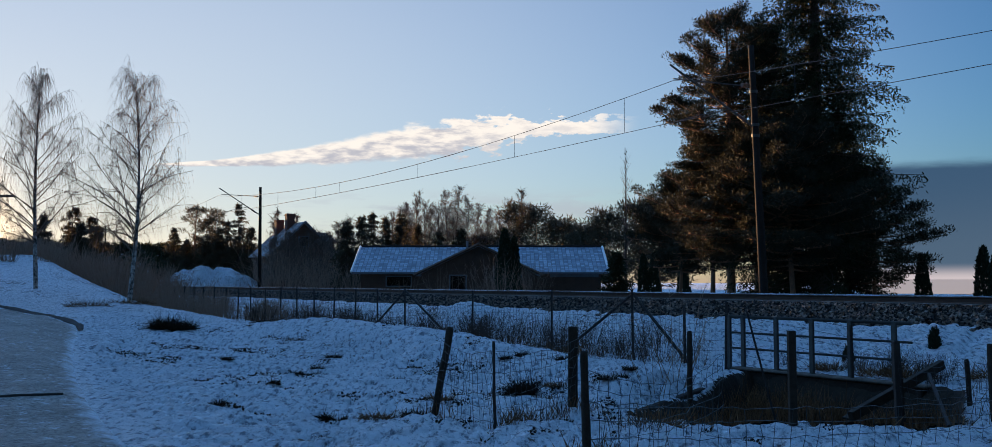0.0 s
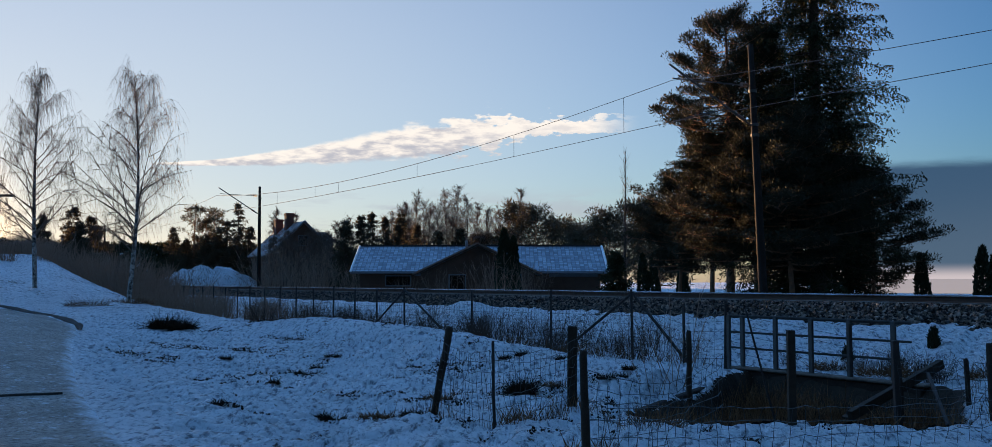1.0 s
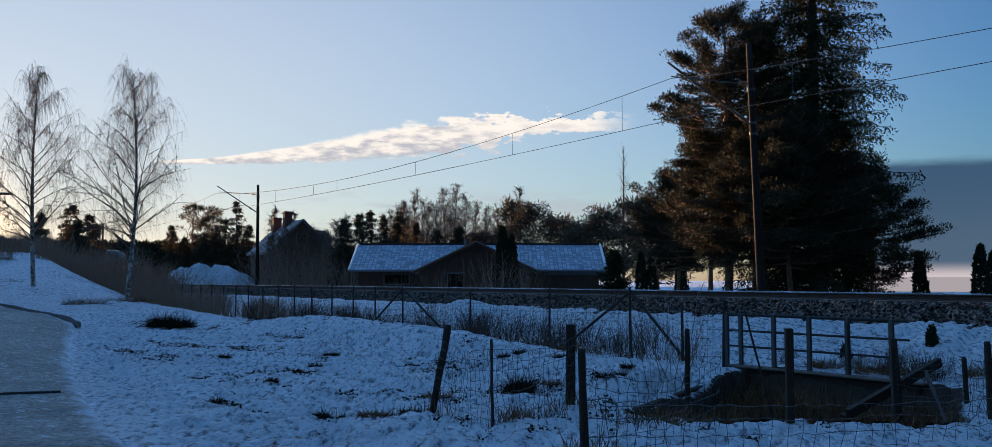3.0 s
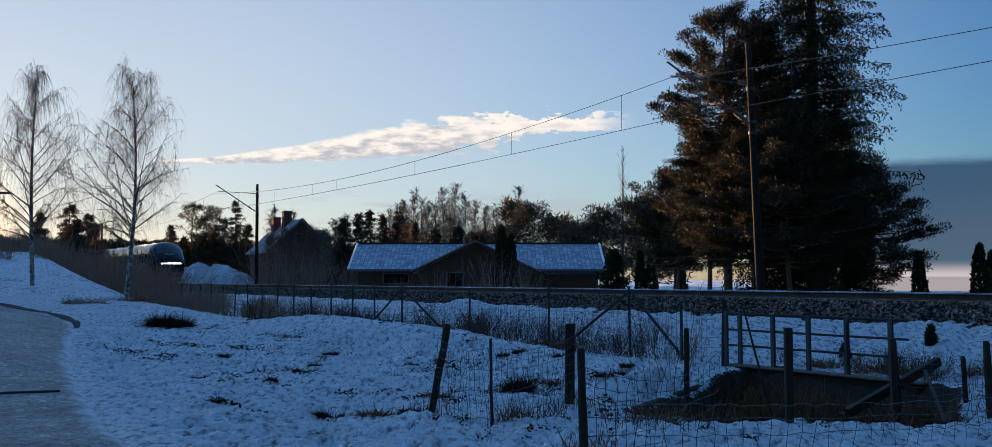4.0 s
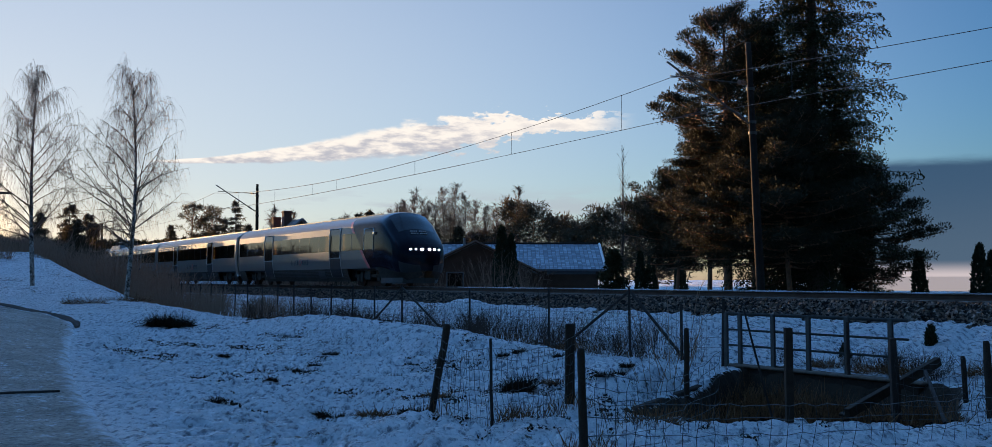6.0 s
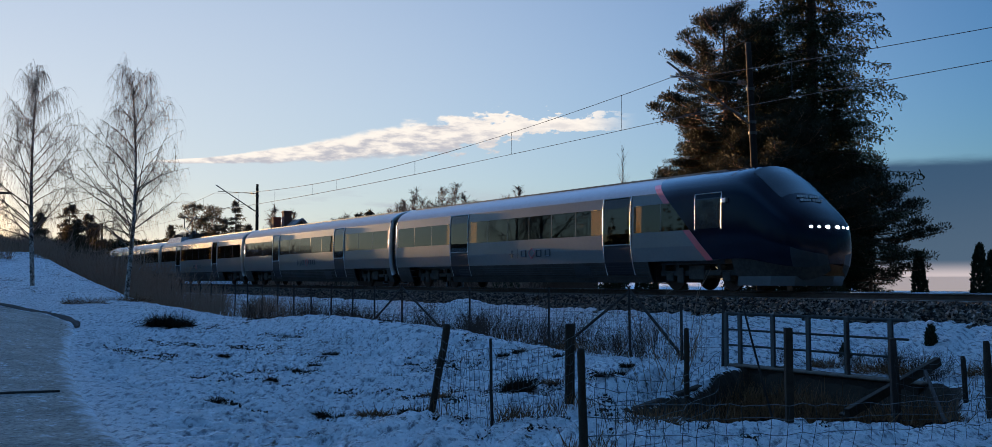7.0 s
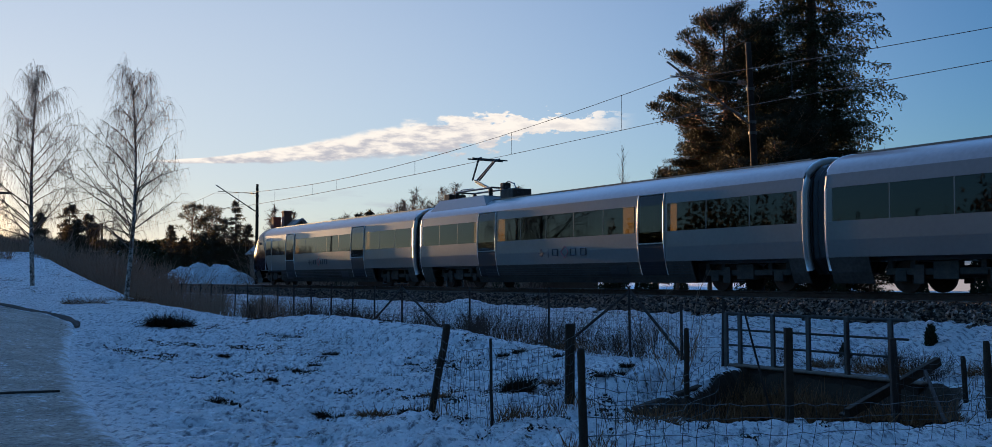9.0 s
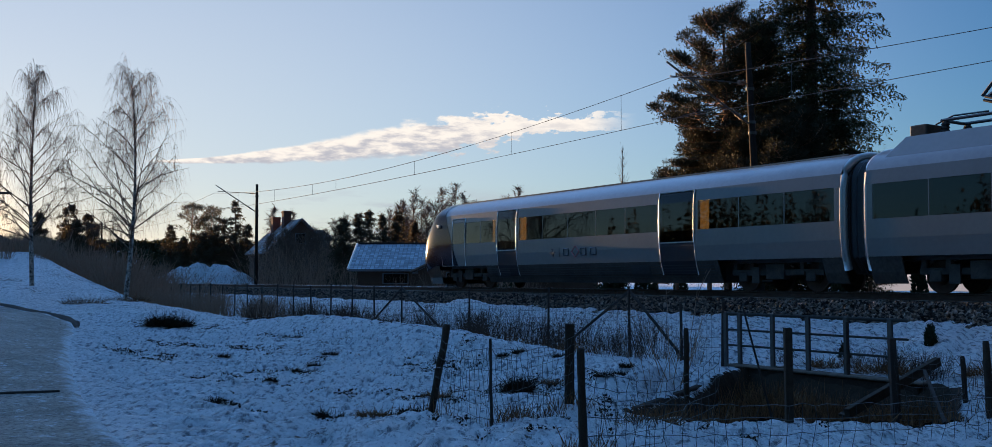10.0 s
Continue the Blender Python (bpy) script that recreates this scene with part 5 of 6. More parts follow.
def bungalow():
    gz = ground_z(36, 62) - 0.3
    h = thing("bungalow", "low brown bungalow with frost-covered tiled roof", "house")
    part("wall", boxes((-10.0, 7.4, 70.6, 78.4, gz, 1.3)), M_BROWN, h, "dark brown clad walls")
    bm = bmesh.new()
    fr = [(-5.3, gz), (2.5, gz), (2.5, 1.1), (-1.4, 2.86), (-5.3, 1.1)]
    a, b = [bm.verts.new((x, 66.6, z)) for x, z in fr], [bm.verts.new((x, 71.0, z)) for x, z in fr]
    bm.faces.new(a), bm.faces.new(b)
    for i in range(5):
        bm.faces.new((a[i], a[(i + 1) % 5], b[(i + 1) % 5], b[i]))
    part("gable_wall", bm, M_BROWN, h, "brown projecting gable")
    for k in range(20):
        x = -5.2 + 0.4 * k
        if x < 2.4:
            zt = 2.8 - abs(x + 1.4) * 0.45
            part("cladding_batten", boxes((x, x + 0.05, 66.56, 66.6, gz, zt)), M_BROWN, h)
    for xx in (-10.0, 7.4):
        bm = bmesh.new()
        pr = [(70.6, 1.3), (78.4, 1.3), (74.5, 3.0)]
        a, b = [bm.verts.new((xx, y, z)) for y, z in pr], [bm.verts.new((xx * 0.985, y, z)) for y, z in pr]
        bm.faces.new(a), bm.faces.new(b)
        for i in range(3):
            bm.faces.new((a[i], a[(i + 1) % 3], b[(i + 1) % 3], b[i]))
        part("gable_wall", bm, M_BROWN, h)
    e, rg = 1.12, 3.10
    roof_slab("roof", [(-10.55, 69.9, e), (7.85, 69.9, e), (7.85, 74.5, rg), (-10.55, 74.5, rg)], M_TILE, h, "frosted grey roof tiles")
    roof_slab("roof", [(7.85, 79.1, e), (-10.55, 79.1, e), (-10.55, 74.5, rg), (7.85, 74.5, rg)], M_TILE, h)
    roof_slab("porch_roof", [(-5.75, 74.3, 0.92), (-5.75, 66.0, 0.92), (-1.4, 66.0, 3.0), (-1.4, 74.3, 3.0)], M_TILE, h)
    roof_slab("porch_roof", [(2.95, 66.0, 0.92), (2.95, 74.3, 0.92), (-1.4, 74.3, 3.0), (-1.4, 66.0, 3.0)], M_TILE, h)
    for p, q in (((-5.8, 65.97, 0.85), (-1.4, 65.97, 2.95)), ((3.0, 65.97, 0.85), (-1.4, 65.97, 2.95))):
        part("bargeboard", tubes([[(p, 0.10), (q, 0.10)]], 4), M_BROWN, h)
    for xx in (-10.6, 7.9):
        part("verge", tubes([[((xx, 69.85, e), 0.09), ((xx, 74.5, rg + 0.02), 0.09)]], 4), M_PALE, h, "pale verge board")
    part("gutter", tubes([[((-10.6, 69.85, e - 0.1), 0.07), ((-5.9, 69.85, e - 0.1), 0.07)]], 6), M_TRIM, h)
    part("gutter", tubes([[((3.1, 69.85, e - 0.1), 0.07), ((7.9, 69.85, e - 0.1), 0.07)]], 6), M_TRIM, h)
    part("ridge_cap", tubes([[((-10.5, 74.5, rg + 0.03), 0.09), ((7.8, 74.5, rg + 0.03), 0.09)]], 6), M_RUST, h)
    part("vent_pipe", tubes([[((-2.4, 73.6, 2.9), 0.09), ((-2.4, 73.6, 3.5), 0.09)]], 8), M_TRIM, h)
    window_of(h, -8.2, -6.3, 70.6, 0.05, 0.85)
    window_of(h, -3.4, -2.2, 66.6, -0.2, 0.9)
    window_of(h, 0.2, 1.6, 66.6, -0.2, 0.9)
    part("garage_door", boxes((3.9, 7.0, 70.5, 70.6, gz, 0.75)), M_BROWN, h)
    part("lintel", boxes((3.7, 7.2, 70.4, 70.6, 0.75, 0.95)), M_TRIM, h)


bungalow()


def far_house():
    gz = -1.2
    h = thing("gabled_house", "old two-storey house with chimneys and patchy frosted roof", "house", m=pose(-23.8, 112.5, gz, 0, 0, 30))
    W, L, e, r = 3.6, 3.7, 5.0, 8.4
    bm = bmesh.new()
    pr = [(-W, 0), (W, 0), (W, e), (0, r - 0.1), (-W, e)]
    a, b = [bm.verts.new((x, -L, z)) for x, z in pr], [bm.verts.new((x, L, z)) for x, z in pr]
    bm.faces.new(a), bm.faces.new(b)
    for i in range(5):
        bm.faces.new((a[i], a[(i + 1) % 5], b[(i + 1) % 5], b[i]))
    part("wall", bm, M_BROWN, h)
    o = 0.5
    dz = o * (r - e) / W
    roof_slab("roof", [(-W - o, L + o, e - dz), (-W - o, -L - o, e - dz), (0, -L - o, r), (0, L + o, r)], M_OLDROOF, h)
    roof_slab("roof", [(W + o, -L - o, e - dz), (W + o, L + o, e - dz), (0, L + o, r), (0, -L - o, r)], M_OLDROOF, h)
    for x, y, t in ((-0.5, -0.2, 9.5), (-1.0, 2.2, 8.9)):
        ch = part("chimney", boxes((x - 0.45, x + 0.45, y - 0.4, y + 0.4, 6.5, t), (x - 0.52, x + 0.52, y - 0.47, y + 0.47, t - 0.25, t - 0.1), bevel=0.02), M_BRICK, h, "brick chimney")
    for sx in (-1, 1):
        part("bargeboard", tubes([[((sx * (W + o), -L - o - 0.03, e - dz), 0.1), ((0, -L - o - 0.03, r), 0.1)]], 4), M_TRIM, h)
    window_of(h, -0.6, 0.6, -L, 5.6, 6.8)
    window_of(h, -2.4, -1.2, -L, 2.6, 4.0)
    window_of(h, 1.2, 2.4, -L, 2.6, 4.0)
    dm = part("dormer", boxes((1.6, 3.6, -3.6, -1.6, 5.0, 6.4)), M_BROWN, h)
    roof_slab("dormer_roof", [(1.2, -4.0, 6.2), (4.0, -4.0, 6.2), (3.0, -2.6, 7.3), (1.2, -2.6, 7.3)], M_OLDROOF, h)


far_house()

# ---- plants ----
def tris(bases, tips, widths, rng):
    """Slender blades from bases to tips, as plain arrays."""
    b, t = np.asarray(bases), np.asarray(tips)
    d = t - b
    s = np.cross(d, rng.normal(size=d.shape))
    s /= np.linalg.norm(s, axis=1, keepdims=True) + 1e-9
    w = np.asarray(widths).reshape(-1, 1)
    mid = b + d * 0.45
    v = np.stack([b, mid + s * w, t, mid - s * w], 1).reshape(-1, 3)
    k = len(b)
    f = np.arange(4 * k).reshape(k, 4)
    return v, f


def np_mesh(name, v, f):
    me = bpy.data.meshes.new(name)
    me.vertices.add(len(v))
    me.vertices.foreach_set("co", np.asarray(v, np.float32).ravel())
    me.loops.add(f.size)
    me.loops.foreach_set("vertex_index", f.ravel().astype(np.int32))
    me.polygons.add(len(f))
    me.polygons.foreach_set("loop_start", np.arange(0, f.size, f.shape[1], dtype=np.int32))
    me.update(calc_edges=True)
    return me


def spruce_mesh(h, r, seed, sprays=7, size=0.42, low=0.08, gap=0.02, blades=9):
    rng = np.random.default_rng(seed)
    B, T, Wd, limbs = [], [], [], []
    z = low * h
    while z < h * 0.985:
        f = 1 - z / h
        for k in range(rng.integers(4, 7)):
            a = rng.random() * 6.283
            L = (r * f ** 0.8 * (0.42 + 0.72 * rng.random())) + 0.12
            drop = 0.10 + 0.28 * f
            out = np.array([math.cos(a), math.sin(a), 0])
            pts = []
            for i in range(6):
                t = i / 5
                pts.append(np.array([0, 0, z]) + out * L * t + np.array([0, 0, L * (0.18 * t - drop * 2.0 * t * t + 0.55 * drop * t ** 3.5)]))
            limbs.append([(p, 0.035 * min(1.0, h / 8) * (1 - 0.8 * i / 5) * (0.5 + f)) for i, p in enumerate(pts)])
            cnt = max(4, int(sprays * L / 1.1))
            for j in range(cnt):
                t = 0.12 + 0.88 * (j + rng.random()) / cnt
                x = t * 5
                i0 = min(4, int(x))
                p = pts[i0] + (pts[i0 + 1] - pts[i0]) * (x - i0)
                for q in range(blades):
                    sd = rng.normal(size=3) * 0.55
                    dv = out * 0.35 + sd + np.array([0, 0, -1.25 * rng.random()])
                    dv *= size * (0.5 + 0.8 * rng.random()) / (np.linalg.norm(dv) + 1e-6)
                    B.append(p + rng.normal(size=3) * 0.05), T.append(p + dv), Wd.append(size * 0.085)
        z += h * gap * (0.7 + 0.6 * rng.random()) + 0.05
    return tris(B, T, Wd, rng), limbs


def put_tree(name, label, category, group, pos, trunk, crown, mt, mc, rz=0, sc=1.0):
    t = thing(name, label, category, group, m=pose(*pos, 0, 0, rz))
    t.scale = (sc, sc, sc)
    part("trunk", trunk, mt, t, smooth=True)
    part("crown", crown, mc, t)
    return t


def spot(x, y, dz=-0.1):
    return (x, y, ground_z(x * NX + y * NY, x * DX + y * DY) + dz)


def spruce(pos, h, r, seed, sprays=7, size=0.42, low=0.08, label="dark green spruce with drooping branches", gap=0.02, blades=9, mc=None):
    (v, f), limbs = spruce_mesh(h, r, seed, sprays, size, low, gap, blades)
    tr = tubes([[((0, 0, -0.3), h * 0.017), ((0, 0, h * 0.3), h * 0.0135), ((0, 0, h * 0.7), h * 0.007), ((0, 0, h), 0.015)]] + limbs, 5)
    return put_tree("spruce", label, "tree", "spruces", pos, mesh_of("trunk", *tr), np_mesh("crown", v, f), M_BARK, mc or M_NEEDLE)


def pine_mesh(h, r, seed, clumps=80, needles=90, bare=0.35, size=0.34, puff=0.75):
    rng = np.random.default_rng(seed)
    B, T, Wd = [], [], []
    bend = rng.normal(size=2) * 0.03 * h
    axis = lambda z: np.array([bend[0] * math.sin(z / h * 3), bend[1] * math.sin(z / h * 2.5), z])
    lines = [[(axis(h * i / 8) - np.array([0, 0, 0.3 * (i == 0)]), h * 0.016 * (1 - 0.85 * i / 8) + 0.01) for i in range(9)]]
    for c in range(clumps):
        f = rng.random() ** 0.8
        z0 = h * (bare + (0.97 - bare) * f)
        env = r * (1.05 - 0.75 * max(0, f - 0.35) / 0.65) * (0.75 + 0.25 * min(1, f / 0.2))
        a = rng.random() * 6.283
        L = env * (0.25 + 0.75 * rng.random() ** 0.6)
        o = np.array([math.cos(a), math.sin(a), 0])
        p0 = axis(z0 - 0.15 * L)
        tip = axis(z0) + o * L + np.array([0, 0, (0.15 + 0.3 * f) * L * rng.random()])
        mid = (p0 + tip) / 2 + np.array([0, 0, -0.12 * L])
        lines.append([(p0, 0.05 * (1.2 - f)), (mid, 0.035 * (1.2 - f)), (tip, 0.012)])
        s = puff * (0.6 + 0.7 * rng.random())
        k = needles
        ball = rng.normal(size=(k, 3))
        ball *= (rng.random((k, 1)) ** 0.45) / np.linalg.norm(ball, axis=1, keepdims=True)
        cen = tip + ball * np.array([s, s, s * 0.5]) * 0.85
        dv = rng.normal(size=(k, 3)) + np.array([0, 0, 0.5]) + o * 0.4
        dv *= (size * (0.6 + 0.7 * rng.random((k, 1)))) / np.linalg.norm(dv, axis=1, keepdims=True)
        B += list(cen), ; T += list(cen + dv), ; Wd += [size * 0.085] * k
    B, T = np.concatenate([np.atleast_2d(x) for x in B]), np.concatenate([np.atleast_2d(x) for x in T])
    return tris(B, T, Wd, rng), lines


def pine(pos, h, r, seed, label="distant Scots pine with a dense dark crown", **kw):
    (v, f), lines = pine_mesh(h, r, seed, **kw)
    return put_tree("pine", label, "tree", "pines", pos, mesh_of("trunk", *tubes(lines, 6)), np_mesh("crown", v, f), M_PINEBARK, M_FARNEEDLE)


def tall_pine(pos, h, r, seed, label="tall Scots pine with layered dark clumps of needles", limbs=62, bare=0.4, top=0.55):
    """A near pine: crooked limbs that carry flat plates of short needle tufts, with sky between them."""
    rng = np.random.default_rng(seed)
    bend = rng.normal(size=2) * 0.02 * h
    axis = lambda z: np.array([bend[0] * math.sin(z / h * 3), bend[1] * math.sin(z / h * 2.5), z])
    lines = [[(axis(h * i / 8) - np.array([0, 0, 0.3 * (i == 0)]), h * 0.015 * (1 - 0.85 * i / 8) + 0.01) for i in range(9)]]
    cens, outs, sizes = [], [], []
    for c in range(limbs):
        f = (c + rng.random()) / limbs
        z0 = h * (bare + (0.98 - bare) * f)
        env = r * (0.72 + 0.55 * math.sin(min(1.0, f * 1.5) * 2.4)) * (1 - (1 - top * 0.45) * max(0.0, f - 0.45) / 0.55)
        L = env * (0.45 + 0.65 * rng.random())
        a = c * 2.399 + rng.normal() * 0.5
        o, sd = np.array([math.cos(a), math.sin(a), 0]), np.array([-math.sin(a), math.cos(a), 0])
        rise = (0.05 + 0.5 * f) * (0.6 + 0.8 * rng.random())
        limb = [axis(z0) + o * L * u + np.array([0, 0, L * (rise * u * u - 0.12 * u)]) + sd * 0.07 * L * math.sin(u * 4 + c) for u in (0, 0.25, 0.5, 0.75, 1.0)]
        lines.append([(p, 0.055 * (1.15 - f) * (1 - 0.75 * i / 4) + 0.008) for i, p in enumerate(limb)])
        for j in range(int(4 + 6.5 * L)):
            u = 0.30 + 0.72 * rng.random() ** 0.7
            i0 = min(3, int(u * 4))
            p = limb[i0] + (limb[i0 + 1] - limb[i0]) * (u * 4 - i0)
            q = p + sd * rng.normal() * 0.26 * L * (1.15 - u) + np.array([0, 0, 0.08 + 0.16 * rng.random()]) + o * rng.normal() * 0.1
            lines.append([(p, 0.014), (q, 0.006)])
            cens.append(q), outs.append(o), sizes.append(0.24 + 0.20 * rng.random())
    cens, outs, sizes = np.array(cens), np.array(outs), np.array(sizes)
    k = 46
    ball = rng.normal(size=(len(cens), k, 3))
    ball *= rng.random((len(cens), k, 1)) ** 0.4 / np.linalg.norm(ball, axis=2, keepdims=True)
    b = cens[:, None] + ball * sizes[:, None, None] * np.array([1.1, 1.1, 0.55])
    d = ball * 0.8 + rng.normal(size=ball.shape) * 0.5 + np.array([0, 0, 0.55])
    d *= (0.12 + 0.09 * rng.random((len(cens), k, 1))) / np.linalg.norm(d, axis=2, keepdims=True)
    b, d = b.reshape(-1, 3), d.reshape(-1, 3)
    v, f = tris(b, b + d, np.full(len(b), 0.021), rng)
    return put_tree("pine", label, "tree", "pines", pos, mesh_of("trunk", *tubes(lines, 6)), np_mesh("crown", v, f), M_PINEBARK, M_PINE)


def tall_spruce(pos, h, r, seed, low=0.08, label="tall dark spruce with long drooping branches", whorl=0.31):
    """A near spruce: whorls of long limbs, each with side shoots that hang and carry short needles."""
    rng = np.random.default_rng(seed)
    lines = [[((0, 0, -0.3), h * 0.017), ((0, 0, h * 0.3), h * 0.0135), ((0, 0, h * 0.7), h * 0.007), ((0, 0, h), 0.015)]]
    B, T = [], []
    z = low * h
    while z < h * 0.985:
        f = 1 - z / h
        for k in range(rng.integers(4, 7)):
            a = rng.random() * 6.283
            L = r * f ** 0.75 * (0.34 + 0.74 * rng.random() ** 0.8) + 0.15
            sag = 0.16 + 0.30 * f + 0.12 * rng.random()
            o, sd = np.array([math.cos(a), math.sin(a), 0]), np.array([-math.sin(a), math.cos(a), 0])
            zz = z + rng.normal() * 0.1
            bow = lambda u: np.array([0, 0, zz]) + o * L * u + sd * 0.06 * L * math.sin(3 * u + k) + np.array([0, 0, L * (0.22 * u - sag * 1.9 * u * u + sag * 1.15 * u ** 3)])
            lines.append([(bow(u), 0.04 * (1 - 0.85 * u) * (0.4 + f)) for u in (0, 0.25, 0.5, 0.75, 1.0)])
            cnt = max(5, int(L / 0.115))
            for j in range(cnt):
                u = 0.14 + 0.86 * (j + rng.random()) / cnt
                p = bow(u)
                way = sd * (1 if j % 2 else -1)
                l = (0.22 + 0.20 * L * (1.12 - u)) * (0.6 + 0.7 * rng.random())
                hang = 0.5 + 1.3 * rng.random()
                e = way * 0.75 + o * 0.5
                m = 9
                w = (np.arange(m) + rng.random(m)) / m
                pts = p + np.outer(w * l, e) + np.outer(-hang * l * w ** 1.6, (0, 0, 1))
                dv = rng.normal(size=(m, 3)) * 0.6 + e * 0.5 + np.array([0, 0, -0.55])
                dv *= (0.11 + 0.12 * rng.random((m, 1))) / np.linalg.norm(dv, axis=1, keepdims=True)
                B.append(pts), T.append(pts + dv)
        z += whorl * (0.45 + 0.55 * f) * (0.6 + 0.8 * rng.random())
    B, T = np.concatenate(B), np.concatenate(T)
    v, fc = tris(B, T, np.full(len(B), 0.032), rng)
    return put_tree("spruce", label, "tree", "spruces", pos, mesh_of("trunk", *tubes(lines, 5)), np_mesh("crown", v, fc), M_BARK, M_NEEDLE)


def bare_lines(h, r, seed, limbs=40, droop=1.0, thick=1.0, start=0.22, rise=1.0, twig=1.0, fine_n=9, side=4):
    """A bare tree: straight rising limbs, side branches, thin twigs that hang by droop."""
    rng = np.random.default_rng(seed)
    sway = rng.normal(size=2) * 0.012 * h
    ax = lambda z: np.array([sway[0] * math.sin(z / h * 4), sway[1] * math.sin(z / h * 3), z])
    trunk = [[(ax(h * i / 10) - np.array([0, 0, 0.3 * (i == 0)]), (h * 0.0098 * (1 - i / 10) ** 0.9 + 0.008)) for i in range(11)]]
    fine = []

    def branch(p, d, L, r0, bend):
        pts = [p]
        for i in range(4):
            d = d + rng.normal(size=3) * 0.10 + np.array([0, 0, bend])
            d = d / np.linalg.norm(d)
            pts.append(pts[-1] + d * L / 4)
        fine.append([(q, r0 * (1 - 0.8 * i / 4)) for i, q in enumerate(pts)])
        return pts

    def twigs(pts, n):
        for k in range(n):
            t = 0.15 + 0.85 * rng.random()
            i0 = min(3, int(t * 4))
            p = pts[i0] + (pts[i0 + 1] - pts[i0]) * (t * 4 - i0)
            d = (pts[i0 + 1] - pts[i0]) / (np.linalg.norm(pts[i0 + 1] - pts[i0]) + 1e-6) * 0.6 + rng.normal(size=3) * 0.45
            l = (0.25 + 0.9 * rng.random()) * (0.35 + 0.05 * h)
            fine.append([(p + d * l * 0.6 * u + np.array([0, 0, l * (0.15 * u - droop * u * u)]), 0.0065 * thick * twig * (1.15 - 0.7 * u)) for u in (0, 0.35, 0.7, 1.0)])

    for c in range(limbs):
        f = ((c + rng.random()) / limbs) ** 1.15
        z0 = h * (start + (0.97 - start) * f)
        L = r * (1.12 - 0.92 * f) * (0.45 + 0.75 * rng.random()) * min(1.0, 0.65 + 2.5 * f) * 1.25
        a = rng.random() * 6.283
        up = rise * (0.75 + 0.75 * f) * (0.8 + 0.4 * rng.random())
        d = np.array([math.cos(a), math.sin(a), up])
        d /= np.linalg.norm(d)
        r0 = (0.034 * (1 - f) + 0.010) * thick
        pts = branch(ax(z0), d, L, r0, -0.03 * droop)
        twigs(pts, fine_n)
        for k in range(side):
            t = rng.integers(1, 4)
            e = d + rng.normal(size=3) * 0.55
            e /= np.linalg.norm(e)
            twigs(branch(pts[t], e, L * (0.25 + 0.3 * rng.random()), r0 * 0.45, -0.06 * droop), max(2, fine_n // 2))
    return trunk, fine


def birch(pos, h, r, seed, label, name="birch", group="birches", mt=None, twig_mat=None, **kw):
    trunk, fine = bare_lines(h, r, seed, **kw)
    t = thing(name, label, "tree", group, m=pose(*pos, 0, 0, seed * 37 % 360))
    part("trunk", tubes(trunk, 10), mt or M_BIRCH, t, smooth=True)
    part("crown", tubes(fine, 3, False), twig_mat or M_TWIG, t, "bare drooping twigs")
    return t


def thuja(pos, h, r, seed, name="thuja", label="dark columnar thuja clipped to a point", group="columnar thujas"):
    rng = np.random.default_rng(seed)
    k = max(800, int(2600 * h * r / 2))
    f = rng.random(k) ** 0.85
    a = rng.random(k) * 6.283
    prof = np.minimum(1, (f + 0.04) * 9) * (1 - f) ** 0.55
    rr = r * prof * (0.72 + 0.3 * rng.random(k)) * (1 + 0.12 * np.sin(a * 3 + f * 9))
    b = np.stack([rr * np.cos(a), rr * np.sin(a), f * h * 0.97], 1)
    d = np.stack([np.cos(a) * 0.35, np.sin(a) * 0.35, np.full(k, 1.0)], 1) + rng.normal(size=(k, 3)) * 0.3
    v, fc = tris(b, b + d * min(0.16, 0.2 * h), np.full(k, min(0.045, 0.035 * h)), rng)
    t = thing(name, label, "shrub", group, m=pose(*pos))
    part("trunk", tubes([[((0, 0, -0.2), 0.07), ((0, 0, h * 0.8), 0.02)]] + [[((0, 0, h * q), 0.02), ((math.cos(q * 40) * r * 0.6, math.sin(q * 40) * r * 0.6, h * q + 0.3), 0.008)] for q in (0.1, 0.2, 0.3, 0.4, 0.5, 0.6)], 5), M_BARK, t)
    part("crown", np_mesh("crown", v, fc), M_THUJA, t)
    return t


# two birches by the path
birch(spot(-17.46, 46), 11.0, 4.0, 3, "slender white birch with bare hanging twigs", limbs=54, droop=1.35, start=0.22, fine_n=17, side=5, rise=1.0, twig=0.8)
birch(spot(-24.23, 51), 11.7, 3.7, 8, "slim white birch with bare weeping twigs", limbs=52, droop=1.4, start=0.2, fine_n=17, side=5, rise=1.05, twig=0.8)

# the tall group beside the line
tall_spruce(spot(14.80, 45), 25.0, 5.25, 11)
tall_spruce(spot(17.5, 49), 9.5, 3.6, 12, 0.05, "smaller dark spruce in the tall group")
tall_spruce(spot(15.08, 50), 11.0, 4.0, 15, 0.05, "smaller dark spruce in the tall group")
tall_pine(spot(10.95, 46), 14.4, 3.1, 21, limbs=80, bare=0.42, top=0.9)
tall_pine(spot(13.0, 47), 14.0, 2.9, 22, limbs=76, bare=0.3)
tall_pine(spot(10.6, 48.5), 8.7, 2.9, 23, "broad Scots pine with brownish crown", 64, 0.3, 0.8)
tall_pine(spot(9.97, 54), 7.4, 2.4, 24, "broad Scots pine with brownish crown", 56, 0.28, 0.8)
tall_pine(spot(11.61, 44), 7.8, 2.9, 25, "broad Scots pine with brownish crown", 64, 0.28, 0.9)
tall_pine(spot(13.02, 43), 8.6, 3.2, 26, "broad Scots pine with brownish crown", 70, 0.25, 0.9)
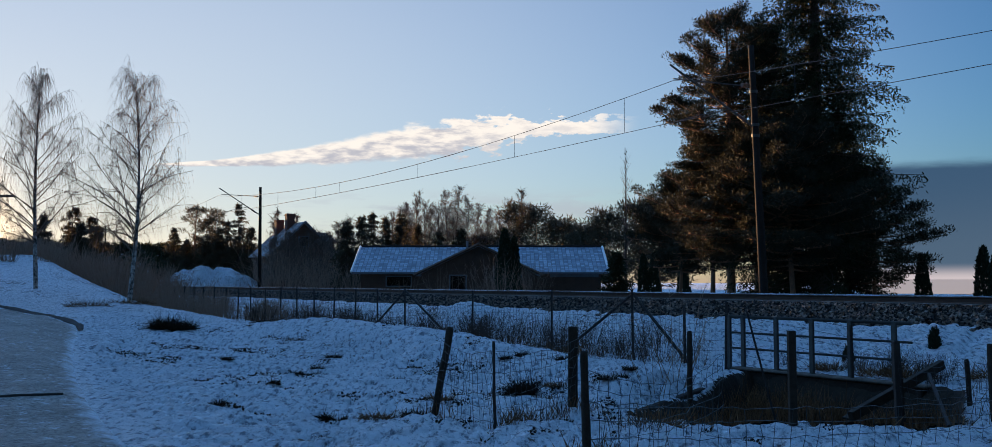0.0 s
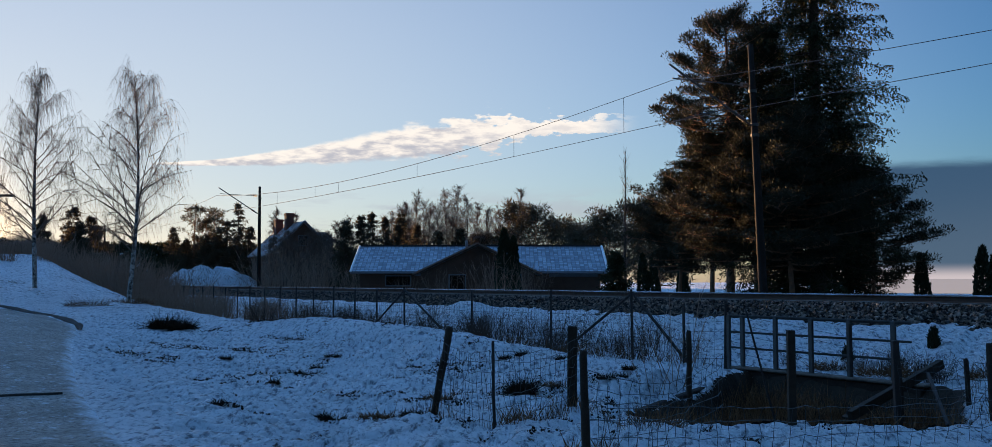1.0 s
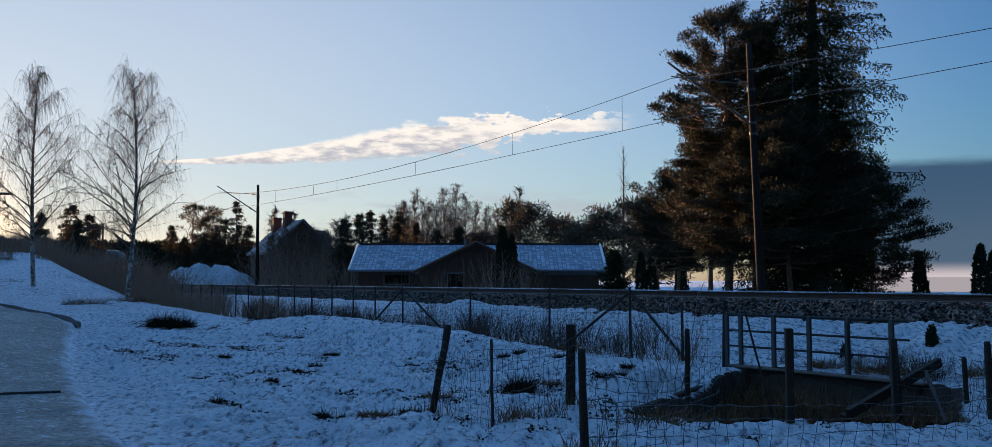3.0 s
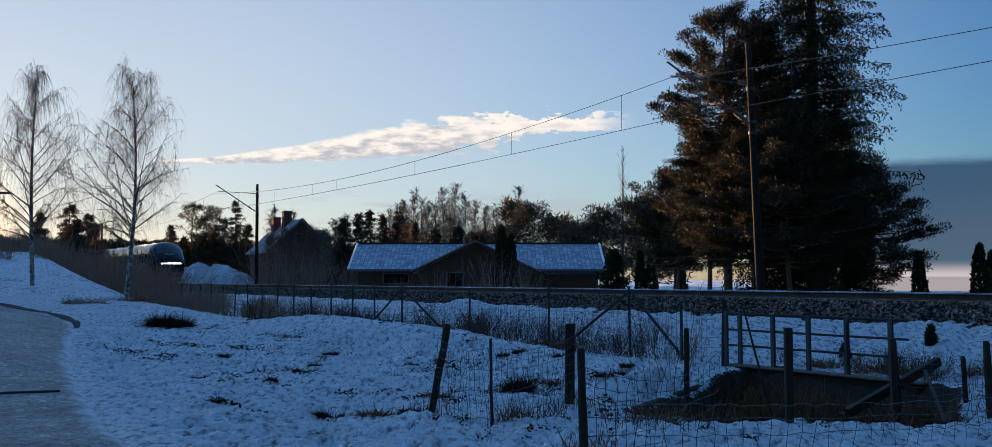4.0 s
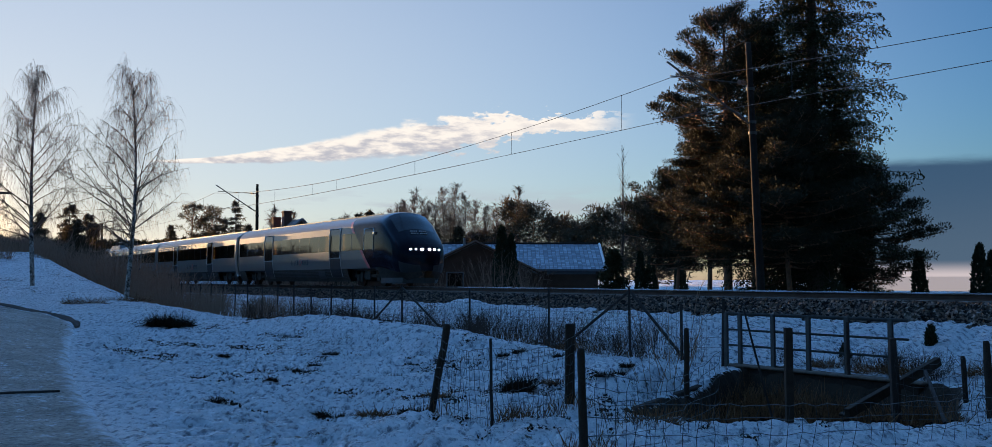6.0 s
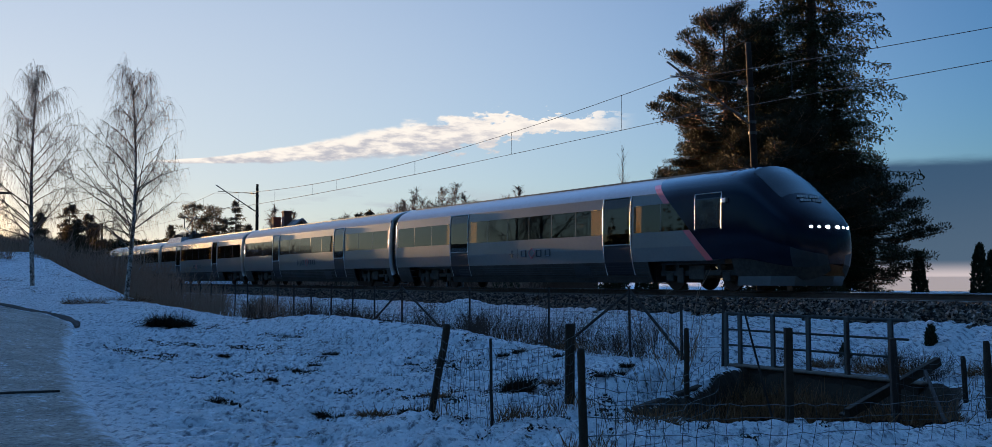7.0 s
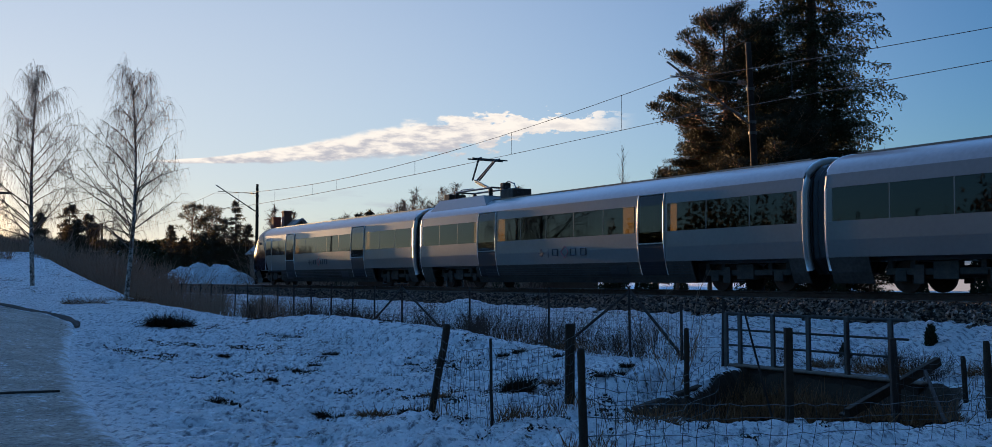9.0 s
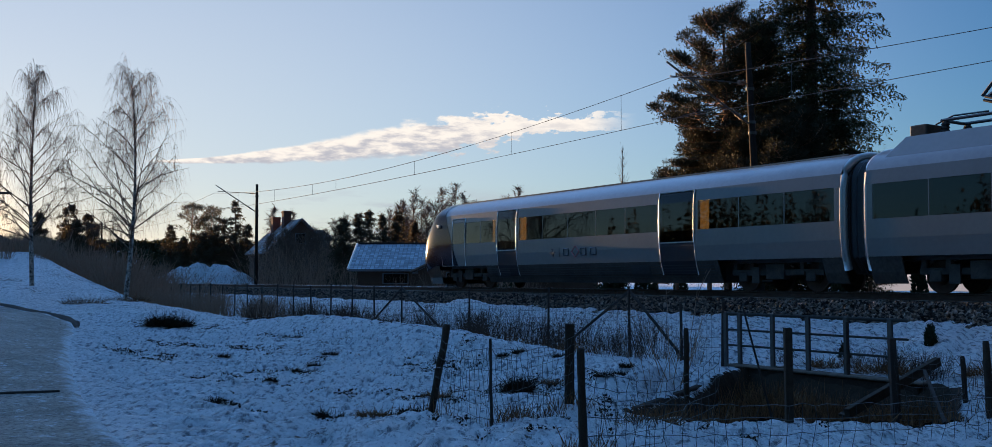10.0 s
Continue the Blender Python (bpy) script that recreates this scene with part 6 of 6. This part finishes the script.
tall_pine(spot(18.0, 47), 7.2, 2.4, 27, limbs=50, bare=0.2)
for x_, y_, h_, r_, k_ in ((19.97, 46, 2.9, 0.42, 1), (22.84, 46, 3.2, 0.5, 2), (23.95, 47, 2.9, 0.5, 3), (10.15, 64, 3.0, 0.5, 4), (9.48, 64, 3.3, 0.45, 5), (11.73, 62, 2.6, 0.5, 6), (0.36, 62, 5.0, 0.7, 7), (0.98, 63, 4.5, 0.6, 8)):
    thuja(spot(x_, y_), h_, r_, k_)
spruce(spot(7.74, 64), 3.4, 1.5, 31, 7, 0.35, 0.05, "small dense blue-green spruce")
birch(spot(9.14, 70), 11.0, 0.5, 33, "thin bare poplar-like tree", "bare_tree", "bare trees", M_BARK, limbs=30, droop=-0.3, thick=1.5, rise=3.2, fine_n=4, side=2)

# woods behind the houses
for x_, y_, h_, r_, k_ in ((-38.60, 124, 11.6, 2.6, 141), (-36.52, 126, 11.0, 2.6, 142), (-37.53, 125, 9.6, 2.4, 143)):
    pine(spot(x_, y_), h_, r_, k_, clumps=40, needles=50, bare=0.3, size=0.5, puff=0.8, label="distant airy pine beyond the railway")
for x_, y_, h_, r_, k_ in ((10.52, 92, 8.2, 3.2, 41), (12.64, 88, 8.6, 3.0, 42), (9.16, 100, 7.4, 3.0, 43), (6.99, 112, 8.8, 3.6, 44), (4.28, 108, 10.0, 3.6, 45), (2.47, 112, 10.6, 3.2, 46), (13.98, 84, 7.0, 3.0, 47), (-1.84, 118, 7.2, 3.4, 48), (8.26, 105, 6.6, 3, 49)):
    pine(spot(x_, y_), h_, r_, k_, clumps=70, needles=60, bare=0.2, size=0.6, puff=1.4, label="distant dark pine in the woods")
for x_, y_, h_, r_, k_ in ((-12.42, 96, 8.6, 2.6, 51), (-11.40, 98, 8.2, 2.6, 52), (-13.27, 94, 8.0, 2.6, 53), (-10.4, 104, 9.2, 2.8, 54), (-10.33, 100, 7.6, 2.8, 55), (-8.89, 106, 8.0, 3.0, 56), (-6.60, 108, 7.6, 3.2, 57), (-4.22, 110, 7.8, 3.2, 58), (-14.4, 92, 7.4, 2.4, 59),
                           (-32.40, 121, 11.4, 3.6, 61), (-41.42, 124, 8.6, 2.9, 64), (-36.63, 122, 7.8, 3.0, 65), (-30.57, 120, 8.4, 3.0, 66), (-34.29, 123, 9.6, 3.2, 67), (-39.17, 122, 7.0, 2.8, 68), (-34.92, 121, 8.4, 2.9, 69),
                           (-40.4, 92, 9.4, 4.0, 71), (-39.4, 94, 8.0, 3.8, 72), (-42.0, 96, 7.4, 3.6, 73), (-42.23, 90, 7.0, 2.0, 74), (-40.38, 98, 7.0, 2.6, 75), (-38.78, 90, 7.4, 2.8, 76)):
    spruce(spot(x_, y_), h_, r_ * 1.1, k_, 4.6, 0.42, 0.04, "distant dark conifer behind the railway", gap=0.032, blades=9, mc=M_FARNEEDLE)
for x_, y_, h_, r_, k_ in ((-9.89, 118, 11.0, 2.6, 81), (-4.82, 116, 11.8, 3.2, 82), (-6.55, 120, 11.4, 2.8, 83), (-11.42, 122, 10.2, 2.4, 84), (-2.45, 118, 10.0, 2.6, 85), (0.08, 120, 9.6, 2.4, 86), (2.90, 124, 12.4, 2.4, 87),
                           (-27.91, 122, 9.8, 1.8, 88), (-25.95, 124, 9.2, 1.8, 89), (-17.17, 104, 7.0, 2.4, 90), (-16.78, 108, 7.6, 2.4, 91), (-18.18, 104, 6.2, 2.0, 92), (-7.93, 112, 9.0, 2.4, 93), (-12.74, 116, 8.6, 3.0, 94), (-11.26, 114, 9.4, 3.0, 95), (-9.05, 117, 10.0, 3.2, 96), (-7.11, 114, 9.6, 3.2, 97), (-3.63, 114, 10.2, 3.4, 98), (-1.43, 116, 9.2, 3.2, 99), (1.23, 118, 10.4, 3.0, 100), (-5.43, 113, 8.4, 3.4, 101), (-9.99, 113, 7.6, 3.4, 102), (-21.6, 100, 6.0, 2.4, 103), (-19.4, 101, 6.2, 2.4, 104), (-23.6, 102, 5.6, 2.2, 105), (-17.8, 98, 5.6, 2.2, 106), (-20.6, 98, 4.8, 2.4, 107)):
    birch(spot(x_, y_), h_ * 1.1, r_ * 1.15, k_, "bare deciduous tree in the woods", "bare_tree", "bare trees", M_BARK, twig_mat=M_FARTWIG, limbs=44, droop=0.25, thick=1.6, twig=1.7, rise=1.5, fine_n=10, side=5)


# brushwood: stems fanning from the ground
def bush_mesh(h, r, stems, seed, thick=0.006, mat=M_BUSH):
    rng = np.random.default_rng(seed)
    ls = []
    for i in range(stems):
        a, q = rng.random() * 6.283, rng.random() ** 0.6
        b = np.array([math.cos(a), math.sin(a), 0]) * r * q * 0.7
        d = np.array([math.cos(a) * 0.35 * q, math.sin(a) * 0.35 * q, 1.0]) + rng.normal(size=3) * np.array([0.2, 0.2, 0])
        l = h * (0.45 + 0.6 * rng.random())
        pts = [b + d * l * t + rng.normal(size=3) * 0.03 * t for t in (0, 0.35, 0.7, 1.0)]
        ls.append([(p, thick * (1.2 - 0.9 * k / 3)) for k, p in enumerate(pts)])
        for k in range(4):
            t = 0.3 + 0.65 * rng.random()
            p = b + d * l * t
            e = p + (d * 0.5 + rng.normal(size=3) * 0.4) * l * 0.28
            ls.append([(p, thick * 0.6), ((p + e) / 2 + rng.normal(size=3) * 0.02, thick * 0.5), (e, thick * 0.3)])
    me = mesh_of("stems", *tubes(ls, 3, False))
    me.materials.append(mat)
    return me


def bushes(kind, label, group, meshes, places):
    for i, (n, s, sc, rz) in enumerate(places):
        t = thing(kind, label, "shrub", group, m=Matrix.Translation(at(n, s, -0.05)) @ pose(0, 0, 0, 0, 0, rz))
        t.scale = (sc, sc, sc)
        part("brush", meshes[i % len(meshes)], M_BUSH, t)


rb = random.Random(5)
DENSE = [bush_mesh(1.9, 1.1, 62, k, 0.015) for k in (1, 2, 3)]
LOW = [bush_mesh(0.95, 0.7, 34, k, 0.006, M_BRIAR) for k in (4, 5, 6)]
TANGLE = [bush_mesh(1.9, 1.1, 60, k, 0.012, M_BRIAR) for k in (11, 12, 13)]
bushes("bramble_bush", "dense bare brown brushwood beside the railway fence", "dense brushwood", DENSE,
       [(rb.uniform(12.6, 16.8) - max(0, (s - 60)) * 0.07, s, rb.uniform(0.7, 1.15) * (0.55 + 0.85 * ss(50, 66, s)), rb.uniform(0, 360)) for s in [41 + 0.62 * i for i in range(115)]])
bushes("bramble_bush", "bare brown brushwood on the crest of the slope", "dense brushwood", DENSE,
       [(rb.uniform(-6, 10.5), rb.uniform(70, 82), rb.uniform(0.55, 0.9), rb.uniform(0, 360)) for i in range(38)])
bushes("low_shrub", "low bare shrub with thin stems in the snow", "low shrubs", LOW,
       [(rb.uniform(13.6, 17.6), s, rb.uniform(0.6, 1.1), rb.uniform(0, 360)) for s in [17.5 + 0.55 * i for i in range(46)]])
bushes("bramble_bush", "dark tangle of bare stems by the wire fence", "dense brushwood", TANGLE,
       [(rb.uniform(14.2, 16.8), s, rb.uniform(0.34, 0.55), rb.uniform(0, 360)) for s in (17.2, 19.6, 20.3, 21.2, 24.0, 25.2, 25.9, 26.6, 27.3, 28.2, 29.0, 31.5, 33.0, 34.8, 36.5, 38.5)])
# hedge and saplings by the bungalow
SAP = [bush_mesh(3.0, 1.0, 26, k, 0.012) for k in (7, 8)]
bushes("sapling_clump", "clump of bare saplings before the bungalow", "sapling clumps", SAP,
       [(x * NX + y * NY, x * DX + y * DY, sc, rz) for x, y, sc, rz in ((-0.94, 60, 0.9, 0), (0.04, 58, 1.1, 50), (1.40, 60, 0.8, 90), (-5.80, 62, 0.7, 20), (-3.79, 62, 0.8, 70), (2.15, 59, 0.9, 10), (-15.81, 80, 1.2, 0), (-13.38, 78, 1.1, 40), (-18.23, 84, 1.2, 80), (-12.43, 80, 1.0, 120), (-18.87, 82, 1.2, 0), (-15.87, 86, 1.3, 20), (-22.40, 96, 1.7, 20), (-21.59, 98, 1.9, 60), (-19.79, 97, 1.8, 100), (-18.03, 96, 1.9, 130), (-16.30, 95, 1.7, 160), (-14.91, 94, 1.6, 190), (-23.09, 95, 1.6, 230), (-12.52, 86, 1.2, 230), (-2.95, 84, 1.6, 30), (-0.76, 84, 1.7, 70), (-5.25, 86, 1.6, 90))])


def blades(name, label, area, count, h, seed, mat, width=0.006, lean=0.5, inside=None):
    """Dry grass over patches of (n, s, radius)."""
    rng = np.random.default_rng(seed)
    B, T = [], []
    for i in range(count):
        n, s, r = area[rng.integers(len(area))]
        a, q = rng.random() * 6.283, r * rng.random() ** 0.5
        if inside is not None and basin(n + q * math.cos(a), s + q * math.sin(a)) < inside:
            continue
        b = np.array(at(n + q * math.cos(a), s + q * math.sin(a), -0.02))
        l = h * (0.4 + 0.8 * rng.random())
        B.append(b), T.append(b + np.array([rng.normal() * lean * 0.5, rng.normal() * lean * 0.5, 1.0]) * l)
    v, f = tris(B, T, np.full(len(B), width), rng)
    return tagged(part(name, np_mesh(name, v, f), mat), label, "grass", kind="stuff")


blades("basin_tangle", "dark tangle of dead plants in the culvert basin", [(12.2, 12.2, 0.8), (13.5, 11.8, 1.0), (14.6, 12.2, 0.9), (14.6, 13.4, 0.8), (13.6, 12.9, 0.8), (11.6, 12.3, 0.6), (14.3, 10.9, 0.6), (13.6, 9.8, 0.7), (14.6, 10.0, 0.5), (12.6, 10.8, 0.7), (13.2, 9.0, 0.5)], 6500, 0.30, 1, M_LITTER, 0.007, 0.9, 0.5)
blades("dry_reeds", "tall dry brown reeds in the culvert basin", [(12.2, 12.2, 0.8), (13.5, 11.8, 1.0), (14.6, 12.2, 0.9), (14.6, 13.4, 0.8), (13.6, 12.9, 0.8), (11.6, 12.3, 0.6), (14.3, 10.9, 0.6), (13.6, 9.8, 0.7), (14.6, 10.0, 0.5), (12.6, 10.8, 0.7), (13.2, 9.0, 0.5)], 6000, 0.58, 6, M_STRAW, 0.006, 0.6, 0.3)
blades("fence_grass", "dry grass stalks along the pasture fence", [(6.9, 12.8, 0.5), (7.0, 10.8, 0.3), (7.6, 11.4, 0.4), (8.6, 12.2, 0.5), (9.6, 12.6, 0.4), (10.6, 11.0, 0.7), (6.4, 8.2, 0.3), (12.9, 8.6, 0.8), (14.5, 8.6, 0.9), (13.9, 7.4, 0.8), (8.2, 9.4, 0.5)], 900, 0.32, 2, M_STRAW, 0.006, 0.7)
blades("trough_grass", "tangled dry grass along the railway fence", [(rb.uniform(13.4, 16.5), 16 + 0.5 * i, 0.5) for i in range(56)], 2300, 0.36, 3, M_STRAW, 0.006, 0.7)
blades("slope_stubble", "sparse stubble poking through the snow", [(rb.uniform(6, 12), rb.uniform(13, 34), 0.12) for i in range(70)], 700, 0.06, 4, M_STRAW, 0.006, 1.4)


def tuft(n, s, r, h, count, seed, mat=M_STRAW, label="flattened clump of dead brown grass in the snow"):
    rng = np.random.default_rng(seed)
    a = rng.random(count) * 6.283
    q = r * rng.random(count) ** 0.6
    b = np.stack([q * np.cos(a), q * np.sin(a), np.full(count, 0.0)], 1)
    d = np.stack([np.cos(a) * 0.5, np.sin(a) * 0.5, 0.1 + 0.7 * rng.random(count)], 1) + rng.normal(size=(count, 3)) * 0.55
    d[:, 2] = np.abs(d[:, 2])
    v, f = tris(b, b + d * h * (0.5 + 0.7 * rng.random((count, 1))), np.full(count, 0.006), rng)
    tagged(part("grass_tuft", np_mesh("grass_tuft", v, f), mat), label, "grass", "grass tufts").matrix_basis = Matrix.Translation(at(n, s, -0.02))


for i_, (n_, s_, r_, h_) in enumerate(((7.7, 31.4, 0.26, 0.36), (8.0, 31.0, 0.2, 0.3), (8.64, 9.65, 0.22, 0.4), (8.3, 14.9, 0.2, 0.22), (6.5, 13.6, 0.22, 0.16),
                                         (16.9, 10.0, 0.3, 0.45), (16.5, 12.0, 0.4, 0.4), (16.6, 13.3, 0.3, 0.3), (16.3, 11.2, 0.4, 0.35), (10.5, 14.4, 0.25, 0.12), (9.9, 14.0, 0.2, 0.1), (7.7, 44.5, 0.8, 0.5), (10.0, 46.6, 0.8, 0.45))):
    tuft(n_, s_, r_ * 1.1, h_ * 0.62, 620, 100 + i_)
for i_, (n_, s_, r_) in enumerate(((7.7, 31.3, 0.55), (8.1, 30.9, 0.51), (7.6, 19.1, 0.20), (7.3, 19.0, 0.16), (8.0, 19.6, 0.15), (9.15, 21.5, 0.2), (9.8, 25.7, 0.34), (9.4, 25.3, 0.25), (5.95, 13.8, 0.16), (5.7, 13.7, 0.10), (4.4, 14.6, 0.12), (7.1, 13.4, 0.24), (6.8, 13.2, 0.18),
                                   (10.0, 14.7, 0.19), (11.2, 17.2, 0.12), (11.4, 16.9, 0.12), (11.4, 13.6, 0.16), (11.0, 13.6, 0.18), (11.7, 13.8, 0.14), (11.6, 15.7, 0.12), (9.9, 9.0, 0.06), (6.9, 22.4, 0.12), (8.8, 17.4, 0.12), (6.4, 17.8, 0.1))):
    tuft(n_, s_, r_ * (0.62 if r_ > 0.5 else 0.85), 0.30 if r_ > 0.5 else 0.085, 2600 if r_ > 0.5 else 420, 140 + i_, M_LITTER, "dark clump of wet dead leaves and soil in the snow")
tuft(9.86, 14.6, 0.19, 0.24, 1100, 171, M_LITTER, "round dark clump of dead plants in the snow")
tuft(6.6, 12.5, 0.22, 0.16, 700, 172, M_LITTER, "dark clump of wet dead leaves and soil in the snow")
blades("mound_stubble", "bare stalks poking out of the snow mound", [(rb.uniform(27, 38), rb.uniform(107, 114), 0.9) for i in range(26)], 500, 0.28, 5, M_BUSH, 0.04, 1.4)

thuja(at(18.45, 12.15, -0.1), 0.46, 0.11, 9, "juniper", "small ragged juniper on the snowy bank", "")
thuja(at(17.2, 13.3, -0.1), 0.32, 0.13, 10, "juniper", "low ragged juniper on the snowy bank", "")
bushes("bramble_bush", "low dark bramble behind the culvert railing", "dense brushwood", TANGLE, [(16.7, 12.7, 0.26, 0), (16.4, 11.7, 0.3, 60), (16.5, 11.1, 0.27, 130), (16.3, 10.7, 0.3, 200), (17.3, 12.2, 0.22, 250), (16.4, 14.2, 0.2, 20)])

STEMS = [bush_mesh(2.0, 0.3, 6, 31, 0.008), bush_mesh(1.5, 0.25, 5, 32, 0.007)]
bushes("sapling_clump", "few thin bare saplings beside the culvert", "sapling clumps", STEMS, [(12.5, 13.5, 1.0, 0), (13.2, 13.9, 0.9, 80), (11.6, 13.0, 0.8, 150)])

# street lamp beyond the bend of the path
def street_lamp():
    t = thing("street_lamp", "street lamp with a flat dark head on a tall pole", "lamp", m=pose(*spot(-41.26, 78), 0, 0, 0))
    part("pole", tubes([[((0, 0, 0), 0.09), ((0, 0, 4.6), 0.06), ((0.3, 0, 5.0), 0.045), ((1.0, 0, 5.1), 0.04)]], 8), M_STEEL, t, smooth=True)
    part("lamp_head", boxes((0.9, 2.3, -0.16, 0.16, 5.02, 5.2), bevel=0.06), M_RUST, t)


street_lamp()


def far_woods():
    """A wooded ridge on the skyline under the sun."""
    rng = np.random.default_rng(77)
    B, T, Wd = [], [], []
    for i in range(2300):
        n, s = rng.uniform(-40, 150), rng.uniform(205, 295)
        x, y = xy(n, s)
        h = rng.uniform(2.2, 3.4)
        for k in range(26):
            f = rng.random()
            w = 2.6 * (1 - f) ** 0.8
            a = rng.random() * 6.283
            b = np.array([x + w * math.cos(a) * 0.4, y + w * math.sin(a) * 0.4, ground_z(n, s) + f * h])
            B.append(b), T.append(b + np.array([math.cos(a) * w, math.sin(a) * w, 0.2 - 0.5 * rng.random()])), Wd.append(0.7)
    v, f = tris(B, T, np.array(Wd), rng)
    tagged(part("far_woods", np_mesh("far_woods", v, f), M_NEEDLE), "distant wooded ridge along the skyline", "woods", kind="stuff")


far_woods()


def hillside_woods():
    """Woods on the rise behind the viewer, mirrored in the train's windows."""
    rng = np.random.default_rng(78)
    B, T, Wd = [], [], []
    for i in range(620):
        n, s = rng.uniform(-75, -48), rng.uniform(-70, 130)
        x, y = xy(n, s)
        h = rng.uniform(8, 14) * (0.6 + 0.6 * (0.5 + 0.5 * math.sin(s * 0.13 + 1)))
        for k in range(60):
            f = rng.random()
            w = 1.8 * (1 - f) ** 0.8
            a = rng.random() * 6.283
            b = np.array([x + w * math.cos(a) * 0.4, y + w * math.sin(a) * 0.4, ground_z(n, s) + f * h])
            B.append(b), T.append(b + np.array([math.cos(a) * w, math.sin(a) * w, 0.2 - 0.5 * rng.random()])), Wd.append(0.35)
    v, f = tris(B, T, np.array(Wd), rng)
    tagged(part("hillside_woods", np_mesh("hillside_woods", v, f), M_NEEDLE), "dark woods on the rise across the path", "woods", kind="stuff")
    first = birch(at(-16, 6, -0.1), 9.5, 3.2, 201, "bare deciduous tree beside the path", "bare_tree", "bare trees", M_BARK, limbs=34, droop=0.3, thick=1.9, twig=1.5, fine_n=6, side=3)
    for n, s in ((-17, 15), (-21, 23), (-15, -3), (-20, -14), (-18, 31), (-24, 40), (-19, 52), (-22, -26)):
        copy_thing(first, pose(*at(n, s, -0.1), 0, 0, (n * 50 + s * 31) % 360))


hillside_woods()

# The light on the far fog is given as the sheet's own glow.
M_FOG = material("glowing_lake_fog", (0.20, 0.165, 0.152), (0.19, 0.16, 0.15), 0.02, 1.0, emit=0.62, spec=0.0)
tagged(part("backdrop", boxes((44, 120, 118, 118.5, -2.5, 0.75)), M_FOG), "glowing sheet for pale lit fog over the frozen lake beyond the trees", "backdrop", kind="structure")



def litter():
    """Dark leaf and straw litter strewn in bands over the snow."""
    rng = np.random.default_rng(9)
    B, T, Wd = [], [], []
    while len(B) < 4800:
        n, s = rng.uniform(4.5, 12.6), 8 + 26 * rng.random() ** 1.3
        if noise.noise((n * 0.45, s * 0.45, 8)) + 0.75 * noise.noise(((n * 0.8 + s * 0.6) * 1.3, (s * 0.8 - n * 0.6) * 3.0, 2)) < 0.34 + 0.2 * rng.random():
            continue
        b = np.array(at(n, s, 0.004))
        a, l = rng.random() * 6.283, 0.015 + 0.05 * rng.random()
        B.append(b), T.append(b + np.array([math.cos(a) * l, math.sin(a) * l, 0.012 + 0.035 * rng.random()])), Wd.append(0.006 + 0.016 * rng.random())
    v, f = tris(B, T, np.array(Wd), rng)
    tagged(part("leaf_litter", np_mesh("leaf_litter", v, f), M_LITTER), "dark leaf litter strewn over the snow", "litter", kind="stuff")


litter()


# ---- what moves ----
def motions():
    rows = []
    for t in (0.0, 2.5, 5.0, 7.5, 10.0):
        rows.append((t, pose(*xy(C, 32.08 - 25.1 * (t - 7.5)), 0, 0, 0, -57.33)))
    walk(TRAIN, rows)


motions()
